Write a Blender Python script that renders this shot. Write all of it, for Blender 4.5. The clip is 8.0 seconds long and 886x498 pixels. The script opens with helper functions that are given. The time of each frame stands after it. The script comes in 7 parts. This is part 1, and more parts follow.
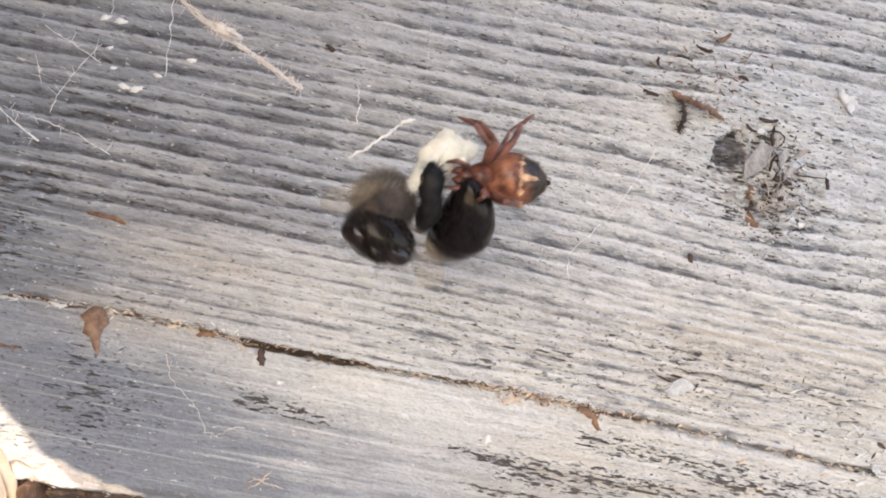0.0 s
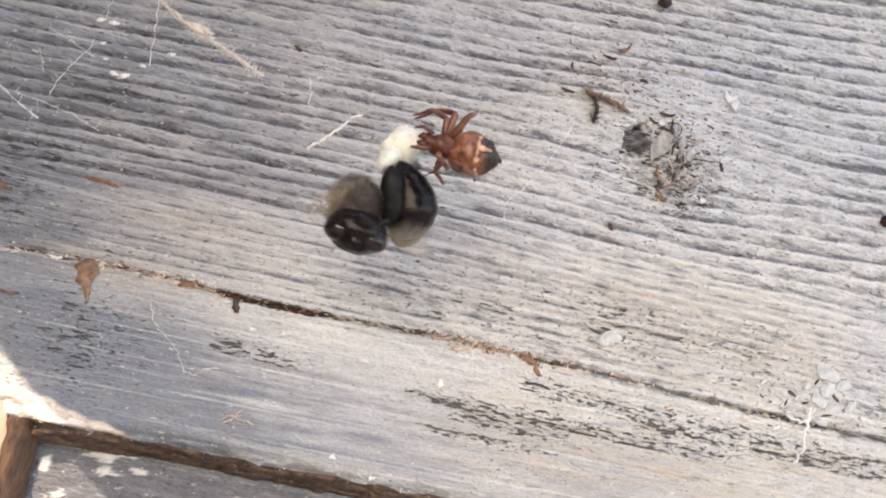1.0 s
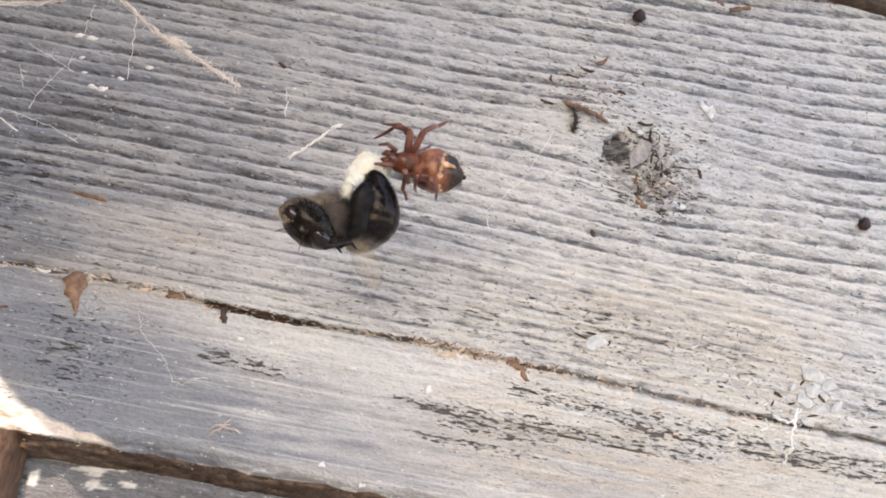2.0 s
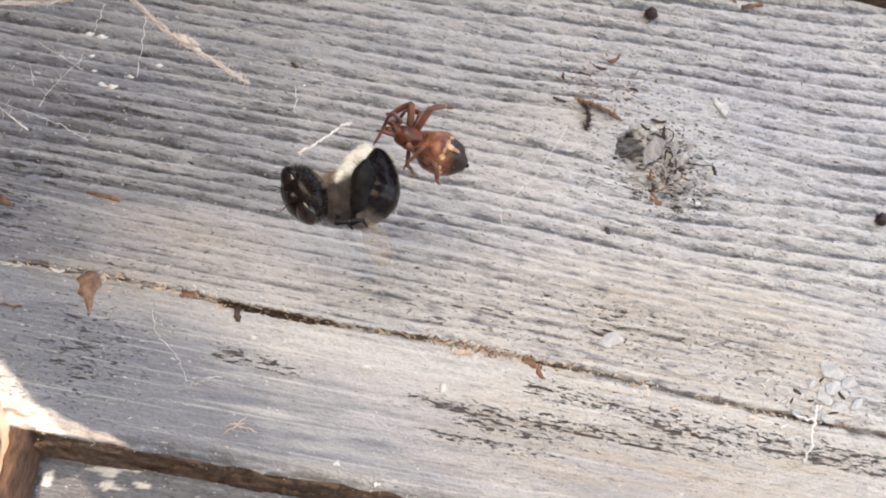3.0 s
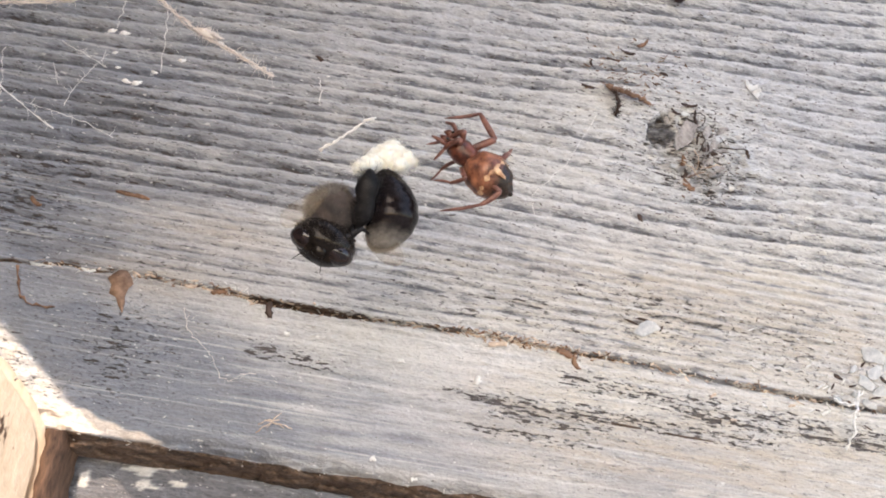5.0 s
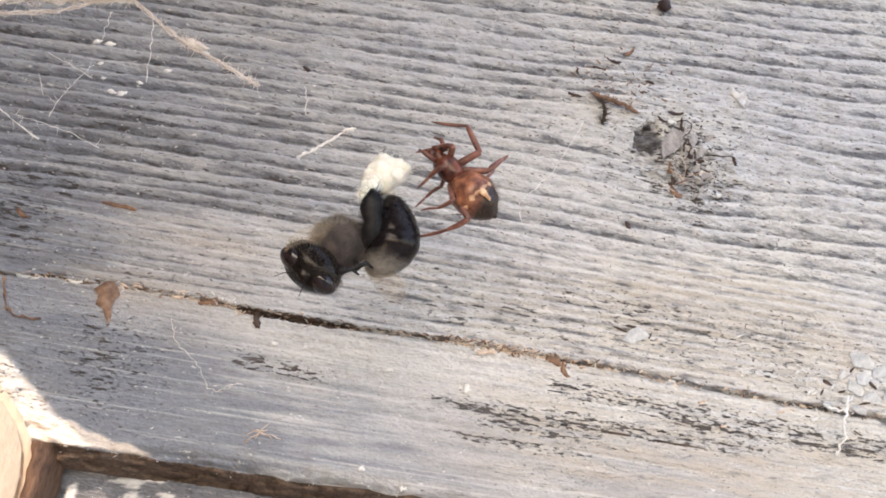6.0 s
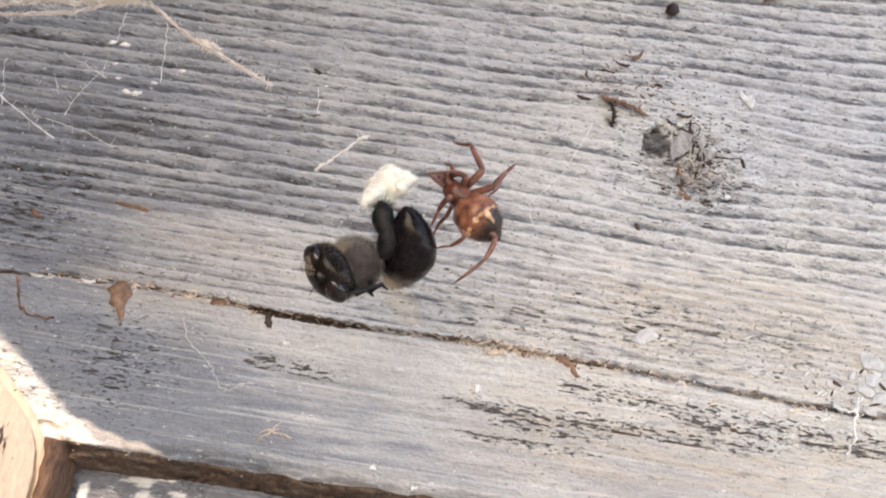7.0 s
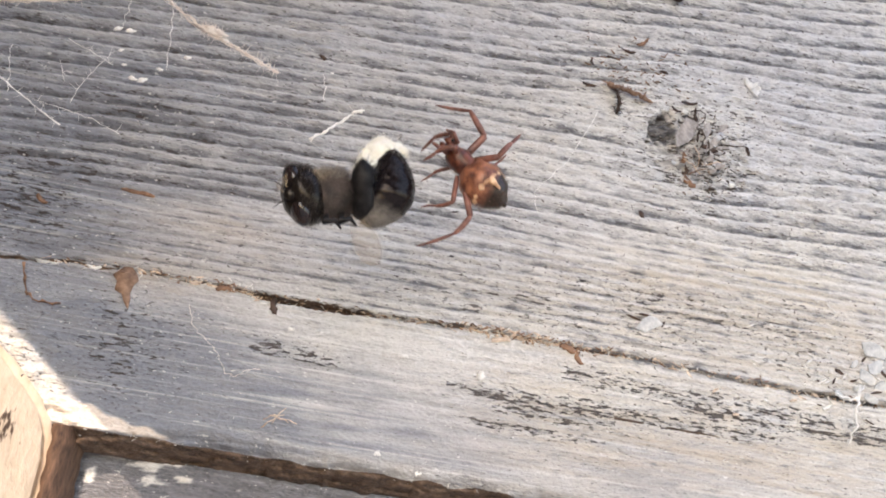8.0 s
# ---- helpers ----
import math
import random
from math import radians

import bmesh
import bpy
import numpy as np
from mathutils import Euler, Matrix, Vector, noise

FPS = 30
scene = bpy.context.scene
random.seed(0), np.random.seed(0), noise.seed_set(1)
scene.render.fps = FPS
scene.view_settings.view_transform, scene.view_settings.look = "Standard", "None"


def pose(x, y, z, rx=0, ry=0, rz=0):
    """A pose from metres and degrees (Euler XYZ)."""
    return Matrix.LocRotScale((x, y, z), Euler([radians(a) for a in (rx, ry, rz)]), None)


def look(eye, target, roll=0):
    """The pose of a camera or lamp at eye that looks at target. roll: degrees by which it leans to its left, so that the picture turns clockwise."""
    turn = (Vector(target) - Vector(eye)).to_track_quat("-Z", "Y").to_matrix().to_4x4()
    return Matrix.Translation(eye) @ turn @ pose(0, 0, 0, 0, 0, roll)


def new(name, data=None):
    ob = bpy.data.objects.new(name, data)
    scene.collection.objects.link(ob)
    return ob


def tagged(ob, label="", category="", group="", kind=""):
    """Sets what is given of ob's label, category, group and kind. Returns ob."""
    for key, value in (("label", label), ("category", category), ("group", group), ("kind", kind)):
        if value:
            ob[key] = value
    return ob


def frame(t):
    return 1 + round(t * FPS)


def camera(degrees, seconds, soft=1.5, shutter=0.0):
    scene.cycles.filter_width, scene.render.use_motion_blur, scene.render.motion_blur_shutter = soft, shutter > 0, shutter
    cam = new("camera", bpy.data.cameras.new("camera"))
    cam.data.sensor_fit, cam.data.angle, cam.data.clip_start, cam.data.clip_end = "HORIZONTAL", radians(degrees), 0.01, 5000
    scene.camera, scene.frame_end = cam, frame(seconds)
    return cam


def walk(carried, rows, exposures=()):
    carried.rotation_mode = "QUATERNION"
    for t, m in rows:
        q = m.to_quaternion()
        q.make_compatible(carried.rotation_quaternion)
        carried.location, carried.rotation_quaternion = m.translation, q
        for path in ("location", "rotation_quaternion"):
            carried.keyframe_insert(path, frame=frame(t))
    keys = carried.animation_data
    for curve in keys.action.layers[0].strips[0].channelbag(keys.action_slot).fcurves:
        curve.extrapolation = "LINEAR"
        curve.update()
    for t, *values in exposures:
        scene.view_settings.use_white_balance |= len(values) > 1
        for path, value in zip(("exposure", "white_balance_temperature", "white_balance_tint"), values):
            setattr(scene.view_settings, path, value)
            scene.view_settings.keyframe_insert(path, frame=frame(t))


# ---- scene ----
def mm(x, y, z, rx=0, ry=0, rz=0):
    """A pose in millimetres and degrees."""
    return pose(x / 1000, y / 1000, z / 1000, rx, ry, rz)


# -- rows --
CAMERA_ROWS = [
    (0.0, mm(-13.40, -77.84, 2.03, 90.28, -12.93, -8.51)),
    (0.2, mm(-11.09, -79.71, -4.13, 94.63, -12.22, -7.92)),
    (0.5, mm(-8.76, -85.31, -14.95, 102.26, -11.04, -11.35)),
    (0.8, mm(-10.56, -87.93, -19.22, 103.56, -10.78, -12.62)),
    (1.0, mm(-10.61, -87.21, -20.55, 103.50, -11.08, -11.64)),
    (1.2, mm(-10.43, -87.30, -21.17, 103.49, -10.25, -11.99)),
    (1.5, mm(-10.22, -87.43, -22.17, 104.56, -10.31, -11.92)),
    (1.7, mm(-9.33, -87.58, -24.51, 106.80, -9.77, -12.19)),
    (2.8, mm(-9.54, -86.73, -25.04, 106.25, -9.44, -10.92)),
    (3.0, mm(-9.01, -86.56, -26.47, 107.62, -9.33, -10.98)),
    (3.2, mm(-8.96, -86.67, -27.19, 108.51, -9.29, -10.88)),
    (3.5, mm(-8.95, -86.51, -28.14, 110.22, -9.12, -10.26)),
    (3.8, mm(-9.22, -85.83, -27.12, 108.26, -8.59, -9.35)),
    (4.0, mm(-9.57, -85.68, -26.70, 107.85, -8.68, -9.47)),
    (4.2, mm(-10.01, -86.22, -26.70, 108.34, -8.79, -9.53)),
    (4.5, mm(-10.09, -85.72, -25.66, 106.87, -8.86, -9.12)),
    (4.8, mm(-9.90, -85.64, -26.30, 107.19, -8.82, -9.23)),
    (5.0, mm(-9.73, -85.33, -26.72, 107.12, -8.44, -9.35)),
    (5.2, mm(-9.72, -85.53, -27.00, 107.63, -8.32, -9.52)),
    (6.3, mm(-8.80, -85.20, -27.34, 108.40, -7.78, -9.51)),
    (6.5, mm(-8.79, -85.28, -27.76, 108.98, -7.94, -9.51)),
    (6.8, mm(-9.32, -85.57, -28.53, 109.60, -7.80, -9.73)),
    (7.0, mm(-9.37, -85.23, -28.55, 108.84, -7.99, -9.26)),
    (7.3, mm(-9.59, -85.18, -27.90, 107.91, -7.82, -9.29)),
    (7.5, mm(-9.75, -85.10, -27.30, 106.96, -8.03, -9.29)),
    (7.7, mm(-9.88, -85.38, -27.61, 107.18, -8.00, -9.34)),
    (8.0, mm(-9.93, -85.52, -28.05, 107.65, -8.23, -9.33)),
]
BEE_ROWS = [
    (0.0, mm(-8.49, -14.00, 4.38, 0.0, -21.7, 0.0)),
    (0.2, mm(-7.89, -14.00, 5.19, 0.0, -10.9, 0.0)),
    (0.5, mm(-8.59, -14.00, 3.66, 0.0, 5.6, 0.0)),
    (0.8, mm(-8.46, -14.00, 0.00, 0.0, -20.9, 0.0)),
    (1.0, mm(-6.50, -14.00, -1.19, 0.0, -42.1, 0.0)),
    (1.2, mm(-6.07, -14.00, -1.49, 0.0, -58.6, 0.0)),
    (1.5, mm(-7.09, -14.00, -2.59, 0.0, -35.3, 0.0)),
    (3.0, mm(-7.48, -14.00, -1.08, 0.0, -18.6, 0.0)),
    (3.2, mm(-8.70, -14.00, -0.30, 0.0, -19.4, 0.0)),
    (3.5, mm(-7.17, -14.00, -4.03, 0.0, -45.5, 0.0)),
    (3.8, mm(-8.22, -14.00, -4.74, 0.0, -61.2, 0.0)),
    (4.0, mm(-8.60, -14.00, -3.56, 0.0, -35.1, 0.0)),
    (4.2, mm(-9.31, -14.00, -4.66, 0.0, -44.2, 0.0)),
    (4.5, mm(-9.26, -14.00, -4.55, 0.0, -42.6, 0.0)),
    (4.8, mm(-10.35, -14.00, -3.82, 0.0, -39.4, 0.0)),
    (5.0, mm(-10.25, -14.00, -3.68, 0.0, -38.2, 0.0)),
    (5.2, mm(-10.32, -14.00, -3.76, 0.0, -34.9, 0.0)),
    (6.3, mm(-7.99, -14.00, -5.49, 0.0, -30.1, 0.0)),
    (6.5, mm(-8.56, -14.00, -5.37, 0.0, -25.5, 0.0)),
    (6.8, mm(-9.57, -14.00, -6.07, 0.0, -33.1, 0.0)),
    (7.0, mm(-7.86, -14.00, -7.01, 0.0, -31.1, 0.0)),
    (7.3, mm(-9.21, -14.00, -4.52, 0.0, -22.9, 0.0)),
    (7.5, mm(-10.50, -14.00, -1.86, 0.0, -9.1, 0.0)),
    (7.7, mm(-10.87, -14.00, -0.84, 0.0, -8.3, 0.0)),
    (8.0, mm(-10.90, -14.00, -2.82, 0.0, -17.4, 0.0)),
]
HEAD_ROWS = [
    (0.0, mm(-0.68, -0.50, -2.04, 0.0, -54.7, 0.0)),
    (0.2, mm(-2.63, -0.50, -0.67, 0.0, -29.3, 0.0)),
    (0.5, mm(-2.48, -0.50, 0.21, 0.0, -17.2, 0.0)),
    (0.8, mm(-1.64, -0.50, -0.99, 0.0, -38.2, 0.0)),
    (1.0, mm(-1.19, -0.50, -1.92, 0.0, -41.8, 0.0)),
    (1.2, mm(-2.77, -0.50, -2.48, 0.0, -27.6, 0.0)),
    (1.5, mm(-1.44, -0.50, -1.16, 0.0, -46.9, 0.0)),
    (3.0, mm(-3.00, -0.50, 0.35, 0.0, -18.6, 0.0)),
    (3.2, mm(-3.30, -0.50, -0.53, 0.0, -20.1, 0.0)),
    (3.5, mm(-2.48, -0.50, -1.66, 0.0, -38.8, 0.0)),
    (3.8, mm(-1.69, -0.50, -1.22, 0.0, -37.7, 0.0)),
    (4.0, mm(-1.81, -0.50, -1.19, 0.0, -41.5, 0.0)),
    (4.2, mm(-1.33, -0.50, -1.40, 0.0, -32.8, 0.0)),
    (4.5, mm(-1.61, -0.50, -1.17, 0.0, -37.8, 0.0)),
    (4.8, mm(-1.60, -0.50, -1.70, 0.0, -31.4, 0.0)),
    (5.0, mm(-1.80, -0.50, -1.87, 0.0, -35.8, 0.0)),
    (5.2, mm(-1.65, -0.50, -1.71, 0.0, -36.5, 0.0)),
    (6.3, mm(-2.90, -0.50, -0.10, 0.0, -18.1, 0.0)),
    (6.5, mm(-2.53, -0.50, 0.55, 0.0, -12.2, 0.0)),
    (6.8, mm(-2.01, -0.50, -0.61, 0.0, -17.3, 0.0)),
    (7.0, mm(-1.97, -0.50, 0.01, 0.0, -12.4, 0.0)),
    (7.3, mm(-1.79, -0.50, 0.11, 0.0, -19.0, 0.0)),
    (7.5, mm(-2.26, -0.50, 0.09, 0.0, -21.5, 0.0)),
    (7.7, mm(-2.29, -0.50, -0.13, 0.0, -20.8, 0.0)),
    (8.0, mm(-2.15, -0.50, 0.14, 0.0, -6.9, 0.0)),
]
ABDOMEN_ROWS = [
    (0.0, mm(5.30, 0.00, -2.04, 47.6, -43.2, -58.0)),
    (0.2, mm(4.47, 0.00, -0.67, 36.0, -44.5, -46.1)),
    (0.5, mm(3.58, 0.00, 0.21, 22.7, -55.0, -27.1)),
    (0.8, mm(4.15, 0.00, -0.99, 14.7, -51.9, -18.4)),
    (1.0, mm(3.96, 0.00, -1.92, 15.8, -63.7, -17.5)),
    (1.2, mm(3.23, 0.00, -2.48, 16.7, -44.7, -23.1)),
    (1.5, mm(4.23, 0.00, -1.16, 39.4, -55.0, -45.0)),
    (3.0, mm(2.69, 0.00, 0.35, 15.6, -61.4, -17.7)),
    (3.2, mm(3.25, 0.00, -0.53, 30.4, -55.5, -35.4)),
    (3.5, mm(3.78, 0.00, -1.66, 27.1, -39.9, -38.6)),
    (3.8, mm(3.80, 0.00, -1.22, 0.0, -34.1, 0.0)),
    (4.0, mm(3.99, 0.00, -1.19, 7.9, -62.9, -8.9)),
    (4.2, mm(4.76, 0.00, -1.40, 0.0, -59.3, 0.0)),
    (4.5, mm(4.38, 0.00, -1.17, 0.0, -47.3, 0.0)),
    (4.8, mm(4.63, 0.00, -1.70, 0.0, -38.3, 0.0)),
    (5.0, mm(4.30, 0.00, -1.87, 0.0, -57.5, 0.0)),
    (5.2, mm(4.46, 0.00, -1.71, 0.0, -52.9, 0.0)),
    (6.3, mm(4.03, 0.00, -0.10, 0.0, -57.3, 0.0)),
    (6.5, mm(3.85, 0.00, 0.55, 0.0, -79.1, 0.0)),
    (6.8, mm(4.75, 0.00, -0.61, 31.1, -40.9, -42.7)),
    (7.0, mm(4.70, 0.00, -0.25, 48.4, -41.6, -59.5)),
    (7.3, mm(4.98, 0.00, 0.11, 35.2, -32.8, -52.4)),
    (7.5, mm(5.34, 0.00, 0.09, 72.6, -45.8, -77.3)),
    (7.7, mm(4.66, 0.00, -0.13, 39.2, -63.5, -42.3)),
    (8.0, mm(4.71, 0.00, 0.14, 0.0, -65.6, 0.0)),
]
HINDLEG_ROWS = [
    (0.0, mm(2.51, -0.70, -1.84, 138.3, -68.0, -50.4)),
    (0.2, mm(2.53, -0.70, -1.35, 127.8, -60.9, -41.6)),
    (0.5, mm(2.41, -0.70, -0.70, 101.1, -57.6, -13.1)),
    (0.8, mm(2.16, -0.70, -1.77, 122.8, -52.5, -39.2)),
    (1.0, mm(1.55, -0.70, -2.55, 122.4, -53.4, -38.3)),
    (1.2, mm(0.86, -0.70, -2.79, 107.6, -36.7, -27.9)),
    (1.5, mm(1.96, -0.70, -2.04, 121.8, -52.3, -38.1)),
    (3.0, mm(0.63, -0.70, -1.50, 145.3, -48.8, -62.5)),
    (3.2, mm(0.78, -0.70, -1.18, 147.1, -55.3, -62.0)),
    (3.5, mm(0.63, -0.70, -1.09, 114.3, -47.1, -31.6)),
    (3.8, mm(-0.16, -0.70, 0.55, 104.8, -21.5, -35.8)),
    (4.0, mm(1.16, -0.70, -1.52, 124.3, -41.1, -46.0)),
    (4.2, mm(1.08, -0.70, -1.17, 111.7, -31.6, -37.2)),
    (4.5, mm(1.34, -0.70, -0.37, 106.7, -28.7, -32.0)),
    (4.8, mm(1.27, -0.70, -1.26, 112.1, -38.3, -33.2)),
    (5.0, mm(1.25, -0.70, -1.88, 114.7, -43.9, -33.6)),
    (5.2, mm(1.47, -0.70, -1.62, 117.9, -49.3, -35.0)),
    (6.3, mm(2.15, -0.70, -0.48, 114.9, -68.6, -26.5)),
    (6.5, mm(2.27, -0.70, -0.11, 117.7, -75.3, -28.5)),
    (6.8, mm(2.70, -0.70, -0.15, 109.6, -70.0, -20.7)),
    (7.0, mm(2.55, -0.90, -0.30, 113.1, -72.8, -24.1)),
    (7.3, mm(2.55, -0.70, -0.72, 142.3, -69.4, -54.2)),
    (7.5, mm(2.59, -0.70, -0.98, 172.1, -59.9, -83.2)),
    (7.7, mm(2.49, -0.70, -1.20, -157.8, -50.9, -107.6)),
    (8.0, mm(2.12, -0.70, -1.98, 164.9, -58.9, -77.0)),
]
POLLEN_ROWS = [
    (0.0, mm(4.68, 0.20, 2.67, 0.0, -33.5, 0.0)),
    (0.2, mm(4.11, 0.20, 2.81, 0.0, -34.7, 0.0)),
    (0.5, mm(3.46, 0.20, 2.87, 0.0, -38.1, 0.0)),
    (0.8, mm(4.51, 0.20, 3.10, 0.0, -29.3, 0.0)),
    (1.0, mm(5.90, 0.20, 2.53, 0.0, -19.9, 0.0)),
    (1.2, mm(6.57, 0.20, 0.93, 0.0, -10.0, 0.0)),
    (1.5, mm(5.82, 0.20, 3.81, 0.0, -42.5, 0.0)),
    (3.0, mm(2.27, 0.20, 2.81, 0.0, -34.8, 0.0)),
    (3.2, mm(2.80, 0.20, 3.58, 0.0, -34.5, 0.0)),
    (3.5, mm(5.27, 0.20, 2.75, 0.0, -9.0, 0.0)),
    (3.8, mm(7.43, 0.20, 2.02, 0.0, -0.5, 0.0)),
    (4.0, mm(6.11, 0.20, 3.07, 0.0, -3.1, 0.0)),
    (4.2, mm(6.66, 0.20, 2.28, 0.0, -0.2, 0.0)),
    (4.5, mm(6.80, 0.20, 2.77, 0.0, -11.5, 0.0)),
    (4.8, mm(6.40, 0.20, 2.42, 0.0, -6.9, 0.0)),
    (5.0, mm(6.20, 0.20, 2.06, 0.0, -2.4, 0.0)),
    (5.2, mm(6.02, 0.20, 2.76, 0.0, -12.5, 0.0)),
    (6.3, mm(5.35, 0.20, 5.16, 0.0, -39.4, 0.0)),
    (6.5, mm(4.80, 0.20, 5.92, 0.0, -46.4, 0.0)),
    (6.8, mm(5.42, 0.20, 5.24, 0.0, -30.8, 0.0)),
    (7.0, mm(5.16, 0.20, 5.43, 0.0, -26.0, 0.0)),
    (7.3, mm(4.49, 0.20, 3.56, 0.0, -15.7, 0.0)),
    (7.5, mm(4.02, 0.20, 2.90, 0.0, -14.1, 0.0)),
    (7.7, mm(4.10, 0.20, 3.75, 0.0, -30.3, 0.0)),
    (8.0, mm(4.43, 0.20, 3.09, 0.0, -40.1, 0.0)),
]
SPIDER_ROWS = [
    (0.0, mm(-2.49, -15.00, 7.60, 0.0, -8.8, 0.0)),
    (0.2, mm(-1.01, -15.00, 7.39, 0.0, -1.2, 0.0)),
    (0.5, mm(-2.66, -15.00, 4.06, 0.0, 0.4, 0.0)),
    (0.8, mm(-4.21, -15.00, 3.97, 0.0, 9.0, 0.0)),
    (1.0, mm(-0.78, -15.00, 4.93, 0.0, 0.9, 0.0)),
    (1.2, mm(-1.77, -15.00, 4.28, 0.0, -0.5, 0.0)),
    (1.5, mm(-1.66, -15.00, 2.81, 0.0, -3.5, 0.0)),
    (3.0, mm(-3.18, -15.00, 4.84, 0.0, 14.8, 0.0)),
    (3.2, mm(-3.10, -15.00, 4.01, 0.0, 7.1, 0.0)),
    (3.5, mm(-3.27, -15.00, 2.13, 0.0, -3.9, 0.0)),
    (3.8, mm(-2.62, -15.00, 3.17, 0.0, 7.4, 0.0)),
    (4.0, mm(-0.55, -15.00, 3.68, 0.0, 63.7, 0.0)),
    (4.2, mm(-0.66, -15.00, 2.24, 0.0, 75.7, 0.0)),
    (4.5, mm(-0.56, -15.00, 1.75, 0.0, 63.2, 0.0)),
    (4.8, mm(-0.68, -15.00, 2.50, 0.0, 48.8, 0.0)),
    (5.0, mm(-1.05, -15.00, 3.13, 0.0, 33.1, 0.0)),
    (5.2, mm(-1.04, -15.00, 2.86, 0.0, 52.7, 0.0)),
    (6.3, mm(-0.92, -15.00, 1.93, 0.0, 35.4, 0.0)),
    (6.5, mm(-1.76, -15.00, 1.19, 0.0, 42.2, 0.0)),
    (6.8, mm(-1.49, -15.00, -0.12, 0.0, 48.6, 0.0)),
    (7.0, mm(-0.78, -15.00, 0.05, 0.0, 40.4, 0.0)),
    (7.3, mm(0.19, -15.00, 1.29, 0.0, 63.0, 0.0)),
    (7.5, mm(-0.52, -15.00, 1.60, 0.0, 60.0, 0.0)),
    (7.7, mm(-1.29, -15.00, 3.57, 0.0, 39.2, 0.0)),
    (8.0, mm(-1.29, -15.00, 1.90, 0.0, 37.9, 0.0)),
]
OPIS_ROWS = [
    (0.0, mm(2.33, 0.00, 0.00, 0.0, -0.0, 0.0)),
    (0.2, mm(2.34, 0.00, 0.00, 0.0, -0.0, 0.0)),
    (0.5, mm(2.70, 0.00, 0.00, 0.0, -0.0, 0.0)),
    (0.8, mm(3.19, 0.00, 0.00, 0.0, -0.0, 0.0)),
    (1.0, mm(2.63, 0.00, 0.00, 0.0, -0.0, 0.0)),
    (1.2, mm(2.94, 0.00, 0.00, 0.0, -0.0, 0.0)),
    (1.5, mm(2.59, 0.00, 0.00, 0.0, -0.0, 0.0)),
    (3.0, mm(3.10, 0.00, 0.00, 0.0, -0.0, 0.0)),
    (3.2, mm(2.89, 0.00, 0.00, 0.0, -0.0, 0.0)),
    (3.5, mm(3.07, 0.00, 0.00, 0.0, -0.0, 0.0)),
    (3.8, mm(2.90, 0.00, 0.00, 0.0, -0.0, 0.0)),
    (4.0, mm(3.00, 0.00, 0.00, 0.0, -0.0, 0.0)),
    (4.2, mm(2.84, 0.00, 0.00, 0.0, -0.0, 0.0)),
    (4.5, mm(3.19, 0.00, 0.00, 0.0, -0.0, 0.0)),
    (4.8, mm(2.98, 0.00, 0.00, 0.0, -0.0, 0.0)),
    (5.0, mm(3.07, 0.00, 0.00, 0.0, -0.0, 0.0)),
    (5.2, mm(3.13, 0.00, 0.00, 0.0, -0.0, 0.0)),
    (6.3, mm(3.47, 0.00, 0.00, 0.0, -0.0, 0.0)),
    (6.5, mm(3.57, 0.00, 0.00, 0.0, -0.0, 0.0)),
    (6.8, mm(3.17, 0.00, 0.00, 0.0, -0.0, 0.0)),
    (7.0, mm(2.75, 0.00, 0.00, 0.0, -0.0, 0.0)),
    (7.3, mm(3.41, 0.00, 0.00, 0.0, -0.0, 0.0)),
    (7.5, mm(3.02, 0.00, 0.00, 0.0, -0.0, 0.0)),
    (7.7, mm(2.51, 0.00, 0.00, 0.0, -0.0, 0.0)),
    (8.0, mm(2.99, 0.00, 0.00, 0.0, -0.0, 0.0)),
]
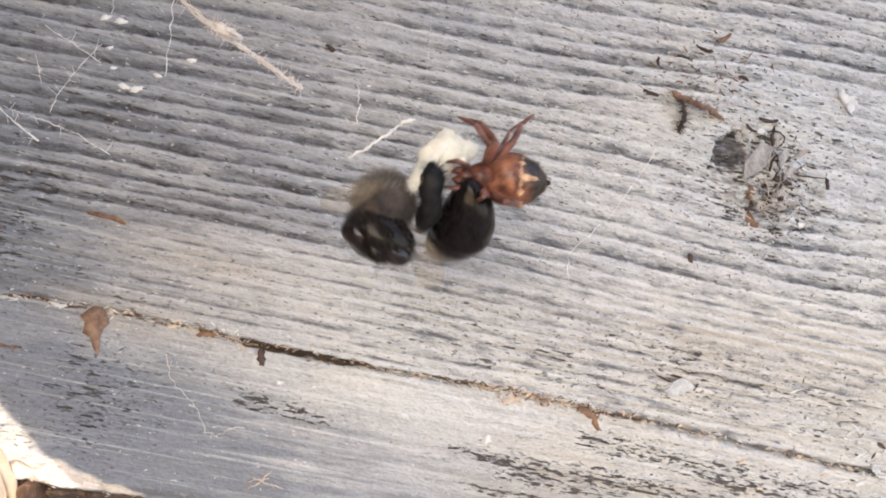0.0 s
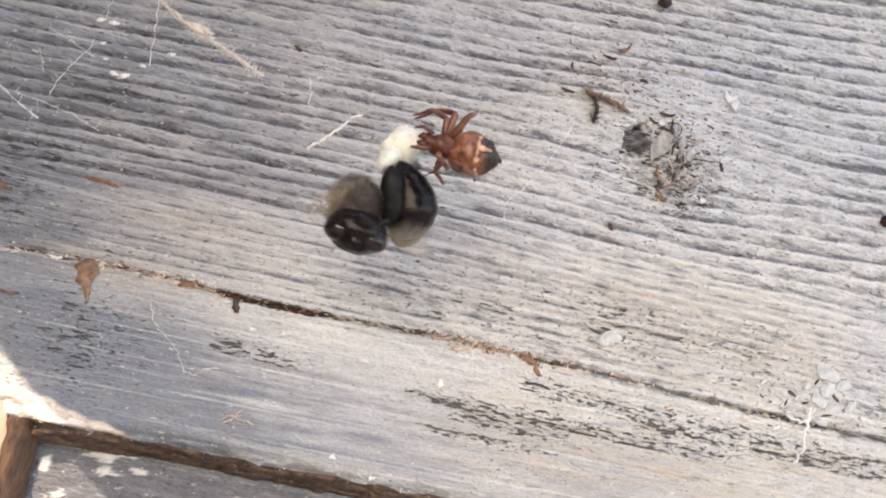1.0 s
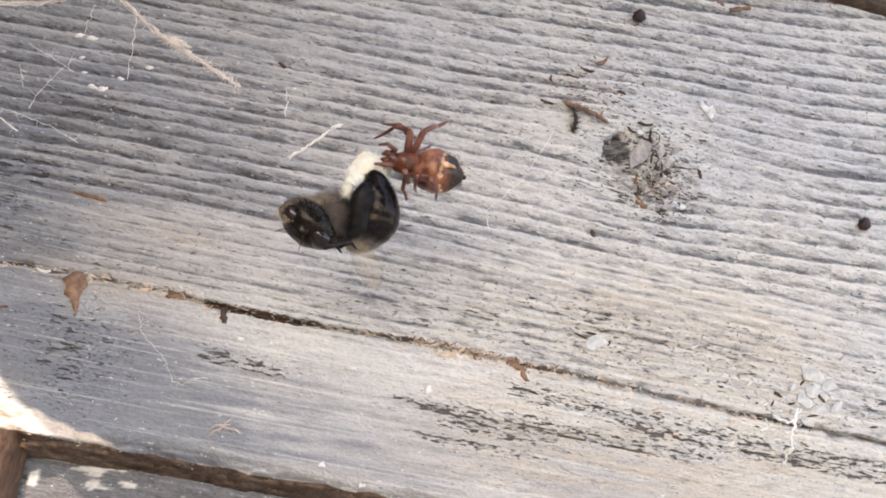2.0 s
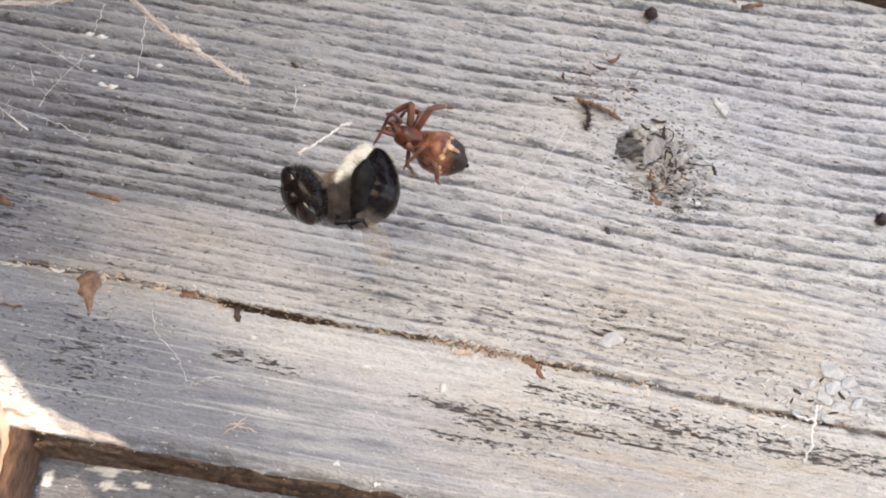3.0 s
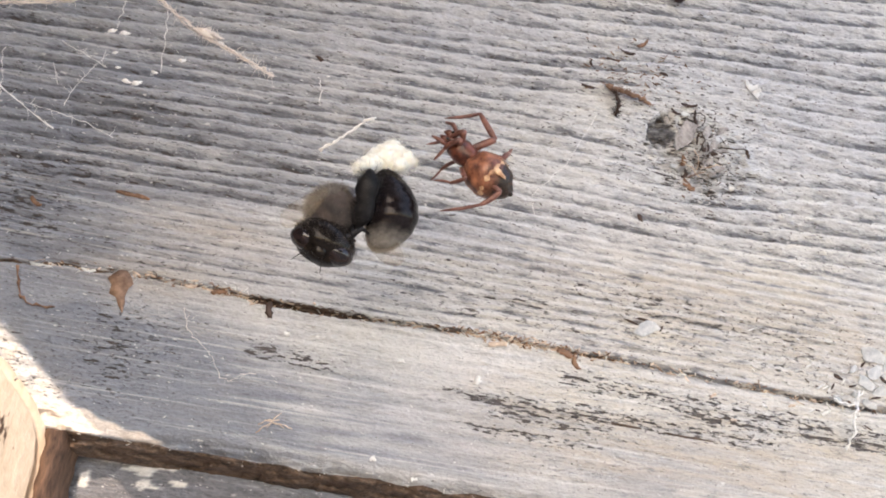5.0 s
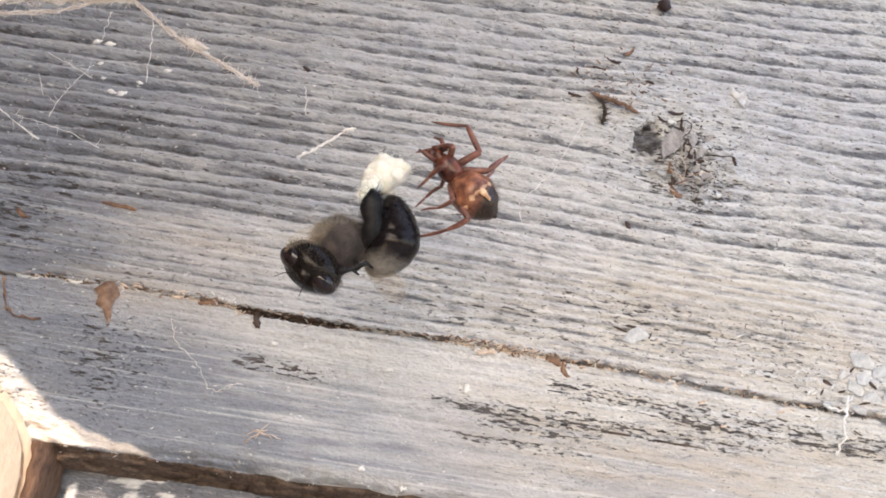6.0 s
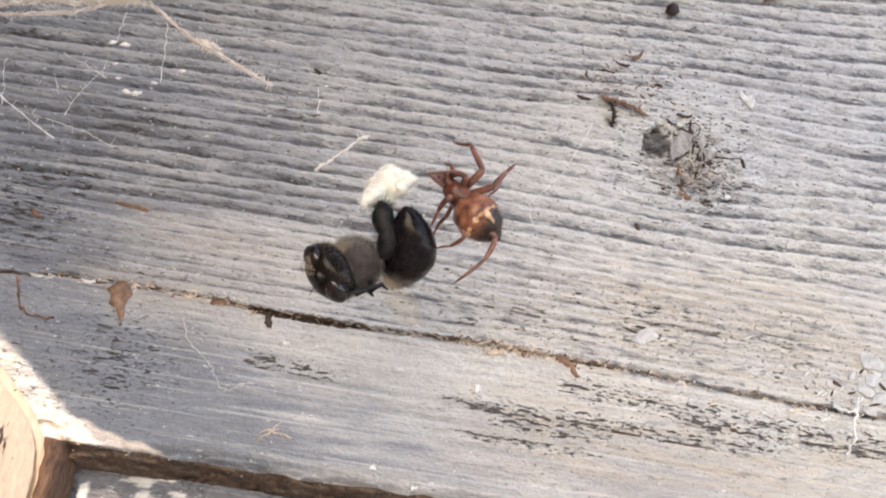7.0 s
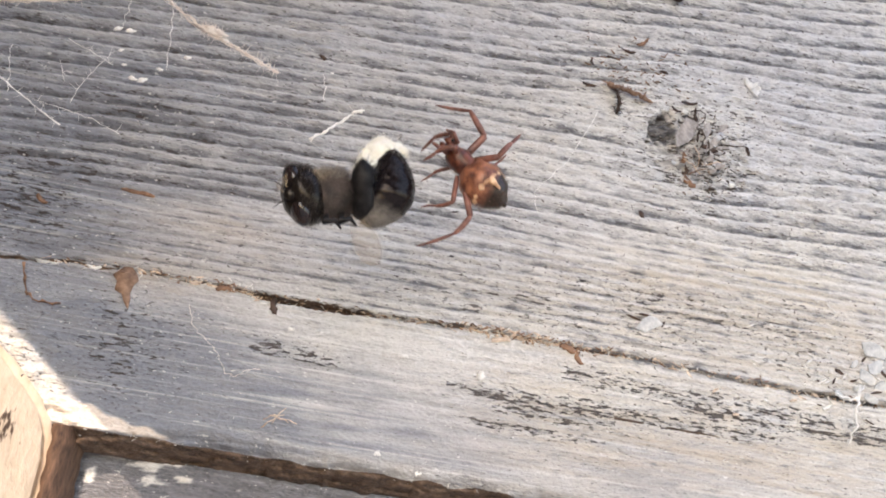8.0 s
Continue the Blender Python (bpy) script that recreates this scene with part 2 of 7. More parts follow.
LEG_a_ROWS = [
    (0.0, mm(0.13, 0.00, 0.74, 165.5, -46.8, -79.3)),
    (0.2, mm(0.00, 0.00, 0.75, 178.1, -58.6, -89.5)),
    (0.5, mm(-0.05, 0.00, 0.75, -162.3, -79.4, -110.2)),
    (0.8, mm(-0.07, 0.00, 0.75, -151.7, -78.6, -119.5)),
    (1.0, mm(0.09, 0.00, 0.74, 149.8, -75.6, -61.5)),
    (1.2, mm(0.05, 0.00, 0.75, 170.4, -57.4, -83.5)),
    (1.5, mm(-0.02, 0.00, 0.75, 175.0, -41.6, -91.1)),
    (3.0, mm(-0.32, 0.00, 0.68, -152.4, -47.5, -120.4)),
    (3.2, mm(-0.16, 0.00, 0.73, -170.3, -45.4, -102.9)),
    (3.5, mm(0.09, 0.00, 0.74, 168.6, -37.9, -84.4)),
    (3.8, mm(-0.14, 0.00, 0.74, -169.5, -53.1, -104.8)),
    (4.0, mm(-0.61, 0.00, 0.43, -123.7, -12.9, -109.0)),
    (4.2, mm(-0.53, 0.00, 0.53, -109.5, -23.9, -116.7)),
    (4.5, mm(-0.20, 0.00, 0.72, -81.9, -71.9, -146.3)),
    (4.8, mm(0.07, 0.00, 0.75, -166.5, -78.8, -62.7)),
    (5.0, mm(0.32, 0.00, 0.68, 152.2, -63.2, -22.5)),
    (5.2, mm(0.06, 0.00, 0.75, -161.5, -77.8, -67.2)),
    (6.3, mm(0.24, 0.00, 0.71, -174.5, -57.7, -58.2)),
    (6.5, mm(0.14, 0.00, 0.74, -160.3, -59.3, -71.1)),
    (6.8, mm(-0.06, 0.00, 0.75, -134.2, -58.6, -97.9)),
    (7.0, mm(-0.04, 0.00, 0.75, -141.3, -59.5, -94.7)),
    (7.3, mm(-0.32, 0.00, 0.68, -103.7, -51.1, -126.0)),
    (7.5, mm(-0.29, 0.00, 0.69, -107.8, -52.8, -122.8)),
    (7.7, mm(0.16, 0.00, 0.73, -162.0, -54.9, -71.7)),
    (8.0, mm(-0.05, 0.00, 0.75, -126.3, -79.4, -109.8)),
]
SHIN_a_ROWS = [
    (0.0, mm(2.16, -0.00, 0.00, 79.4, 63.1, 111.4)),
    (0.2, mm(2.16, -0.00, 0.00, 75.5, 68.2, 110.0)),
    (0.5, mm(2.16, -0.00, 0.00, 34.7, 74.7, 70.8)),
    (0.8, mm(2.16, 0.00, 0.00, 42.9, 61.6, 85.4)),
    (1.0, mm(2.16, -0.00, -0.00, 47.9, 51.4, 93.7)),
    (1.2, mm(2.16, -0.00, 0.00, 71.5, 55.1, 105.3)),
    (1.5, mm(2.16, 0.00, -0.00, 87.6, 62.4, 110.0)),
    (3.0, mm(2.16, -0.00, 0.00, 87.0, 24.7, 128.4)),
    (3.2, mm(2.16, 0.00, -0.00, 87.5, 38.4, 127.7)),
    (3.5, mm(2.16, 0.00, -0.00, 69.7, 56.0, 109.6)),
    (3.8, mm(2.16, 0.00, -0.00, 71.5, 40.0, 124.6)),
    (4.0, mm(2.16, 0.00, -0.00, 85.1, 50.0, 135.2)),
    (4.2, mm(2.16, 0.00, 0.00, 75.2, 58.2, 139.7)),
    (4.5, mm(2.16, 0.00, 0.00, -40.8, 88.2, 60.6)),
    (4.8, mm(2.16, 0.00, -0.00, -10.8, 70.2, 95.6)),
    (5.0, mm(2.16, 0.00, -0.00, -13.7, 51.4, 95.1)),
    (5.2, mm(2.16, 0.00, 0.00, -13.4, 51.4, 93.7)),
    (6.3, mm(2.16, -0.00, -0.00, -3.5, 54.1, 85.8)),
    (6.5, mm(2.16, 0.00, 0.00, -2.6, 54.5, 84.4)),
    (6.8, mm(2.16, -0.00, -0.00, -8.8, 53.7, 71.6)),
    (7.0, mm(2.16, 0.00, 0.00, -13.1, 56.9, 64.6)),
    (7.3, mm(2.16, -0.00, -0.00, -8.2, 67.5, 70.6)),
    (7.5, mm(2.16, -0.00, -0.00, -3.6, 72.5, 75.5)),
    (7.7, mm(2.16, -0.00, -0.00, 36.7, 64.6, 123.1)),
    (8.0, mm(2.16, 0.00, 0.00, -33.3, 44.4, 61.1)),
]
FOOT_a_ROWS = [
    (0.0, mm(1.72, 1.12, -2.36, 89.1, 51.3, 150.7)),
    (0.2, mm(1.82, 0.93, -2.46, 76.8, 52.3, 138.2)),
    (0.5, mm(2.39, 0.66, -2.56, 49.6, 52.0, 113.8)),
    (0.8, mm(2.26, 1.26, -2.33, 47.4, 57.8, 117.7)),
    (1.0, mm(2.05, 1.65, -2.07, 50.2, 60.0, 124.0)),
    (1.2, mm(1.76, 1.46, -2.17, 72.4, 46.5, 136.9)),
    (1.5, mm(1.74, 1.15, -2.35, 84.2, 35.0, 136.1)),
    (3.0, mm(0.66, 1.89, -1.11, 78.5, 7.2, 157.4)),
    (3.2, mm(0.89, 1.64, -1.65, 80.8, -1.9, 155.2)),
    (3.5, mm(1.66, 1.40, -2.20, 86.4, -15.2, 149.3)),
    (3.8, mm(1.01, 1.67, -1.70, 72.1, 32.5, 131.0)),
    (4.0, mm(0.95, 1.20, -2.03, 93.2, 39.5, 151.6)),
    (4.2, mm(1.10, 0.90, -2.25, 89.9, 47.2, 162.2)),
    (4.5, mm(2.20, 0.07, -2.65, 125.8, 71.0, -129.4)),
    (4.8, mm(2.07, 0.89, -2.49, 85.2, 38.3, -178.3)),
    (5.0, mm(2.01, 1.65, -2.07, 82.2, 10.6, 168.5)),
    (5.2, mm(2.05, 1.65, -2.07, 81.8, 12.2, 164.9)),
    (6.3, mm(2.27, 1.55, -2.15, 83.7, 15.2, 142.4)),
    (6.5, mm(2.31, 1.53, -2.16, 83.9, 16.2, 139.2)),
    (6.8, mm(2.66, 1.49, -2.14, 91.2, 42.5, 144.7)),
    (7.0, mm(2.78, 1.31, -2.22, 120.3, 66.4, 172.9)),
    (7.3, mm(2.50, 0.96, -2.45, 117.5, 65.2, 169.7)),
    (7.5, mm(2.36, 0.77, -2.53, 115.7, 64.3, 167.8)),
    (7.7, mm(1.54, 0.95, -2.39, 77.7, 36.7, 114.5)),
    (8.0, mm(3.07, 1.66, -1.85, 61.4, 32.2, 129.3)),
]
LEG_b_ROWS = [
    (0.0, mm(0.04, 0.00, 0.75, 174.4, -53.7, -85.5)),
    (0.2, mm(0.07, 0.00, 0.75, 175.5, -59.1, -81.4)),
    (0.5, mm(0.21, 0.00, 0.72, 133.6, -71.3, -32.6)),
    (0.8, mm(-0.08, 0.00, 0.75, -138.2, -78.3, -121.5)),
    (1.0, mm(-0.09, 0.00, 0.74, -137.8, -78.1, -123.5)),
    (1.2, mm(-0.12, 0.00, 0.74, -152.6, -60.9, -107.3)),
    (1.5, mm(-0.19, 0.00, 0.72, -156.7, -38.7, -102.3)),
    (3.0, mm(-0.00, 0.00, 0.75, -147.6, -74.9, -91.2)),
    (3.2, mm(-0.12, 0.00, 0.74, -134.9, -60.7, -107.2)),
    (3.5, mm(-0.30, 0.00, 0.69, -98.1, -64.5, -156.3)),
    (3.8, mm(0.29, 0.00, 0.69, 173.4, -41.0, -69.0)),
    (3.900, mm(-0.06, 0.00, 0.04, -134.0, -15.6, -102.1)),
    (4.0, mm(-0.40, 0.00, -0.60, -98.2, 22.5, -105.9)),
    (4.2, mm(-0.41, 0.00, -0.63, -89.5, 27.7, -109.7)),
    (4.5, mm(-0.63, 0.00, -0.40, -111.7, 24.4, -135.7)),
    (4.8, mm(-0.70, 0.00, 0.04, -122.0, -1.5, -116.4)),
    (5.0, mm(-0.45, 0.00, 0.41, -137.9, -15.0, -107.2)),
    (5.2, mm(-0.57, 0.00, 0.26, -118.9, -9.6, -111.3)),
    (6.3, mm(-0.43, 0.00, 0.58, -135.6, -21.7, -107.1)),
    (6.5, mm(-0.50, 0.00, 0.56, -128.7, -20.8, -109.6)),
    (6.8, mm(-0.40, 0.00, 0.48, -124.5, -17.8, -105.3)),
    (7.0, mm(-0.22, 0.00, 0.51, -134.4, -18.7, -98.4)),
    (7.3, mm(-0.57, 0.00, 0.15, -110.4, -5.4, -111.1)),
    (7.5, mm(-0.68, 0.00, 0.03, -113.1, -1.0, -115.4)),
    (7.7, mm(-0.17, 0.00, 0.73, -135.5, -35.3, -99.7)),
    (8.0, mm(-0.69, 0.00, 0.30, -118.9, -23.6, -169.1)),
]
SHIN_b_ROWS = [
    (0.0, mm(1.58, 0.00, 0.00, 27.5, 36.1, 50.5)),
    (0.2, mm(1.58, 0.00, 0.00, 40.6, 56.3, 82.8)),
    (0.5, mm(1.58, 0.00, 0.00, 45.0, 74.4, 112.6)),
    (0.8, mm(1.58, -0.00, 0.00, 20.3, 58.6, 73.9)),
    (1.0, mm(1.58, 0.00, 0.00, 12.9, 40.8, 56.8)),
    (1.2, mm(1.58, 0.00, 0.00, 16.0, 36.0, 42.2)),
    (1.5, mm(1.58, 0.00, 0.00, 15.8, 58.3, 23.6)),
    (3.0, mm(1.58, -0.00, -0.00, 36.8, 69.1, 105.7)),
    (3.2, mm(1.58, -0.00, -0.00, 56.5, 77.0, 105.1)),
    (3.5, mm(1.58, 0.00, 0.00, -24.6, 67.9, 7.5)),
    (3.8, mm(1.58, 0.00, 0.00, 170.4, 60.6, -122.9)),
    (3.900, mm(1.58, 0.00, 0.00, 140.2, 37.7, 166.0)),
    (4.0, mm(1.58, -0.00, 0.00, 149.0, 9.1, 122.0)),
    (4.2, mm(1.58, 0.00, -0.00, 141.0, 12.6, 115.0)),
    (4.5, mm(1.58, 0.00, -0.00, 122.2, 14.8, 98.3)),
    (4.8, mm(1.58, -0.00, 0.00, 131.8, 6.3, 125.2)),
    (5.0, mm(1.58, -0.00, 0.00, 132.1, 4.6, 135.4)),
    (5.2, mm(1.58, 0.00, -0.00, 131.4, 7.9, 134.4)),
    (6.3, mm(1.58, -0.00, -0.00, 123.6, 24.1, 123.3)),
    (6.5, mm(1.58, -0.00, 0.00, 121.2, 26.4, 119.7)),
    (6.8, mm(1.58, -0.00, -0.00, 124.4, 27.2, 120.5)),
    (7.0, mm(1.58, 0.00, 0.00, 126.2, 27.9, 120.6)),
    (7.3, mm(1.58, 0.00, -0.00, 139.4, 30.6, 135.9)),
    (7.5, mm(1.58, -0.00, 0.00, 145.4, 31.2, 141.9)),
    (7.7, mm(1.58, -0.00, -0.00, 117.4, 30.0, 102.2)),
    (8.0, mm(1.58, -0.00, 0.00, 96.5, 20.1, 81.5)),
]
FOOT_b_ROWS = [
    (0.0, mm(2.47, 1.09, -1.02, 50.4, 46.3, 100.6)),
    (0.2, mm(1.70, 0.96, -1.45, 65.5, 53.2, 133.8)),
    (0.5, mm(1.40, 0.43, -1.68, 91.3, 65.0, -176.4)),
    (0.8, mm(1.83, 0.87, -1.49, 63.6, 50.7, 136.6)),
    (1.0, mm(2.30, 1.10, -1.14, 56.2, 31.3, 115.5)),
    (1.2, mm(2.62, 0.95, -1.02, 68.1, 23.8, 104.1)),
    (1.5, mm(2.42, 0.37, -1.48, 74.7, 33.8, 76.3)),
    (2.267, mm(1.91, 0.48, -1.55, 72.0, 24.0, 126.5)),
    (3.0, mm(1.41, 0.60, -1.63, 62.3, 19.4, 174.4)),
    (3.2, mm(1.48, 0.38, -1.70, 66.4, 23.3, 161.4)),
    (3.5, mm(2.23, 0.09, -1.61, 52.5, 52.6, 140.4)),
    (3.8, mm(1.12, -0.72, -1.52, 77.8, 50.2, -151.7)),
    (3.900, mm(0.89, 0.37, -0.90, 68.9, 34.7, 159.5)),
    (4.0, mm(0.67, 1.46, -0.27, 75.6, 19.0, 119.8)),
    (4.2, mm(0.86, 1.54, -0.38, 66.9, 16.6, 111.7)),
    (4.5, mm(1.34, 1.66, -0.44, 48.7, 9.4, 96.4)),
    (4.8, mm(0.58, 1.41, -0.19, 57.9, -3.2, 106.2)),
    (5.0, mm(0.34, 1.22, -0.14, 59.7, -9.5, 101.6)),
    (5.2, mm(0.37, 1.23, -0.24, 58.6, -5.8, 105.5)),
    (6.3, mm(0.71, 1.33, -0.71, 59.9, 19.6, 129.8)),
    (6.5, mm(0.81, 1.35, -0.77, 60.0, 23.6, 132.3)),
    (6.8, mm(0.80, 1.33, -0.80, 59.1, 1.0, 106.2)),
    (7.0, mm(0.80, 1.32, -0.81, 62.5, -2.9, 109.1)),
    (7.3, mm(0.51, 1.04, -0.89, 52.7, -0.6, 137.7)),
    (7.5, mm(0.41, 0.92, -0.90, 46.9, 1.3, 163.5)),
    (7.7, mm(1.26, 1.47, -0.87, 37.4, 9.5, 156.9)),
    (8.0, mm(1.82, 1.62, -0.60, -2.0, 23.1, 111.1)),
]
LEG_c_ROWS = [
    (0.0, mm(-0.05, 0.00, -0.57, -5.7, 22.5, -92.2)),
    (0.2, mm(-0.00, 0.00, -0.26, 2.2, 9.9, -90.1)),
    (0.5, mm(-0.05, 0.00, 0.22, 3.6, -8.3, -91.8)),
    (0.8, mm(-0.10, 0.00, -0.33, 13.3, 12.9, -93.9)),
    (1.0, mm(-0.21, 0.00, -0.67, 4.4, 26.7, -99.0)),
    (1.2, mm(-0.18, 0.00, -0.66, 3.7, 25.9, -97.8)),
    (1.5, mm(-0.15, 0.00, -0.63, 1.6, 24.9, -96.4)),
    (3.0, mm(0.16, 0.00, -0.62, 23.6, 24.3, -83.4)),
    (3.2, mm(0.16, 0.00, -0.60, 16.7, 23.6, -83.3)),
    (3.5, mm(0.18, 0.00, -0.60, 7.0, 23.4, -82.6)),
    (3.8, mm(-0.30, 0.00, 0.69, 10.4, -43.8, -114.4)),
    (3.900, mm(-0.06, 0.00, -0.02, 46.8, 1.1, -113.0)),
    (4.0, mm(0.17, 0.00, -0.73, 94.3, 34.5, -80.9)),
    (4.2, mm(0.41, 0.00, -0.63, 110.2, 28.8, -69.3)),
    (4.5, mm(0.39, 0.00, -0.64, 100.3, 30.4, -68.7)),
    (4.8, mm(-0.09, 0.00, -0.36, 80.2, 13.7, -93.6)),
    (5.0, mm(-0.32, 0.00, 0.02, 64.4, -0.7, -102.5)),
    (5.2, mm(-0.24, 0.00, -0.13, 83.8, 5.0, -99.3)),
    (6.3, mm(0.04, 0.00, -0.37, 69.4, 14.4, -88.5)),
    (6.5, mm(0.14, 0.00, -0.42, 77.1, 16.1, -84.3)),
    (6.8, mm(0.12, 0.00, -0.52, 82.8, 20.2, -85.1)),
    (7.0, mm(-0.01, 0.00, -0.60, 73.1, 23.7, -90.6)),
    (7.3, mm(-0.00, 0.00, -0.56, 94.3, 21.8, -90.1)),
    (7.5, mm(-0.18, 0.00, -0.55, 88.8, 21.3, -97.4)),
    (7.7, mm(-0.31, 0.00, -0.19, 67.9, 7.2, -102.0)),
    (8.0, mm(-0.45, 0.00, -0.05, 66.3, 1.7, -107.6)),
]
SHIN_c_ROWS = [
    (0.0, mm(1.50, 0.00, 0.00, 70.4, 15.1, 150.5)),
    (0.2, mm(1.50, 0.00, 0.00, 78.1, 6.2, 176.9)),
    (0.5, mm(1.50, -0.00, 0.00, 69.1, -8.9, -144.4)),
    (0.8, mm(1.50, 0.00, 0.00, 61.7, 22.1, 177.6)),
    (1.0, mm(1.50, -0.00, -0.00, 30.9, 40.2, 140.5)),
    (1.2, mm(1.50, 0.00, 0.00, 38.9, 40.2, 151.4)),
    (1.5, mm(1.50, -0.00, -0.00, 48.8, 38.5, 165.2)),
    (3.0, mm(1.50, 0.00, 0.00, 44.9, 28.4, 153.6)),
    (3.2, mm(1.50, 0.00, 0.00, 43.2, 27.1, 146.2)),
    (3.5, mm(1.50, -0.00, 0.00, 40.6, 25.0, 134.7)),
    (3.667, mm(1.50, 0.00, 0.00, -100.8, 84.5, -58.2)),
    (3.8, mm(1.50, 0.00, 0.00, -84.7, 15.5, -97.0)),
    (4.0, mm(1.50, 0.00, 0.00, -31.1, 47.0, -107.9)),
    (4.2, mm(1.50, 0.00, -0.00, -22.8, 45.8, -102.0)),
    (4.5, mm(1.50, 0.00, 0.00, -9.9, 42.9, -91.8)),
    (4.8, mm(1.50, 0.00, 0.00, -33.4, 10.7, -125.1)),
    (5.0, mm(1.50, -0.00, 0.00, -41.8, -10.6, -129.8)),
    (5.2, mm(1.50, 0.00, -0.00, -39.7, -7.0, -127.7)),
    (6.3, mm(1.50, 0.00, 0.00, -25.6, 9.1, -109.7)),
    (6.5, mm(1.50, -0.00, -0.00, -22.4, 11.2, -105.0)),
    (6.8, mm(1.50, 0.00, 0.00, -26.7, 16.0, -114.0)),
    (7.0, mm(1.50, 0.00, 0.00, -29.9, 18.6, -118.5)),
    (7.3, mm(1.50, 0.00, -0.00, -39.4, -0.2, -130.0)),
    (7.5, mm(1.50, 0.00, -0.00, -43.6, -13.7, -133.6)),
    (7.7, mm(1.50, -0.00, 0.00, -37.5, 5.4, -89.7)),
    (8.0, mm(1.50, 0.00, -0.00, -44.3, -15.4, -107.1)),
]
FOOT_c_ROWS = [
    (0.0, mm(0.16, 0.76, -0.42, 32.7, 0.6, 164.9)),
    (0.2, mm(-0.09, 0.09, -0.17, 31.9, -2.9, -176.0)),
    (0.5, mm(0.21, -0.92, 0.25, 18.3, -7.4, -145.6)),
    (0.8, mm(0.02, 0.06, -0.60, 24.7, -4.6, -172.3)),
    (1.0, mm(0.56, 0.78, -1.03, 23.8, -1.7, 171.0)),
    (1.2, mm(0.43, 0.58, -1.03, 23.9, -2.0, 169.3)),
    (1.5, mm(0.29, 0.32, -0.99, 24.0, -2.4, 166.6)),
    (3.0, mm(0.24, 0.62, -0.76, 24.3, 9.2, 161.3)),
    (3.2, mm(0.32, 0.79, -0.73, 28.9, 26.6, -179.9)),
    (3.5, mm(0.48, 1.03, -0.68, 51.9, 43.9, -133.8)),
    (3.667, mm(0.90, -0.25, -0.55, 22.3, 24.1, -117.7)),
    (3.8, mm(1.31, -1.53, -0.43, -9.1, 13.9, -95.0)),
    (4.0, mm(1.16, -1.04, -1.17, 48.9, 47.7, -101.5)),
    (4.2, mm(1.27, -1.09, -1.15, 56.7, 32.6, -97.6)),
    (4.5, mm(1.46, -1.17, -1.09, 68.3, 10.2, -86.4)),
    (4.8, mm(0.60, -1.29, -0.30, 52.2, 14.7, -104.4)),
    (5.0, mm(0.49, -1.21, 0.29, 43.5, 17.5, -112.7)),
    (5.2, mm(0.53, -1.26, 0.19, 46.6, 18.0, -109.7)),
    (6.3, mm(0.97, -1.49, -0.25, 64.3, 16.1, -92.1)),
    (6.5, mm(1.09, -1.52, -0.31, 67.5, 15.2, -88.7)),
    (6.8, mm(0.87, -1.40, -0.44, 60.0, 28.5, -96.9)),
    (7.0, mm(0.78, -1.33, -0.51, 56.4, 37.1, -98.2)),
    (7.3, mm(0.47, -1.23, 0.01, 47.1, 3.8, -115.0)),
    (7.5, mm(0.43, -1.13, 0.38, 42.7, -17.5, -110.0)),
    (7.7, mm(1.51, -1.59, -0.15, 38.1, 11.7, -90.9)),
    (8.0, mm(1.05, -1.47, 0.43, 30.9, 12.0, -95.2)),
]
LEG_d_ROWS = [
    (0.0, mm(0.41, 0.00, 0.62, 115.0, -52.4, -30.5)),
    (0.2, mm(0.39, 0.00, 0.64, 117.6, -55.0, -30.9)),
    (0.5, mm(0.45, 0.00, 0.60, 108.3, -51.9, -18.4)),
    (0.8, mm(0.29, 0.00, 0.69, 145.6, -49.9, -59.7)),
    (1.0, mm(0.34, 0.00, 0.67, 143.7, -41.1, -63.7)),
    (1.2, mm(0.28, 0.00, 0.69, 146.8, -40.1, -69.8)),
    (1.5, mm(0.20, 0.00, 0.72, 149.2, -39.3, -76.9)),
    (3.0, mm(0.16, 0.00, 0.73, 165.2, -37.8, -80.0)),
    (3.2, mm(0.22, 0.00, 0.72, 152.5, -48.5, -70.0)),
    (3.5, mm(0.31, 0.00, 0.68, 106.6, -64.0, -23.2)),
    (3.8, mm(0.51, 0.00, 0.55, 101.6, -46.0, -14.4)),
    (4.0, mm(-0.08, 0.00, 0.75, -168.4, -41.4, -95.7)),
    (4.2, mm(-0.19, 0.00, 0.72, -150.7, -50.2, -108.5)),
    (4.5, mm(0.02, 0.00, 0.75, 178.9, -79.9, -79.8)),
    (4.8, mm(0.39, 0.00, 0.64, 122.7, -55.8, -25.0)),
    (5.0, mm(0.63, 0.00, 0.40, 110.1, -31.9, -11.7)),
    (5.2, mm(0.46, 0.00, 0.59, 116.4, -51.3, -16.0)),
    (6.3, mm(0.60, 0.00, 0.46, 121.2, -33.6, -29.5)),
    (6.5, mm(0.53, 0.00, 0.53, 127.1, -39.0, -34.6)),
    (6.8, mm(0.42, 0.00, 0.62, 144.3, -40.6, -54.9)),
    (7.0, mm(0.46, 0.00, 0.59, 140.8, -34.2, -57.8)),
    (7.3, mm(0.31, 0.00, 0.68, 159.7, -44.4, -63.2)),
    (7.5, mm(0.41, 0.00, 0.63, 150.0, -43.4, -51.7)),
    (7.7, mm(0.66, 0.00, 0.35, 124.4, -25.9, -23.1)),
    (8.0, mm(0.53, 0.00, 0.53, 136.7, -35.0, -45.3)),
]
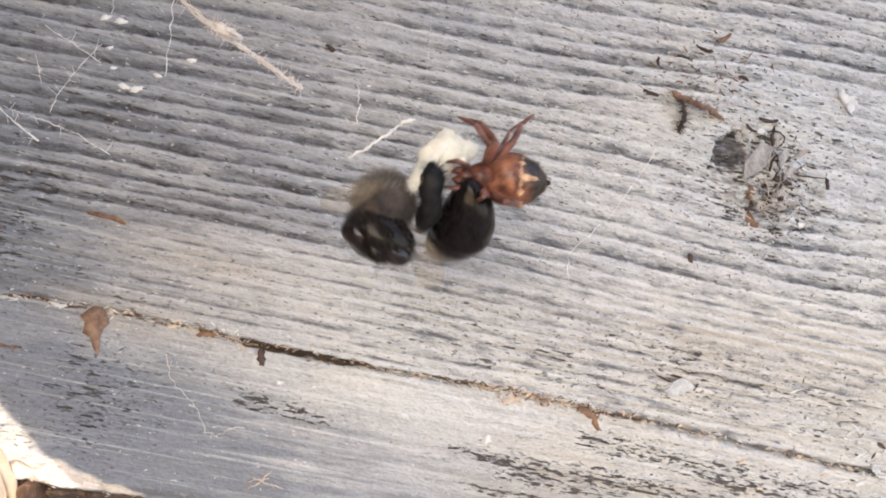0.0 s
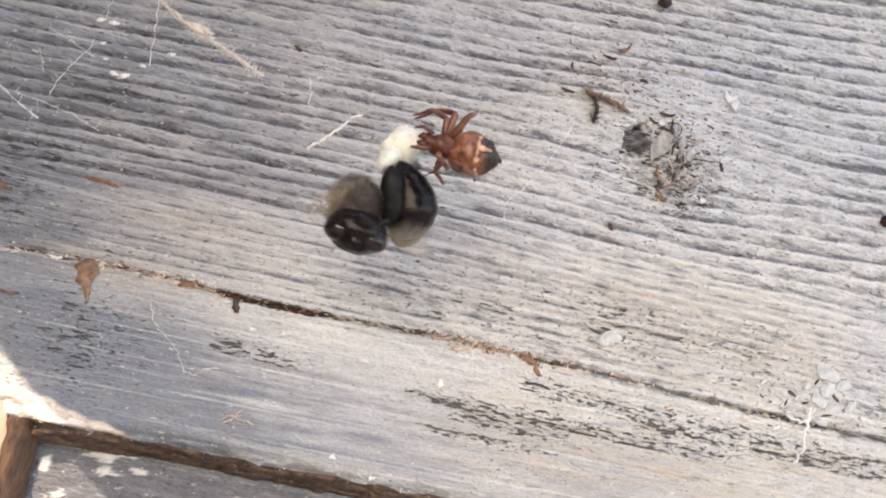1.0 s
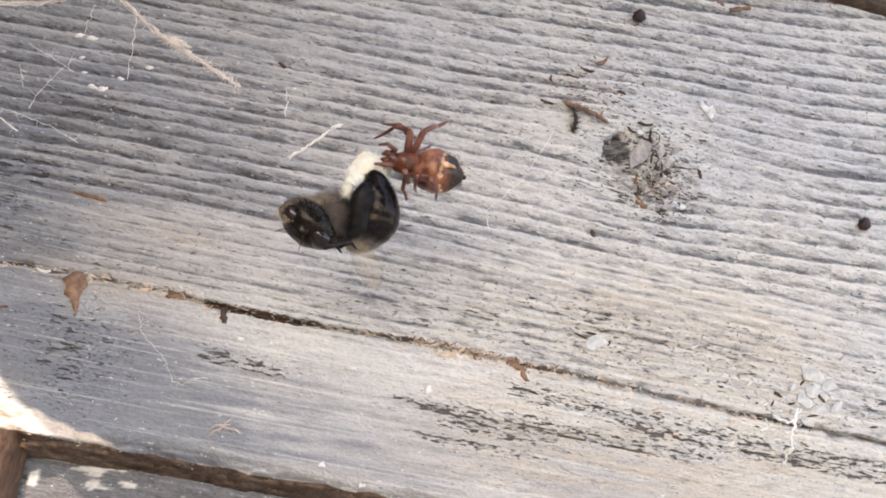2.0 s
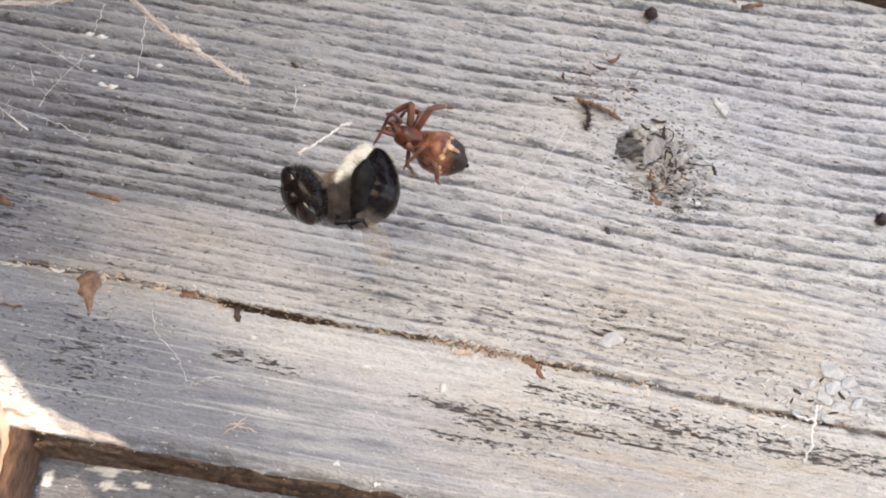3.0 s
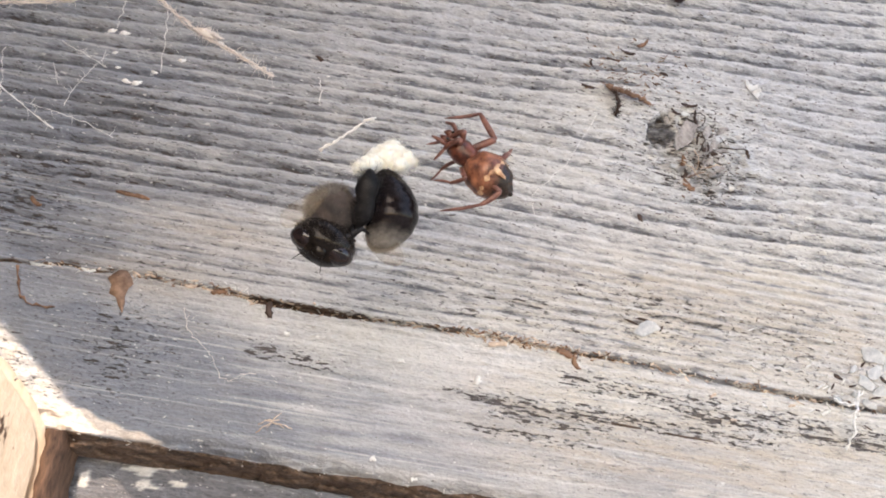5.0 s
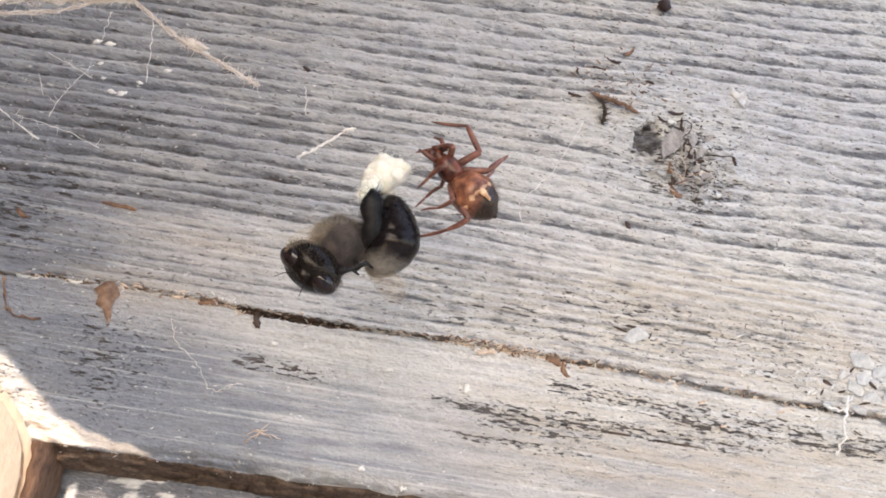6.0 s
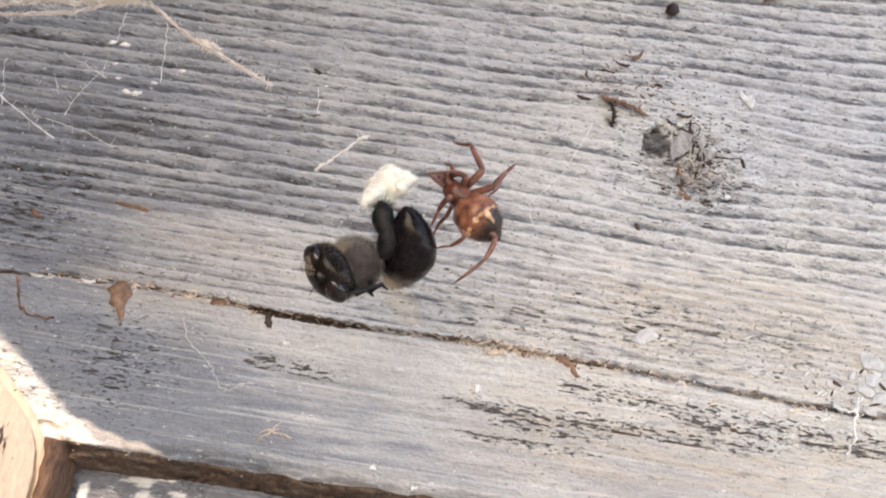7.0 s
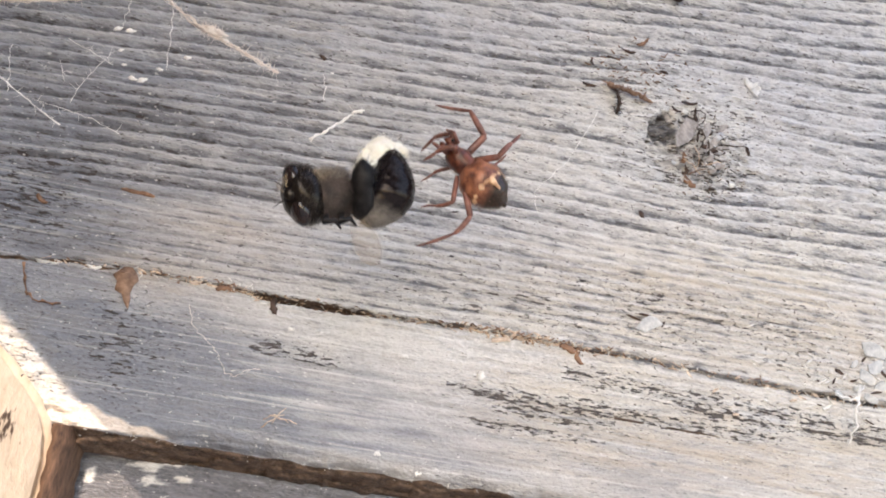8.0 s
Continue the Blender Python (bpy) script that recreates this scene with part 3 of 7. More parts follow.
SHIN_d_ROWS = [
    (0.0, mm(2.52, -0.00, -0.00, 2.4, 60.1, 5.8)),
    (0.2, mm(2.52, 0.00, 0.00, -3.1, 61.0, 4.2)),
    (0.5, mm(2.52, 0.00, 0.00, -12.2, 57.2, 1.3)),
    (0.8, mm(2.52, 0.00, 0.00, -40.4, 79.8, -32.9)),
    (1.0, mm(2.52, -0.00, -0.00, -105.9, 81.9, -101.6)),
    (1.2, mm(2.52, 0.00, 0.00, -89.4, 81.4, -88.6)),
    (1.5, mm(2.52, -0.00, 0.00, -58.6, 77.7, -62.7)),
    (3.0, mm(2.52, 0.00, -0.00, -83.4, 66.2, -78.5)),
    (3.2, mm(2.52, 0.00, 0.00, -47.4, 64.6, -46.7)),
    (3.5, mm(2.52, -0.00, -0.00, -9.5, 33.7, -15.3)),
    (3.8, mm(2.52, 0.00, -0.00, -17.8, 59.8, 3.2)),
    (4.0, mm(2.52, 0.00, -0.00, -128.9, 61.5, -105.3)),
    (4.2, mm(2.52, 0.00, 0.00, -86.6, 76.7, -62.1)),
    (4.5, mm(2.52, 0.00, -0.00, -14.9, 43.3, 20.3)),
    (4.8, mm(2.52, 0.00, -0.00, -2.9, 58.4, 47.1)),
    (5.0, mm(2.52, -0.00, -0.00, -2.4, 61.0, 59.1)),
    (5.2, mm(2.52, -0.00, -0.00, -3.0, 58.2, 58.1)),
    (6.3, mm(2.52, -0.00, -0.00, 0.8, 35.8, 51.2)),
    (6.5, mm(2.52, -0.00, -0.00, 1.9, 37.1, 50.3)),
    (6.8, mm(2.52, -0.00, -0.00, 17.4, 42.3, 57.4)),
    (7.0, mm(2.52, 0.00, 0.00, 26.6, 43.4, 61.9)),
    (7.3, mm(2.52, 0.00, 0.00, 35.2, 59.7, 83.2)),
    (7.5, mm(2.52, -0.00, -0.00, 43.1, 69.0, 99.2)),
    (7.7, mm(2.52, 0.00, 0.00, 26.2, 71.7, 96.9)),
    (8.0, mm(2.52, -0.00, -0.00, 11.0, 44.1, 56.8)),
]
FOOT_d_ROWS = [
    (0.0, mm(3.45, 0.09, -1.62, -4.7, 27.4, -15.1)),
    (0.2, mm(3.42, 0.07, -1.64, -5.1, 44.3, -11.0)),
    (0.5, mm(3.53, 0.02, -1.57, -4.7, 54.1, -3.2)),
    (0.8, mm(2.80, -0.18, -1.84, 6.9, 78.1, 4.2)),
    (1.0, mm(2.47, -0.26, -1.85, 61.3, 84.7, 55.1)),
    (1.2, mm(2.53, -0.28, -1.85, -1.1, 67.7, -11.4)),
    (1.5, mm(2.70, -0.35, -1.83, -14.6, 57.9, -31.2)),
    (3.0, mm(2.67, -0.74, -1.71, -75.7, 62.0, -94.8)),
    (3.2, mm(3.07, -0.58, -1.69, -55.4, 51.1, -81.0)),
    (3.5, mm(4.02, -0.41, -1.04, -25.5, 23.1, -70.6)),
    (3.8, mm(3.46, 0.05, -1.62, 0.8, 58.6, 11.4)),
    (4.0, mm(2.28, -0.86, -1.64, -66.2, 59.2, -46.5)),
    (4.2, mm(2.72, -0.38, -1.82, -101.3, 82.6, -76.6)),
    (4.5, mm(3.80, 0.47, -1.28, 44.4, 78.3, 81.6)),
    (4.8, mm(3.19, 0.72, -1.59, 28.2, 69.7, 77.7)),
    (5.0, mm(2.99, 0.78, -1.63, 11.8, 60.0, 71.2)),
    (5.2, mm(3.04, 0.84, -1.59, 9.4, 58.9, 68.1)),
    (6.3, mm(3.47, 1.18, -1.09, 19.1, 57.4, 67.1)),
    (6.5, mm(3.47, 1.15, -1.13, 15.5, 49.0, 60.7)),
    (6.8, mm(3.27, 1.16, -1.26, 21.9, 43.4, 54.3)),
    (7.0, mm(3.16, 1.20, -1.28, 27.5, 47.0, 53.9)),
    (7.3, mm(2.63, 0.94, -1.61, 38.6, 55.7, 79.3)),
    (7.5, mm(2.41, 0.66, -1.75, 62.1, 63.9, 114.9)),
    (7.7, mm(2.45, 0.58, -1.78, 42.1, 73.4, 108.8)),
    (8.0, mm(3.26, 1.12, -1.30, 8.9, 45.5, 51.2)),
]
LEG_e_ROWS = [
    (0.0, mm(0.55, 0.00, -0.81, 35.5, 16.2, -78.8)),
    (0.2, mm(0.74, 0.00, -0.91, 43.9, 18.1, -74.5)),
    (0.5, mm(0.92, 0.00, -1.14, 46.9, 22.9, -70.1)),
    (0.8, mm(1.02, 0.00, -0.99, 55.1, 19.8, -68.2)),
    (1.0, mm(0.84, 0.00, -1.12, 46.6, 22.5, -72.0)),
    (1.2, mm(0.82, 0.00, -0.99, 45.2, 19.8, -72.5)),
    (1.5, mm(0.81, 0.00, -0.82, 42.3, 16.2, -73.3)),
    (3.0, mm(1.39, 0.00, -1.06, 63.5, 21.4, -59.3)),
    (3.2, mm(1.36, 0.00, -1.04, 57.0, 20.8, -60.0)),
    (3.5, mm(1.39, 0.00, -1.02, 48.3, 20.5, -59.4)),
    (3.8, mm(0.16, 0.00, -1.36, 43.8, 27.8, -86.5)),
    (4.0, mm(1.36, 0.00, -1.04, 103.5, 21.0, -60.1)),
    (4.2, mm(1.68, 0.00, -0.55, 114.8, 10.8, -54.1)),
    (4.5, mm(1.78, 0.00, -0.66, 105.4, 13.1, -51.2)),
    (4.8, mm(1.97, 0.00, -0.34, 94.4, 6.8, -45.7)),
    (5.0, mm(1.96, 0.00, -0.41, 86.1, 10.5, -27.9)),
    (5.2, mm(1.99, 0.00, 0.14, 95.3, -3.6, -28.0)),
    (6.3, mm(1.68, 0.00, -1.08, 93.8, 31.6, -16.3)),
    (6.5, mm(1.75, 0.00, -0.97, 97.7, 28.6, -11.3)),
    (6.8, mm(1.98, 0.00, -0.25, 97.5, 6.6, -22.1)),
    (7.0, mm(1.99, 0.00, -0.16, 94.6, 4.4, -19.3)),
    (7.3, mm(1.99, 0.00, -0.04, 103.0, 0.8, -46.9)),
    (7.5, mm(1.78, 0.00, -0.65, 99.7, 13.0, -51.2)),
    (7.7, mm(1.34, 0.00, -1.49, 115.6, 47.2, -14.7)),
    (8.0, mm(1.62, 0.00, -1.17, 116.3, 35.3, -12.2)),
]
SHIN_e_ROWS = [
    (0.0, mm(2.92, 0.00, 0.00, 100.1, 33.6, 138.5)),
    (0.2, mm(2.92, 0.00, -0.00, 100.7, 29.9, 145.2)),
    (0.5, mm(2.92, -0.00, 0.00, 100.4, 25.1, 153.5)),
    (0.8, mm(2.92, -0.00, 0.00, 95.7, 38.2, 146.3)),
    (1.0, mm(2.92, 0.00, -0.00, 89.3, 46.7, 137.8)),
    (1.2, mm(2.92, -0.00, -0.00, 95.7, 47.8, 142.8)),
    (1.5, mm(2.92, 0.00, -0.00, 105.2, 48.8, 150.4)),
    (3.0, mm(2.92, 0.00, -0.00, 129.0, 63.8, -175.6)),
    (3.2, mm(2.92, 0.00, 0.00, 114.1, 60.2, 162.5)),
    (3.5, mm(2.92, -0.00, 0.00, 98.0, 53.1, 135.1)),
    (3.8, mm(2.92, -0.00, -0.00, 124.1, 9.5, -140.0)),
    (4.0, mm(2.92, 0.00, 0.00, 123.7, 47.1, -125.1)),
    (4.2, mm(2.92, -0.00, -0.00, 125.7, 56.5, -127.1)),
    (4.5, mm(2.92, -0.00, 0.00, 134.0, 71.9, -123.0)),
    (4.8, mm(2.92, 0.00, 0.00, 161.1, 39.5, -107.7)),
    (5.0, mm(2.92, 0.00, 0.00, -170.1, 6.0, -96.8)),
    (5.2, mm(2.92, 0.00, 0.00, -171.2, 9.6, -97.8)),
    (6.3, mm(2.92, 0.00, 0.00, -162.8, 25.4, -94.6)),
    (6.5, mm(2.92, 0.00, 0.00, -159.8, 27.3, -90.2)),
    (6.8, mm(2.92, 0.00, -0.00, -155.8, 9.0, -70.5)),
    (7.0, mm(2.92, 0.00, 0.00, -150.1, 12.6, -67.5)),
    (7.3, mm(2.92, -0.00, -0.00, 178.5, 48.8, -73.4)),
    (7.5, mm(2.92, -0.00, -0.00, 133.0, 66.9, -116.2)),
    (7.7, mm(2.92, 0.00, 0.00, -151.3, 6.9, -23.8)),
    (8.0, mm(2.92, 0.00, 0.00, -147.0, -10.0, -51.8)),
]
FOOT_e_ROWS = [
    (0.0, mm(1.77, 1.02, -1.02, 60.4, 13.6, 168.2)),
    (0.2, mm(1.61, 0.91, -0.92, 65.4, 21.5, -171.4)),
    (0.5, mm(1.43, 0.74, -0.78, 80.3, 26.5, -134.8)),
    (0.8, mm(1.72, 0.80, -1.14, 57.3, 29.6, -172.0)),
    (1.0, mm(1.98, 0.85, -1.34, 44.8, 26.0, 165.3)),
    (1.2, mm(1.93, 0.75, -1.36, 46.6, 24.9, 166.1)),
    (1.5, mm(1.87, 0.60, -1.39, 49.1, 23.2, 167.2)),
    (3.0, mm(2.11, -0.06, -1.65, 38.0, 31.1, 156.6)),
    (3.2, mm(2.05, 0.27, -1.60, 40.8, 31.3, 156.9)),
    (3.5, mm(2.14, 0.78, -1.47, 44.6, 31.6, 157.1)),
    (3.8, mm(1.53, -1.17, -0.30, 47.2, 13.3, -154.8)),
    (4.0, mm(2.20, -1.02, -1.35, 50.1, 36.2, -146.1)),
    (4.2, mm(2.31, -0.81, -1.53, 57.2, 30.5, -139.1)),
    (4.5, mm(2.61, -0.48, -1.75, 66.3, 20.4, -130.4)),
    (4.8, mm(2.49, -1.35, -1.17, 70.1, -9.7, -110.0)),
    (5.0, mm(2.70, -1.82, -0.19, 86.4, -4.7, -119.0)),
    (5.2, mm(2.67, -1.80, -0.31, 85.8, -5.2, -116.2)),
    (6.3, mm(2.79, -1.66, -0.79, 85.3, 41.2, -112.0)),
    (6.5, mm(2.92, -1.64, -0.84, 86.5, 49.4, -109.1)),
    (6.8, mm(3.53, -1.71, -0.29, 90.0, 25.9, -103.6)),
    (7.0, mm(3.61, -1.66, -0.40, 95.7, 3.9, -91.5)),
    (7.3, mm(3.27, -1.16, -1.38, 56.4, 24.7, -106.7)),
    (7.5, mm(2.60, -0.65, -1.69, 45.2, 31.2, -110.3)),
    (7.7, mm(4.59, -0.74, -0.22, 79.7, -17.2, -60.6)),
    (8.0, mm(4.04, -1.42, 0.32, 89.5, -21.2, -79.7)),
]
LEG_f_ROWS = [
    (0.0, mm(-0.14, 0.00, -0.68, -12.3, 16.4, -93.5)),
    (0.2, mm(0.03, 0.00, -0.76, -3.8, 18.6, -89.1)),
    (0.5, mm(0.19, 0.00, -0.87, -1.0, 21.2, -85.2)),
    (0.8, mm(0.20, 0.00, -0.92, 7.1, 22.6, -84.9)),
    (1.0, mm(-0.02, 0.00, -0.99, -2.6, 24.4, -90.6)),
    (1.2, mm(0.08, 0.00, -0.95, -2.7, 23.5, -87.8)),
    (1.5, mm(0.23, 0.00, -0.92, -3.9, 22.6, -83.9)),
    (3.0, mm(0.67, 0.00, -0.62, 16.7, 15.0, -73.1)),
    (3.2, mm(0.68, 0.00, -0.72, 9.7, 17.5, -72.6)),
    (3.5, mm(0.68, 0.00, -0.89, -0.1, 21.8, -72.3)),
    (3.8, mm(0.90, 0.00, -1.07, 12.9, 27.8, -63.8)),
    (4.0, mm(1.12, 0.00, -0.83, 62.3, 21.8, -57.4)),
    (4.2, mm(1.32, 0.00, -0.48, 72.9, 12.2, -53.5)),
    (4.5, mm(1.26, 0.00, -0.61, 62.9, 15.7, -54.1)),
    (4.8, mm(1.11, 0.00, -0.85, 50.7, 22.4, -57.4)),
    (5.0, mm(0.87, 0.00, -1.09, 35.8, 29.4, -63.2)),
    (5.2, mm(1.20, 0.00, -0.72, 55.0, 19.5, -53.5)),
    (6.3, mm(1.02, 0.00, -0.96, 45.4, 32.7, -47.0)),
    (6.5, mm(1.14, 0.00, -0.82, 52.3, 28.4, -41.3)),
    (6.8, mm(1.24, 0.00, -0.65, 62.8, 25.6, -23.7)),
    (7.0, mm(1.15, 0.00, -0.80, 66.1, 34.4, -12.1)),
    (7.3, mm(1.25, 0.00, -0.64, 64.3, 24.8, -26.0)),
    (7.5, mm(1.06, 0.00, -0.91, 61.2, 36.6, -30.0)),
    (7.7, mm(0.87, 0.00, -1.10, 63.8, 50.6, -15.8)),
    (8.0, mm(0.81, 0.00, -1.14, 62.8, 53.2, -16.8)),
]
SHIN_f_ROWS = [
    (0.0, mm(2.39, 0.00, -0.00, -148.9, 25.2, -174.8)),
    (0.2, mm(2.39, -0.00, 0.00, -143.9, 32.8, -166.4)),
    (0.5, mm(2.39, -0.00, 0.00, -130.9, 42.8, -148.2)),
    (0.8, mm(2.39, -0.00, 0.00, -139.5, 44.6, -157.8)),
    (1.0, mm(2.39, 0.00, -0.00, -145.1, 45.6, -164.0)),
    (1.2, mm(2.39, 0.00, -0.00, -158.4, 41.0, 174.9)),
    (1.5, mm(2.39, 0.00, -0.00, -173.3, 32.0, 147.6)),
    (3.0, mm(2.39, 0.00, -0.00, -136.8, 51.6, -144.7)),
    (3.2, mm(2.39, -0.00, 0.00, -162.8, 46.9, -178.7)),
    (3.5, mm(2.39, -0.00, 0.00, 173.0, 35.1, 146.3)),
    (3.8, mm(2.39, -0.00, 0.00, 142.7, 34.4, 102.8)),
    (4.0, mm(2.39, 0.00, 0.00, 174.7, 77.0, 175.0)),
    (4.2, mm(2.39, 0.00, -0.00, 175.3, 76.3, 172.8)),
    (4.5, mm(2.39, -0.00, 0.00, 175.8, 76.0, 169.0)),
    (4.8, mm(2.39, -0.00, 0.00, -145.2, 53.4, -153.8)),
    (5.0, mm(2.39, 0.00, -0.00, -135.8, 37.5, -143.4)),
    (5.2, mm(2.39, -0.00, 0.00, -133.0, 41.1, -141.0)),
    (6.3, mm(2.39, -0.00, 0.00, -102.1, 56.4, -113.1)),
    (6.5, mm(2.39, 0.00, 0.00, -92.5, 57.1, -104.2)),
    (6.8, mm(2.39, 0.00, -0.00, -82.6, 65.5, -104.8)),
    (7.0, mm(2.39, -0.00, 0.00, -59.9, 71.4, -88.5)),
    (7.3, mm(2.39, 0.00, -0.00, -101.1, 62.0, -112.4)),
    (7.5, mm(2.39, 0.00, -0.00, -99.4, 55.7, -102.2)),
    (7.7, mm(2.39, -0.00, 0.00, -59.4, 26.8, -60.9)),
    (8.0, mm(2.39, -0.00, 0.00, -85.1, 58.9, -86.7)),
]
FOOT_f_ROWS = [
    (0.0, mm(0.95, -0.13, -0.68, 93.9, 19.0, 160.8)),
    (0.2, mm(1.08, -0.32, -0.87, 101.8, 27.1, 176.4)),
    (0.5, mm(1.39, -0.62, -1.09, 122.3, 35.8, -155.0)),
    (0.8, mm(1.34, -0.43, -1.12, 117.2, 24.8, -164.0)),
    (1.0, mm(1.31, -0.31, -1.14, 115.5, 17.3, -168.1)),
    (1.2, mm(1.19, 0.11, -1.05, 112.9, 13.2, 177.0)),
    (1.5, mm(1.24, 0.73, -0.85, 111.9, 5.5, 155.2)),
    (3.0, mm(1.58, -0.57, -1.25, 123.9, 31.3, 175.8)),
    (3.2, mm(1.30, -0.02, -1.17, 129.1, 29.5, -176.9)),
    (3.5, mm(1.30, 0.73, -0.92, 136.8, 25.9, -165.8)),
    (3.8, mm(2.10, 1.29, -0.90, 124.9, 16.8, 126.7)),
    (4.0, mm(2.03, 0.03, -1.56, 116.0, 65.2, 152.4)),
    (4.2, mm(2.01, 0.05, -1.55, 141.4, 61.7, 177.1)),
    (4.5, mm(2.01, 0.07, -1.55, 166.2, 52.0, -159.3)),
    (4.8, mm(1.53, -0.42, -1.29, -166.4, 34.4, -127.3)),
    (5.0, mm(1.37, -0.76, -0.97, -152.1, 11.7, -101.5)),
    (5.2, mm(1.45, -0.76, -1.05, -150.2, 13.4, -100.9)),
    (6.3, mm(2.04, -0.81, -1.33, -141.5, 39.2, -112.6)),
    (6.5, mm(2.18, -0.84, -1.34, -138.9, 43.1, -112.3)),
    (6.8, mm(2.22, -0.64, -1.46, -123.6, 46.9, -108.1)),
    (7.0, mm(2.40, -0.51, -1.52, -110.1, 49.5, -103.1)),
    (7.3, mm(2.10, -0.70, -1.41, -116.4, 26.8, -85.3)),
    (7.5, mm(2.20, -0.88, -1.32, -115.0, 26.0, -76.1)),
    (7.7, mm(3.08, -1.25, -0.72, -104.4, 24.3, -87.9)),
    (8.0, mm(2.44, -0.82, -1.37, -107.6, 46.8, -92.7)),
]
LEG_g_ROWS = [
    (0.0, mm(0.09, 0.70, -0.73, 171.6, 29.3, 85.8)),
    (0.2, mm(0.17, 0.70, -0.41, 163.2, 15.7, 83.1)),
    (0.5, mm(0.14, 0.70, 0.06, 161.2, -2.3, 84.5)),
    (0.8, mm(0.12, 0.70, -0.47, 150.9, 18.1, 85.2)),
    (1.0, mm(-0.01, 0.70, -0.75, 159.3, 38.0, 90.5)),
    (1.2, mm(0.01, 0.70, -0.75, 159.7, 36.9, 89.3)),
    (1.5, mm(0.03, 0.70, -0.75, 161.5, 35.7, 88.2)),
    (3.0, mm(0.35, 0.70, -0.66, 136.4, 33.0, 69.8)),
    (3.2, mm(0.34, 0.70, -0.67, 142.8, 33.9, 70.4)),
    (3.5, mm(0.31, 0.70, -0.68, 151.2, 36.8, 70.0)),
    (3.8, mm(-0.16, 0.70, 0.70, 125.3, -28.0, 96.8)),
    (3.900, mm(0.12, 0.70, 0.03, 90.0, 5.8, 93.8)),
    (4.0, mm(0.39, 0.70, -0.64, 46.0, 30.4, 68.8)),
    (4.2, mm(0.58, 0.70, -0.47, 31.3, 23.5, 57.8)),
    (4.5, mm(0.56, 0.70, -0.50, 38.1, 28.6, 52.9)),
    (4.8, mm(0.17, 0.70, -0.33, 60.8, 12.8, 83.4)),
    (5.0, mm(-0.06, 0.70, -0.03, 77.4, 1.2, 92.5)),
    (5.2, mm(0.02, 0.70, -0.09, 57.6, 3.4, 89.3)),
    (6.3, mm(0.30, 0.70, -0.41, 71.7, 15.9, 78.1)),
    (6.5, mm(0.41, 0.70, -0.42, 64.2, 16.5, 73.6)),
    (6.8, mm(0.38, 0.70, -0.50, 58.6, 19.4, 74.4)),
    (7.0, mm(0.25, 0.70, -0.62, 68.1, 24.4, 79.6)),
    (7.3, mm(0.24, 0.70, -0.47, 47.1, 18.4, 80.1)),
    (7.5, mm(0.07, 0.70, -0.47, 52.0, 18.4, 87.2)),
    (7.7, mm(-0.04, 0.70, -0.21, 73.8, 8.1, 91.7)),
    (8.0, mm(-0.19, 0.70, -0.07, 75.5, 2.8, 97.3)),
]
SHIN_g_ROWS = [
    (0.0, mm(1.50, 0.00, -0.00, -72.3, 24.3, 32.0)),
    (0.2, mm(1.50, -0.00, -0.00, -86.6, 19.7, 2.4)),
    (0.5, mm(1.50, -0.00, -0.00, -92.8, 10.1, -38.4)),
    (0.8, mm(1.50, 0.00, 0.00, -99.7, 5.5, 10.3)),
    (1.0, mm(1.50, -0.00, 0.00, -94.4, -1.9, 43.8)),
    (1.2, mm(1.50, -0.00, 0.00, -95.1, 4.9, 35.3)),
    (1.5, mm(1.50, 0.00, -0.00, -97.4, 13.5, 23.5)),
    (3.0, mm(1.50, 0.00, -0.00, -92.1, 20.8, 31.9)),
    (3.2, mm(1.50, 0.00, -0.00, -90.4, 19.8, 31.8)),
    (3.5, mm(1.50, 0.00, -0.00, -87.4, 19.0, 31.8)),
    (3.667, mm(1.50, 0.00, -0.00, -131.8, 46.4, -23.7)),
    (3.8, mm(1.50, 0.00, -0.00, 176.5, 26.0, -86.2)),
    (3.900, mm(1.50, 0.00, -0.00, -175.6, 2.1, -49.4)),
    (4.0, mm(1.50, 0.00, -0.00, 176.3, -21.6, -13.2)),
    (4.2, mm(1.50, 0.00, -0.00, 175.9, -14.5, -11.5)),
    (4.5, mm(1.50, -0.00, 0.00, 175.6, -3.3, -7.7)),
    (4.8, mm(1.50, 0.00, -0.00, 176.8, 13.4, -25.9)),
    (5.0, mm(1.50, 0.00, -0.00, 179.3, 25.9, -34.5)),
    (5.2, mm(1.50, 0.00, 0.00, 177.3, 26.5, -34.6)),
    (6.3, mm(1.50, -0.00, 0.00, 165.5, 29.4, -36.6)),
    (6.5, mm(1.50, 0.00, -0.00, 162.9, 29.7, -37.4)),
    (6.8, mm(1.50, -0.00, 0.00, 171.4, 17.7, -20.5)),
    (7.0, mm(1.50, 0.00, -0.00, 173.9, 9.3, -12.5)),
    (7.3, mm(1.50, 0.00, 0.00, 176.9, 10.8, -3.5)),
    (7.5, mm(1.50, 0.00, -0.00, 178.5, 11.8, 1.7)),
    (7.7, mm(1.50, 0.00, -0.00, 162.8, 29.9, -68.8)),
    (8.0, mm(1.50, -0.00, 0.00, -178.5, 36.2, -44.9)),
]
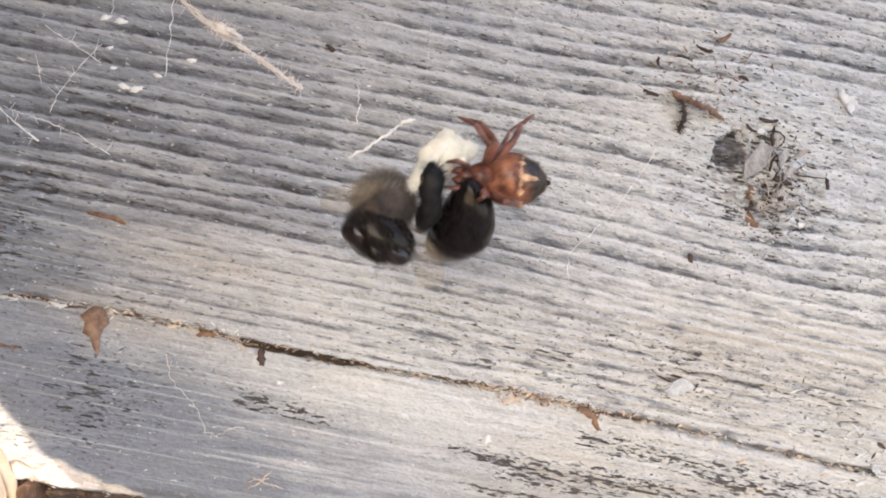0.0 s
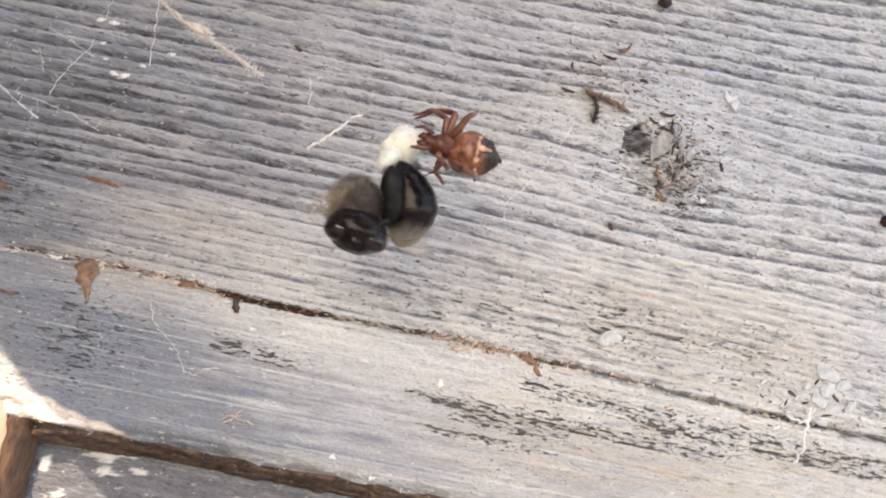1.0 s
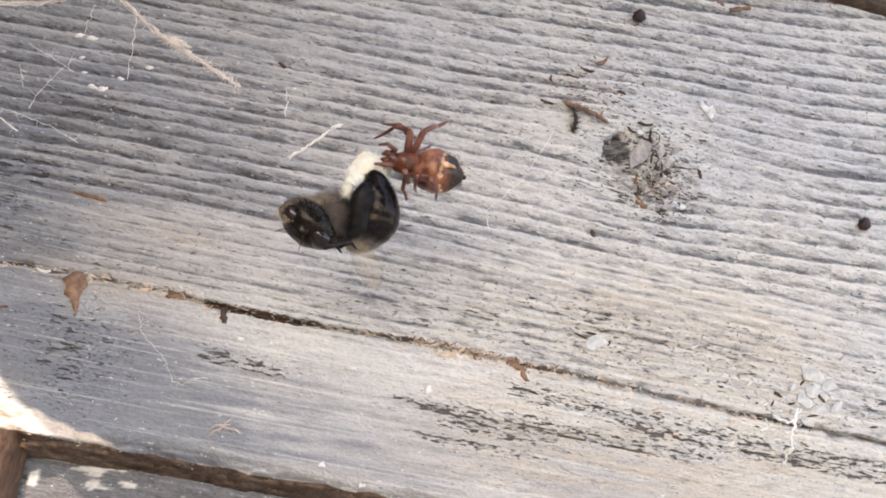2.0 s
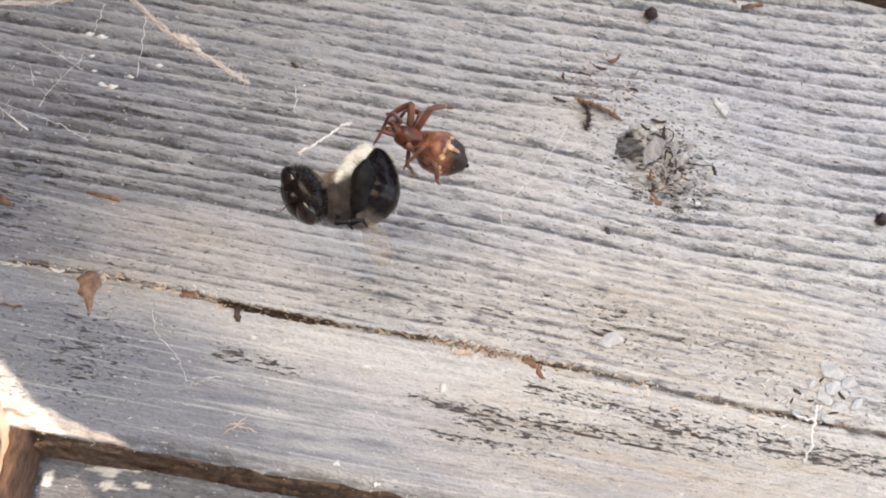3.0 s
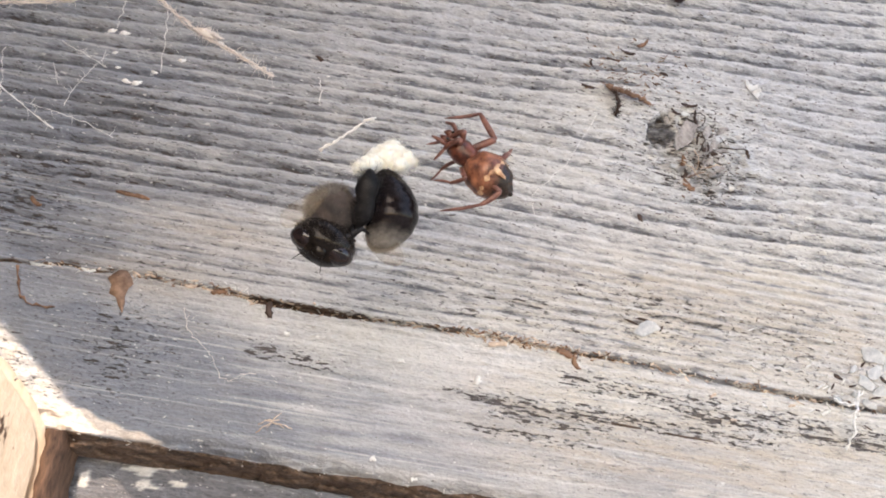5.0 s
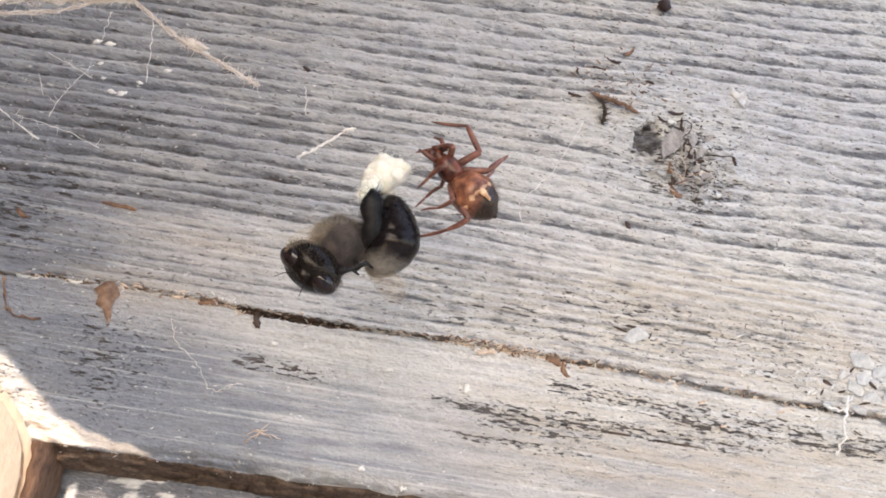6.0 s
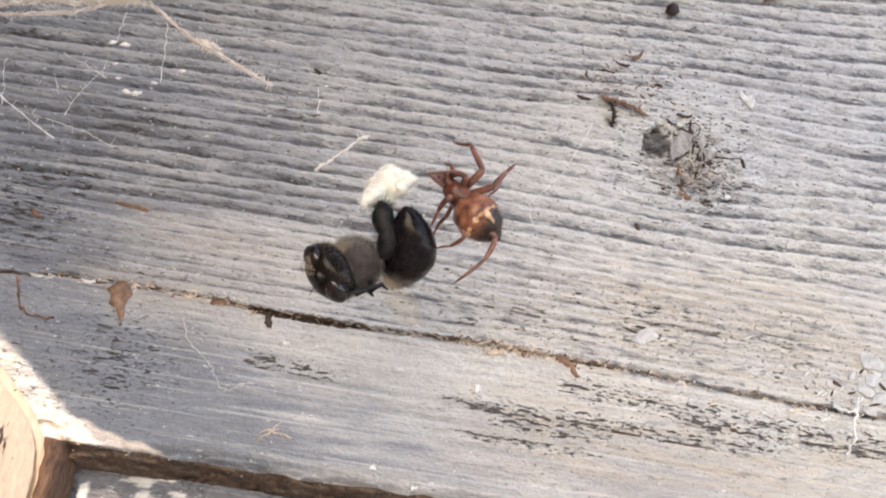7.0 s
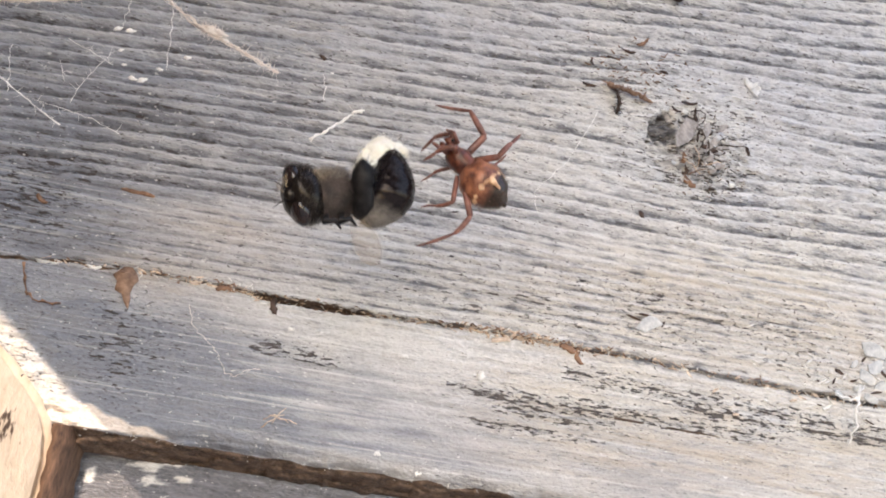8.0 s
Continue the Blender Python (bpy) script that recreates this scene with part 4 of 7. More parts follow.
FOOT_g_ROWS = [
    (0.0, mm(2.74, 0.77, -0.66, -114.5, 44.3, 27.8)),
    (0.2, mm(3.00, 0.06, -0.54, -135.3, 30.2, -2.8)),
    (0.5, mm(2.73, -0.98, -0.28, -143.7, 8.3, -37.7)),
    (0.8, mm(3.07, 0.28, -0.15, -139.0, 33.9, 8.6)),
    (1.0, mm(2.66, 1.11, 0.05, -106.2, 46.6, 58.8)),
    (1.2, mm(2.80, 0.92, -0.14, -106.7, 46.3, 56.3)),
    (1.5, mm(2.93, 0.62, -0.37, -107.2, 45.9, 53.0)),
    (3.0, mm(2.77, 0.79, -0.57, -110.4, 39.6, 41.3)),
    (3.2, mm(2.78, 0.79, -0.54, -134.4, 36.4, 3.0)),
    (3.5, mm(2.79, 0.80, -0.52, -163.5, 14.9, -46.0)),
    (3.8, mm(1.60, -1.43, -0.70, -107.8, 28.2, -84.8)),
    (4.0, mm(2.95, -0.34, 0.59, -107.4, -20.4, -17.7)),
    (4.2, mm(3.02, -0.31, 0.40, -108.1, -0.8, -11.0)),
    (4.5, mm(3.08, -0.21, 0.09, -109.9, 29.5, -10.7)),
    (4.8, mm(2.90, -0.68, -0.37, -108.6, 18.3, -46.7)),
    (5.0, mm(2.69, -0.82, -0.70, -108.0, 12.4, -66.2)),
    (5.2, mm(2.68, -0.81, -0.71, -109.4, 13.9, -64.4)),
    (6.3, mm(2.62, -0.83, -0.79, -117.9, 23.7, -56.1)),
    (6.5, mm(2.60, -0.84, -0.79, -119.8, 25.3, -55.0)),
    (6.8, mm(2.93, -0.53, -0.49, -113.4, 8.8, -39.0)),
    (7.0, mm(3.04, -0.34, -0.26, -111.4, -2.8, -35.0)),
    (7.3, mm(3.07, -0.10, -0.30, -101.2, 15.8, -18.5)),
    (7.5, mm(3.07, 0.05, -0.33, -95.0, 29.9, -13.6)),
    (7.7, mm(2.00, -1.29, -0.80, -122.5, 23.6, -70.0)),
    (8.0, mm(2.41, -0.91, -0.95, -118.5, 21.8, -75.1)),
]
LEG_h_ROWS = [
    (0.0, mm(0.40, 0.70, 0.64, 55.9, -50.3, 41.4)),
    (0.2, mm(0.38, 0.70, 0.65, 50.0, -50.8, 44.8)),
    (0.5, mm(0.45, 0.70, 0.60, 54.0, -46.1, 38.4)),
    (0.8, mm(0.28, 0.70, 0.69, 26.9, -41.8, 68.4)),
    (1.0, mm(0.32, 0.70, 0.68, 30.6, -33.4, 72.0)),
    (1.2, mm(0.24, 0.70, 0.71, 28.6, -32.5, 77.4)),
    (1.5, mm(0.12, 0.70, 0.74, 27.4, -32.2, 84.0)),
    (3.0, mm(0.13, 0.70, 0.74, 11.7, -28.0, 84.4)),
    (3.2, mm(0.18, 0.70, 0.73, 21.9, -39.6, 78.0)),
    (3.5, mm(0.27, 0.70, 0.70, 54.4, -60.3, 46.8)),
    (3.8, mm(0.54, 0.70, 0.52, 62.1, -39.5, 32.0)),
    (4.0, mm(-0.24, 0.70, 0.71, -65.9, -68.9, 151.3)),
    (4.2, mm(-0.28, 0.70, 0.70, -71.2, -66.1, 154.8)),
    (4.5, mm(0.07, 0.70, 0.75, 21.4, -78.8, 62.2)),
    (4.8, mm(0.46, 0.70, 0.59, 63.5, -50.0, 21.6)),
    (5.0, mm(0.68, 0.70, 0.31, 73.3, -24.0, 10.9)),
    (5.2, mm(0.54, 0.70, 0.52, 68.3, -43.5, 13.8)),
    (6.3, mm(0.66, 0.70, 0.36, 64.6, -26.0, 28.0)),
    (6.5, mm(0.61, 0.70, 0.44, 59.4, -31.6, 32.6)),
    (6.8, mm(0.51, 0.70, 0.55, 43.8, -33.1, 53.1)),
    (7.0, mm(0.55, 0.70, 0.51, 47.1, -26.3, 58.0)),
    (7.3, mm(0.42, 0.70, 0.62, 30.4, -38.0, 57.9)),
    (7.5, mm(0.51, 0.70, 0.55, 39.6, -37.1, 45.5)),
    (7.7, mm(0.71, 0.70, 0.24, 61.7, -18.1, 11.3)),
    (8.0, mm(0.61, 0.70, 0.44, 44.2, -27.1, 45.2)),
]
SHIN_h_ROWS = [
    (0.0, mm(2.20, -0.00, 0.00, -1.0, 16.9, 1.7)),
    (0.2, mm(2.20, 0.00, 0.00, -2.0, 17.1, 3.6)),
    (0.5, mm(2.20, 0.00, 0.00, -3.4, 19.6, 6.5)),
    (0.8, mm(2.20, 0.00, -0.00, -3.4, 3.9, -2.9)),
    (1.0, mm(2.20, 0.00, 0.00, -2.3, -3.3, -8.5)),
    (1.2, mm(2.20, 0.00, 0.00, -1.5, -12.2, -13.6)),
    (1.5, mm(2.20, 0.00, 0.00, 0.0, -25.5, -21.9)),
    (3.0, mm(2.20, 0.00, 0.00, 7.5, -24.6, -26.7)),
    (3.2, mm(2.20, -0.00, -0.00, -0.0, -15.3, -21.9)),
    (3.5, mm(2.20, -0.00, -0.00, -11.1, 6.5, -18.8)),
    (3.8, mm(2.20, 0.00, -0.00, -13.3, 26.7, 8.0)),
    (4.0, mm(2.20, 0.00, 0.00, 16.8, 12.9, 42.6)),
    (4.2, mm(2.20, 0.00, 0.00, 16.5, 31.8, 48.5)),
    (4.5, mm(2.20, -0.00, 0.00, 11.4, 45.0, 54.5)),
    (4.8, mm(2.20, 0.00, -0.00, -3.0, 36.0, 57.0)),
    (5.0, mm(2.20, -0.00, 0.00, -6.3, 28.4, 61.8)),
    (5.2, mm(2.20, 0.00, 0.00, -6.1, 25.5, 61.8)),
    (6.3, mm(2.20, 0.00, -0.00, -20.4, -13.8, 56.1)),
    (6.5, mm(2.20, 0.00, -0.00, -22.0, -15.3, 54.8)),
    (6.8, mm(2.20, 0.00, 0.00, -35.3, -21.5, 57.3)),
    (7.0, mm(2.20, 0.00, 0.00, -42.7, -23.2, 59.1)),
    (7.3, mm(2.20, -0.00, 0.00, -33.8, -4.7, 52.6)),
    (7.5, mm(2.20, 0.00, -0.00, -29.3, 8.1, 52.3)),
    (7.7, mm(2.20, -0.00, 0.00, -9.7, 18.6, 75.0)),
    (8.0, mm(2.20, 0.00, -0.00, -27.8, -28.0, 56.9)),
]
FOOT_h_ROWS = [
    (0.0, mm(3.98, 0.05, -0.54, 6.6, -14.2, -15.5)),
    (0.2, mm(3.97, 0.11, -0.55, 6.4, 1.2, -7.6)),
    (0.5, mm(3.94, 0.20, -0.62, 6.7, 16.9, 3.4)),
    (0.8, mm(4.05, -0.09, -0.12, 7.6, -0.1, 3.3)),
    (1.0, mm(4.04, -0.28, 0.11, 7.0, -8.4, 3.7)),
    (1.2, mm(3.97, -0.43, 0.39, 9.4, -34.2, -8.9)),
    (1.5, mm(3.76, -0.63, 0.80, 18.2, -47.1, -28.5)),
    (3.0, mm(3.71, -0.76, 0.77, 30.9, -17.1, -30.0)),
    (3.2, mm(3.86, -0.67, 0.49, 25.0, -5.0, -42.0)),
    (3.5, mm(3.95, -0.60, -0.21, 0.2, 0.2, -67.6)),
    (3.8, mm(3.84, 0.23, -0.84, -0.3, 23.6, 12.3)),
    (4.0, mm(3.53, 1.23, -0.41, 38.2, 14.2, 86.8)),
    (4.2, mm(3.25, 1.18, -0.98, 34.5, 24.4, 85.1)),
    (4.5, mm(2.96, 1.07, -1.32, 25.4, 30.2, 83.0)),
    (4.8, mm(3.02, 1.26, -1.09, 4.3, 33.3, 71.5)),
    (5.0, mm(2.97, 1.44, -0.88, -2.3, 28.7, 69.7)),
    (5.2, mm(2.99, 1.48, -0.80, -2.8, 27.3, 68.3)),
    (6.3, mm(3.21, 1.50, 0.44, -17.7, 9.8, 54.6)),
    (6.5, mm(3.23, 1.47, 0.49, -19.5, -1.9, 55.3)),
    (6.8, mm(3.14, 1.46, 0.68, -31.7, -22.7, 54.9)),
    (7.0, mm(3.08, 1.47, 0.73, -37.5, -27.2, 53.1)),
    (7.3, mm(3.33, 1.47, 0.15, -31.6, -8.3, 55.9)),
    (7.5, mm(3.33, 1.46, -0.26, -27.8, 13.6, 58.2)),
    (7.7, mm(2.66, 1.70, -0.59, -9.0, 22.2, 76.5)),
    (8.0, mm(3.10, 1.38, 0.87, -28.9, -29.5, 52.4)),
]
STRAND_ROWS = [
    (0.0, mm(-11.43, -12.00, 7.06, 0.0, -44.7, -0.0)),
    (0.5, mm(-10.96, -12.00, 4.97, 0.0, -36.6, -35.9)),
    (1.0, mm(-11.34, -12.00, 2.95, 0.0, -40.2, -25.7)),
    (1.5, mm(-11.44, -12.00, 2.63, 0.0, -38.9, -31.2)),
    (3.0, mm(-11.78, -12.00, 2.62, 0.0, -45.6, -0.0)),
    (3.5, mm(-11.63, -12.00, 1.99, 0.0, -37.9, -27.2)),
    (4.0, mm(-12.16, -12.00, 2.22, 0.0, -36.4, -23.2)),
    (4.5, mm(-11.80, -12.00, 2.40, 0.0, -38.8, -23.7)),
    (5.0, mm(-12.33, -12.00, 2.15, 0.0, -36.6, -22.1)),
    (6.5, mm(-13.03, -12.00, 2.14, 0.0, -33.8, -16.4)),
    (7.0, mm(-12.39, -12.00, 1.10, 0.0, -33.1, -32.3)),
    (7.5, mm(-13.64, -12.00, 2.28, 0.0, -36.5, -0.0)),
    (8.0, mm(-13.59, -12.00, 2.47, 0.0, -42.9, -0.0)),
]
# sideways and upward sway of the old web, in millimetres
SWAY = [(0.0, 1.55, 3.8), (0.2, 1.0, 3.3), (0.5, 0.5, 1.4), (0.7, 0.9, -1.1), (1.0, 1.05, 0.5), (1.3, 1.05, 0.85), (1.5, 0.8, 0.45), (3.0, 0.25, 0.0), (3.5, 0.0, 0.0), (8.0, 0.0, 0.0)]
# -- end rows --

cam = camera(50, 8.0, soft=1.8, shutter=0.5)
walk(cam, CAMERA_ROWS, [(0.0, 2.05, 7310, 15), (8.0, 2.05, 7310, 15)])

# ---- light: open sky from the front, low sun cut off by an added board ----
SUN = Vector((-0.19, -0.80, 0.57)).normalized()
world = bpy.data.worlds.new("sky")
scene.world = world
world.use_nodes = True
sky = world.node_tree.nodes.new("ShaderNodeTexSky")
sky.sky_type, sky.sun_disc = "NISHITA", False
sky.sun_elevation = math.asin(SUN.z)
sky.sun_rotation = math.atan2(SUN.x, SUN.y)
background = world.node_tree.nodes["Background"]
background.inputs["Strength"].default_value = 0.15
world.node_tree.links.new(sky.outputs["Color"], background.inputs["Color"])
sun = new("sun", bpy.data.lights.new("sun", "SUN"))
sun.data.energy, sun.data.angle, sun.data.color = 1.08, radians(0.1), (1.0, 0.86, 0.72)
sun.matrix_world = look(SUN, (0, 0, 0))

# ---- materials ----


def material(name, base, rough=0.6, metal=0.0):
    m = bpy.data.materials.new(name)
    m.use_nodes = True
    p = m.node_tree.nodes["Principled BSDF"]
    p.inputs["Base Color"].default_value = (*base, 1)
    p.inputs["Roughness"].default_value = rough
    p.inputs["Metallic"].default_value = metal
    return m, m.node_tree, p


def link(tree, a, b):
    tree.links.new(a, b)


def coords(tree, scale):
    """Object coordinates, stretched; scale per metre on each axis."""
    tc = tree.nodes.new("ShaderNodeTexCoord")
    mp = tree.nodes.new("ShaderNodeMapping")
    mp.inputs["Scale"].default_value = scale
    link(tree, tc.outputs["Object"], mp.inputs["Vector"])
    return mp.outputs["Vector"]


def noise_node(tree, scale, detail=6, rough=0.6):
    n = tree.nodes.new("ShaderNodeTexNoise")
    n.inputs["Scale"].default_value = 1.0
    n.inputs["Detail"].default_value = detail
    n.inputs["Roughness"].default_value = rough
    link(tree, coords(tree, scale), n.inputs["Vector"])
    return n.outputs["Fac"]


def ramp(tree, value, lo, hi, a=(0, 0, 0), b=(1, 1, 1)):
    r = tree.nodes.new("ShaderNodeValToRGB")
    r.color_ramp.elements[0].position, r.color_ramp.elements[1].position = lo, hi
    r.color_ramp.elements[0].color, r.color_ramp.elements[1].color = (*a, 1), (*b, 1)
    link(tree, value, r.inputs["Fac"])
    return r.outputs["Color"]


def math_node(tree, op, a, b=None, clamp=False):
    n = tree.nodes.new("ShaderNodeMath")
    n.operation, n.use_clamp = op, clamp
    for i, v in enumerate((a, b)):
        if v is None:
            continue
        if isinstance(v, (int, float)):
            n.inputs[i].default_value = v
        else:
            link(tree, v, n.inputs[i])
    return n.outputs[0]


def mix(tree, fac, a, b):
    n = tree.nodes.new("ShaderNodeMix")
    n.data_type = "RGBA"
    for sock, v in ((n.inputs["Factor"], fac), (n.inputs["A"], a), (n.inputs["B"], b)):
        if isinstance(v, tuple):
            sock.default_value = (*v, 1)
        elif isinstance(v, (int, float)):
            sock.default_value = v
        else:
            link(tree, v, sock)
    return n.outputs["Result"]


def attribute(tree, name):
    n = tree.nodes.new("ShaderNodeAttribute")
    n.attribute_name = name
    return n.outputs["Fac"]


def bump(tree, p, height, dist, strength=1.0):
    b = tree.nodes.new("ShaderNodeBump")
    b.inputs["Distance"].default_value = dist
    b.inputs["Strength"].default_value = strength
    link(tree, height, b.inputs["Height"])
    link(tree, b.outputs["Normal"], p.inputs["Normal"])


def painted_wood():
    """Thin grey paint, weathered: worn off along the soft rings and in chips."""
    m, t, p = material("weathered_paint", (0.5, 0.5, 0.5), 0.62)
    streak = noise_node(t, (80, 80, 1100), 6, 0.65)
    fine = noise_node(t, (360, 360, 1900), 6, 0.72)
    grit = noise_node(t, (2200, 2200, 4200), 3, 0.6)
    cloud = noise_node(t, (45, 45, 70), 4, 0.55)
    speck = noise_node(t, (620, 620, 3000), 4, 0.6)
    pits = noise_node(t, (1500, 1500, 4200), 3, 0.6)
    blotch = noise_node(t, (430, 430, 1800), 5, 0.7)
    fleck = noise_node(t, (1300, 1300, 2900), 3, 0.55)
    grain, chips, ochre, bare, blue, pale = (attribute(t, k) for k in ("grain", "chips", "ochre", "bare", "blue", "pale"))
    paint = mix(t, ramp(t, cloud, 0.35, 0.68), (0.56, 0.57, 0.595), (0.67, 0.65, 0.605))
    lines = math_node(t, "ADD", math_node(t, "MULTIPLY", fine, 0.6), math_node(t, "MULTIPLY", grit, 0.4))
    paint = mix(t, math_node(t, "MULTIPLY", ramp(t, lines, 0.44, 0.66), 0.65), paint, (0.92, 0.9, 0.87))
    brushed = noise_node(t, (42, 42, 2600), 4, 0.6)
    # blue-grey paint tone; the shade of the left side is mixed into it
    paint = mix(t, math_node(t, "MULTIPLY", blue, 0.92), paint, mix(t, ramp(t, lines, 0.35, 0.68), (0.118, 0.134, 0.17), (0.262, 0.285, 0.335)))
    paint = mix(t, math_node(t, "MULTIPLY", ramp(t, math_node(t, "ADD", math_node(t, "MULTIPLY", lines, 0.5), math_node(t, "MULTIPLY", streak, 0.5)), 0.36, 0.5, (1, 1, 1), (0, 0, 0)), 0.55), paint, (0.25, 0.245, 0.245))
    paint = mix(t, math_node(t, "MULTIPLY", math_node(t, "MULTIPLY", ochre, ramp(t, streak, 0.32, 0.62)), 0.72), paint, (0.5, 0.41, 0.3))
    paint = mix(t, math_node(t, "MULTIPLY", ramp(t, brushed, 0.54, 0.68), 0.42), paint, (0.82, 0.81, 0.79))
    worn = mix(t, ramp(t, lines, 0.36, 0.64), (0.05, 0.051, 0.06), (0.215, 0.218, 0.24))
    wear = math_node(t, "ADD", math_node(t, "MULTIPLY", grain, 1.0), math_node(t, "MULTIPLY", math_node(t, "SUBTRACT", streak, 0.5), 0.55))
    wear = math_node(t, "ADD", wear, math_node(t, "MULTIPLY", math_node(t, "SUBTRACT", lines, 0.5), 2.3))
    wear = math_node(t, "ADD", wear, math_node(t, "MULTIPLY", math_node(t, "SUBTRACT", blotch, 0.5), 2.4))
    col = mix(t, math_node(t, "MULTIPLY", ramp(t, wear, 0.26, 0.95), 0.95), paint, worn)
    chip = math_node(t, "ADD", math_node(t, "MULTIPLY", speck, 0.72), math_node(t, "MULTIPLY", streak, 0.28))
    chip = math_node(t, "ADD", chip, math_node(t, "MULTIPLY", math_node(t, "SUBTRACT", chips, 1.0), 0.22))
    chip = ramp(t, chip, 0.525, 0.56)
    pit = math_node(t, "MULTIPLY", ramp(t, math_node(t, "ADD", pits, math_node(t, "MULTIPLY", chips, 0.125)), 0.69, 0.73), 0.7)
    col = mix(t, math_node(t, "MULTIPLY", chip, 0.92), col, mix(t, fine, (0.028, 0.025, 0.025), (0.12, 0.09, 0.078)))
    col = mix(t, pit, col, (0.07, 0.062, 0.06))
    brown = mix(t, ramp(t, lines, 0.38, 0.64), (0.032, 0.02, 0.014), (0.2, 0.13, 0.09))
    edge = math_node(t, "ADD", bare, math_node(t, "MULTIPLY", math_node(t, "SUBTRACT", lines, 0.5), 1.2))
    col = mix(t, ramp(t, edge, 0.45, 0.56), col, brown)
    raw_rim = mix(t, ramp(t, lines, 0.38, 0.64), (0.66, 0.56, 0.48), (0.9, 0.81, 0.73))
    col = mix(t, pale, col, raw_rim)
    col = mix(t, math_node(t, "MULTIPLY", ramp(t, fleck, 0.655, 0.7), ramp(t, bare, 0.2, 0.5, (0.6, 0.6, 0.6), (0, 0, 0))), col, (0.82, 0.81, 0.79))
    link(t, col, p.inputs["Base Color"])
    h = math_node(t, "ADD", math_node(t, "MULTIPLY", lines, 0.9), math_node(t, "MULTIPLY", chip, -0.5))
    h = math_node(t, "ADD", h, math_node(t, "MULTIPLY", grit, 0.6))
    h = math_node(t, "ADD", h, math_node(t, "MULTIPLY", pit, -0.4))
    bump(t, p, h, 0.00024)
    return m


def raw_wood(name, lo, hi, scale=(900, 900, 60), rough=0.8, relief_depth=0.0003, cracks=0.0):
    m, t, p = material(name, hi, rough)
    a = noise_node(t, scale, 6, 0.65)
    b = noise_node(t, tuple(s * 4 for s in scale), 4, 0.6)
    link(t, mix(t, ramp(t, math_node(t, "ADD", math_node(t, "MULTIPLY", a, 0.6), math_node(t, "MULTIPLY", b, 0.4)), 0.35, 0.65), lo, hi), p.inputs["Base Color"])
    if cracks:
        base = p.inputs["Base Color"].links[0].from_socket
        split = ramp(t, math_node(t, "ADD", noise_node(t, (260, 260, 70), 5, 0.65), math_node(t, "MULTIPLY", b, 0.12)), cracks, cracks + 0.02)
        link(t, mix(t, split, base, (0.06, 0.035, 0.022)), p.inputs["Base Color"])
    bump(t, p, b, relief_depth)
    return m


def mottled(name, lo, hi, scale, rough=0.5, bumpiness=0.0, sheen=0.0):
    m, t, p = material(name, hi, rough)
    n = noise_node(t, (scale,) * 3, 5, 0.6)
    link(t, mix(t, ramp(t, n, 0.35, 0.65), lo, hi), p.inputs["Base Color"])
    if bumpiness:
        bump(t, p, n, bumpiness)
    p.inputs["Sheen Weight"].default_value = sheen
    return m, t, p


PAINT = painted_wood()
CREAM = raw_wood("sunlit_timber", (0.44, 0.35, 0.26), (0.64, 0.52, 0.41), (300, 300, 120), 0.8, 0.00015, 0.72)
BROWN = raw_wood("bare_brown_wood", (0.02, 0.01, 0.007), (0.19, 0.105, 0.065), (500, 500, 170), 0.85, 0.0002)
DULLWOOD = raw_wood("dull_brown_wood", (0.09, 0.065, 0.045), (0.2, 0.14, 0.1), (60, 60, 8))
CHITIN, _, _p = mottled("black_chitin", (0.005, 0.004, 0.004), (0.016, 0.013, 0.011), 2500, 0.2, 0.00003)
_p.inputs["Specular IOR Level"].default_value = 0.16
_p.inputs["Specular Tint"].default_value = (1.0, 0.9, 0.8, 1)
_p.inputs["Coat Weight"].default_value = 0.08
_p.inputs["Coat Roughness"].default_value = 0.12
EYE, _, _p = mottled("eye_gloss", (0.008, 0.006, 0.007), (0.03, 0.02, 0.02), 1500, 0.09, 0.00002)
_p.inputs["Specular IOR Level"].default_value = 0.5
def tergite():
    m, t, p = mottled("bee_abdomen", (0.005, 0.004, 0.005), (0.015, 0.012, 0.013), 2500, 0.15, 0.00003)
    p.inputs["Specular IOR Level"].default_value = 0.2
    p.inputs["Specular Tint"].default_value = (1.0, 0.9, 0.8, 1)
    sep = t.nodes.new("ShaderNodeSeparateXYZ")
    link(t, coords(t, (1, 1, 1)), sep.inputs[0])
    way = math_node(t, "ADD", math_node(t, "MULTIPLY", sep.outputs["X"], -300), math_node(t, "MULTIPLY", noise_node(t, (900,) * 3, 5, 0.65), 0.25))
    base = p.inputs["Base Color"].links[0].from_socket
    fur = mix(t, noise_node(t, (2600,) * 3, 3, 0.6), (0.1, 0.09, 0.082), (0.42, 0.39, 0.35))
    f = math_node(t, "POWER", ramp(t, way, 0.6, 1.25), 1.4)
    link(t, mix(t, f, base, fur), p.inputs["Base Color"])
    link(t, math_node(t, "ADD", 0.13, math_node(t, "MULTIPLY", f, 0.65)), p.inputs["Roughness"])
    return m


TERGITE = tergite()
GREYHAIR, _, _ = mottled("grey_brown_hair", (0.024, 0.018, 0.016), (0.125, 0.095, 0.085), 600, 0.8, 0, 0.15)
PALEHAIR, _, _ = mottled("pale_hair", (0.15, 0.135, 0.122), (0.4, 0.365, 0.33), 900, 0.8, 0, 0.2)
BLACKHAIR, _, _p = mottled("black_hair", (0.006, 0.006, 0.007), (0.022, 0.02, 0.021), 1500, 0.55)
_p.inputs["Specular IOR Level"].default_value = 0.25
POLLEN, _, _p = mottled("pollen", (0.92, 0.88, 0.76), (0.97, 0.95, 0.88), 1500, 0.85, 0.0001, 0.2)
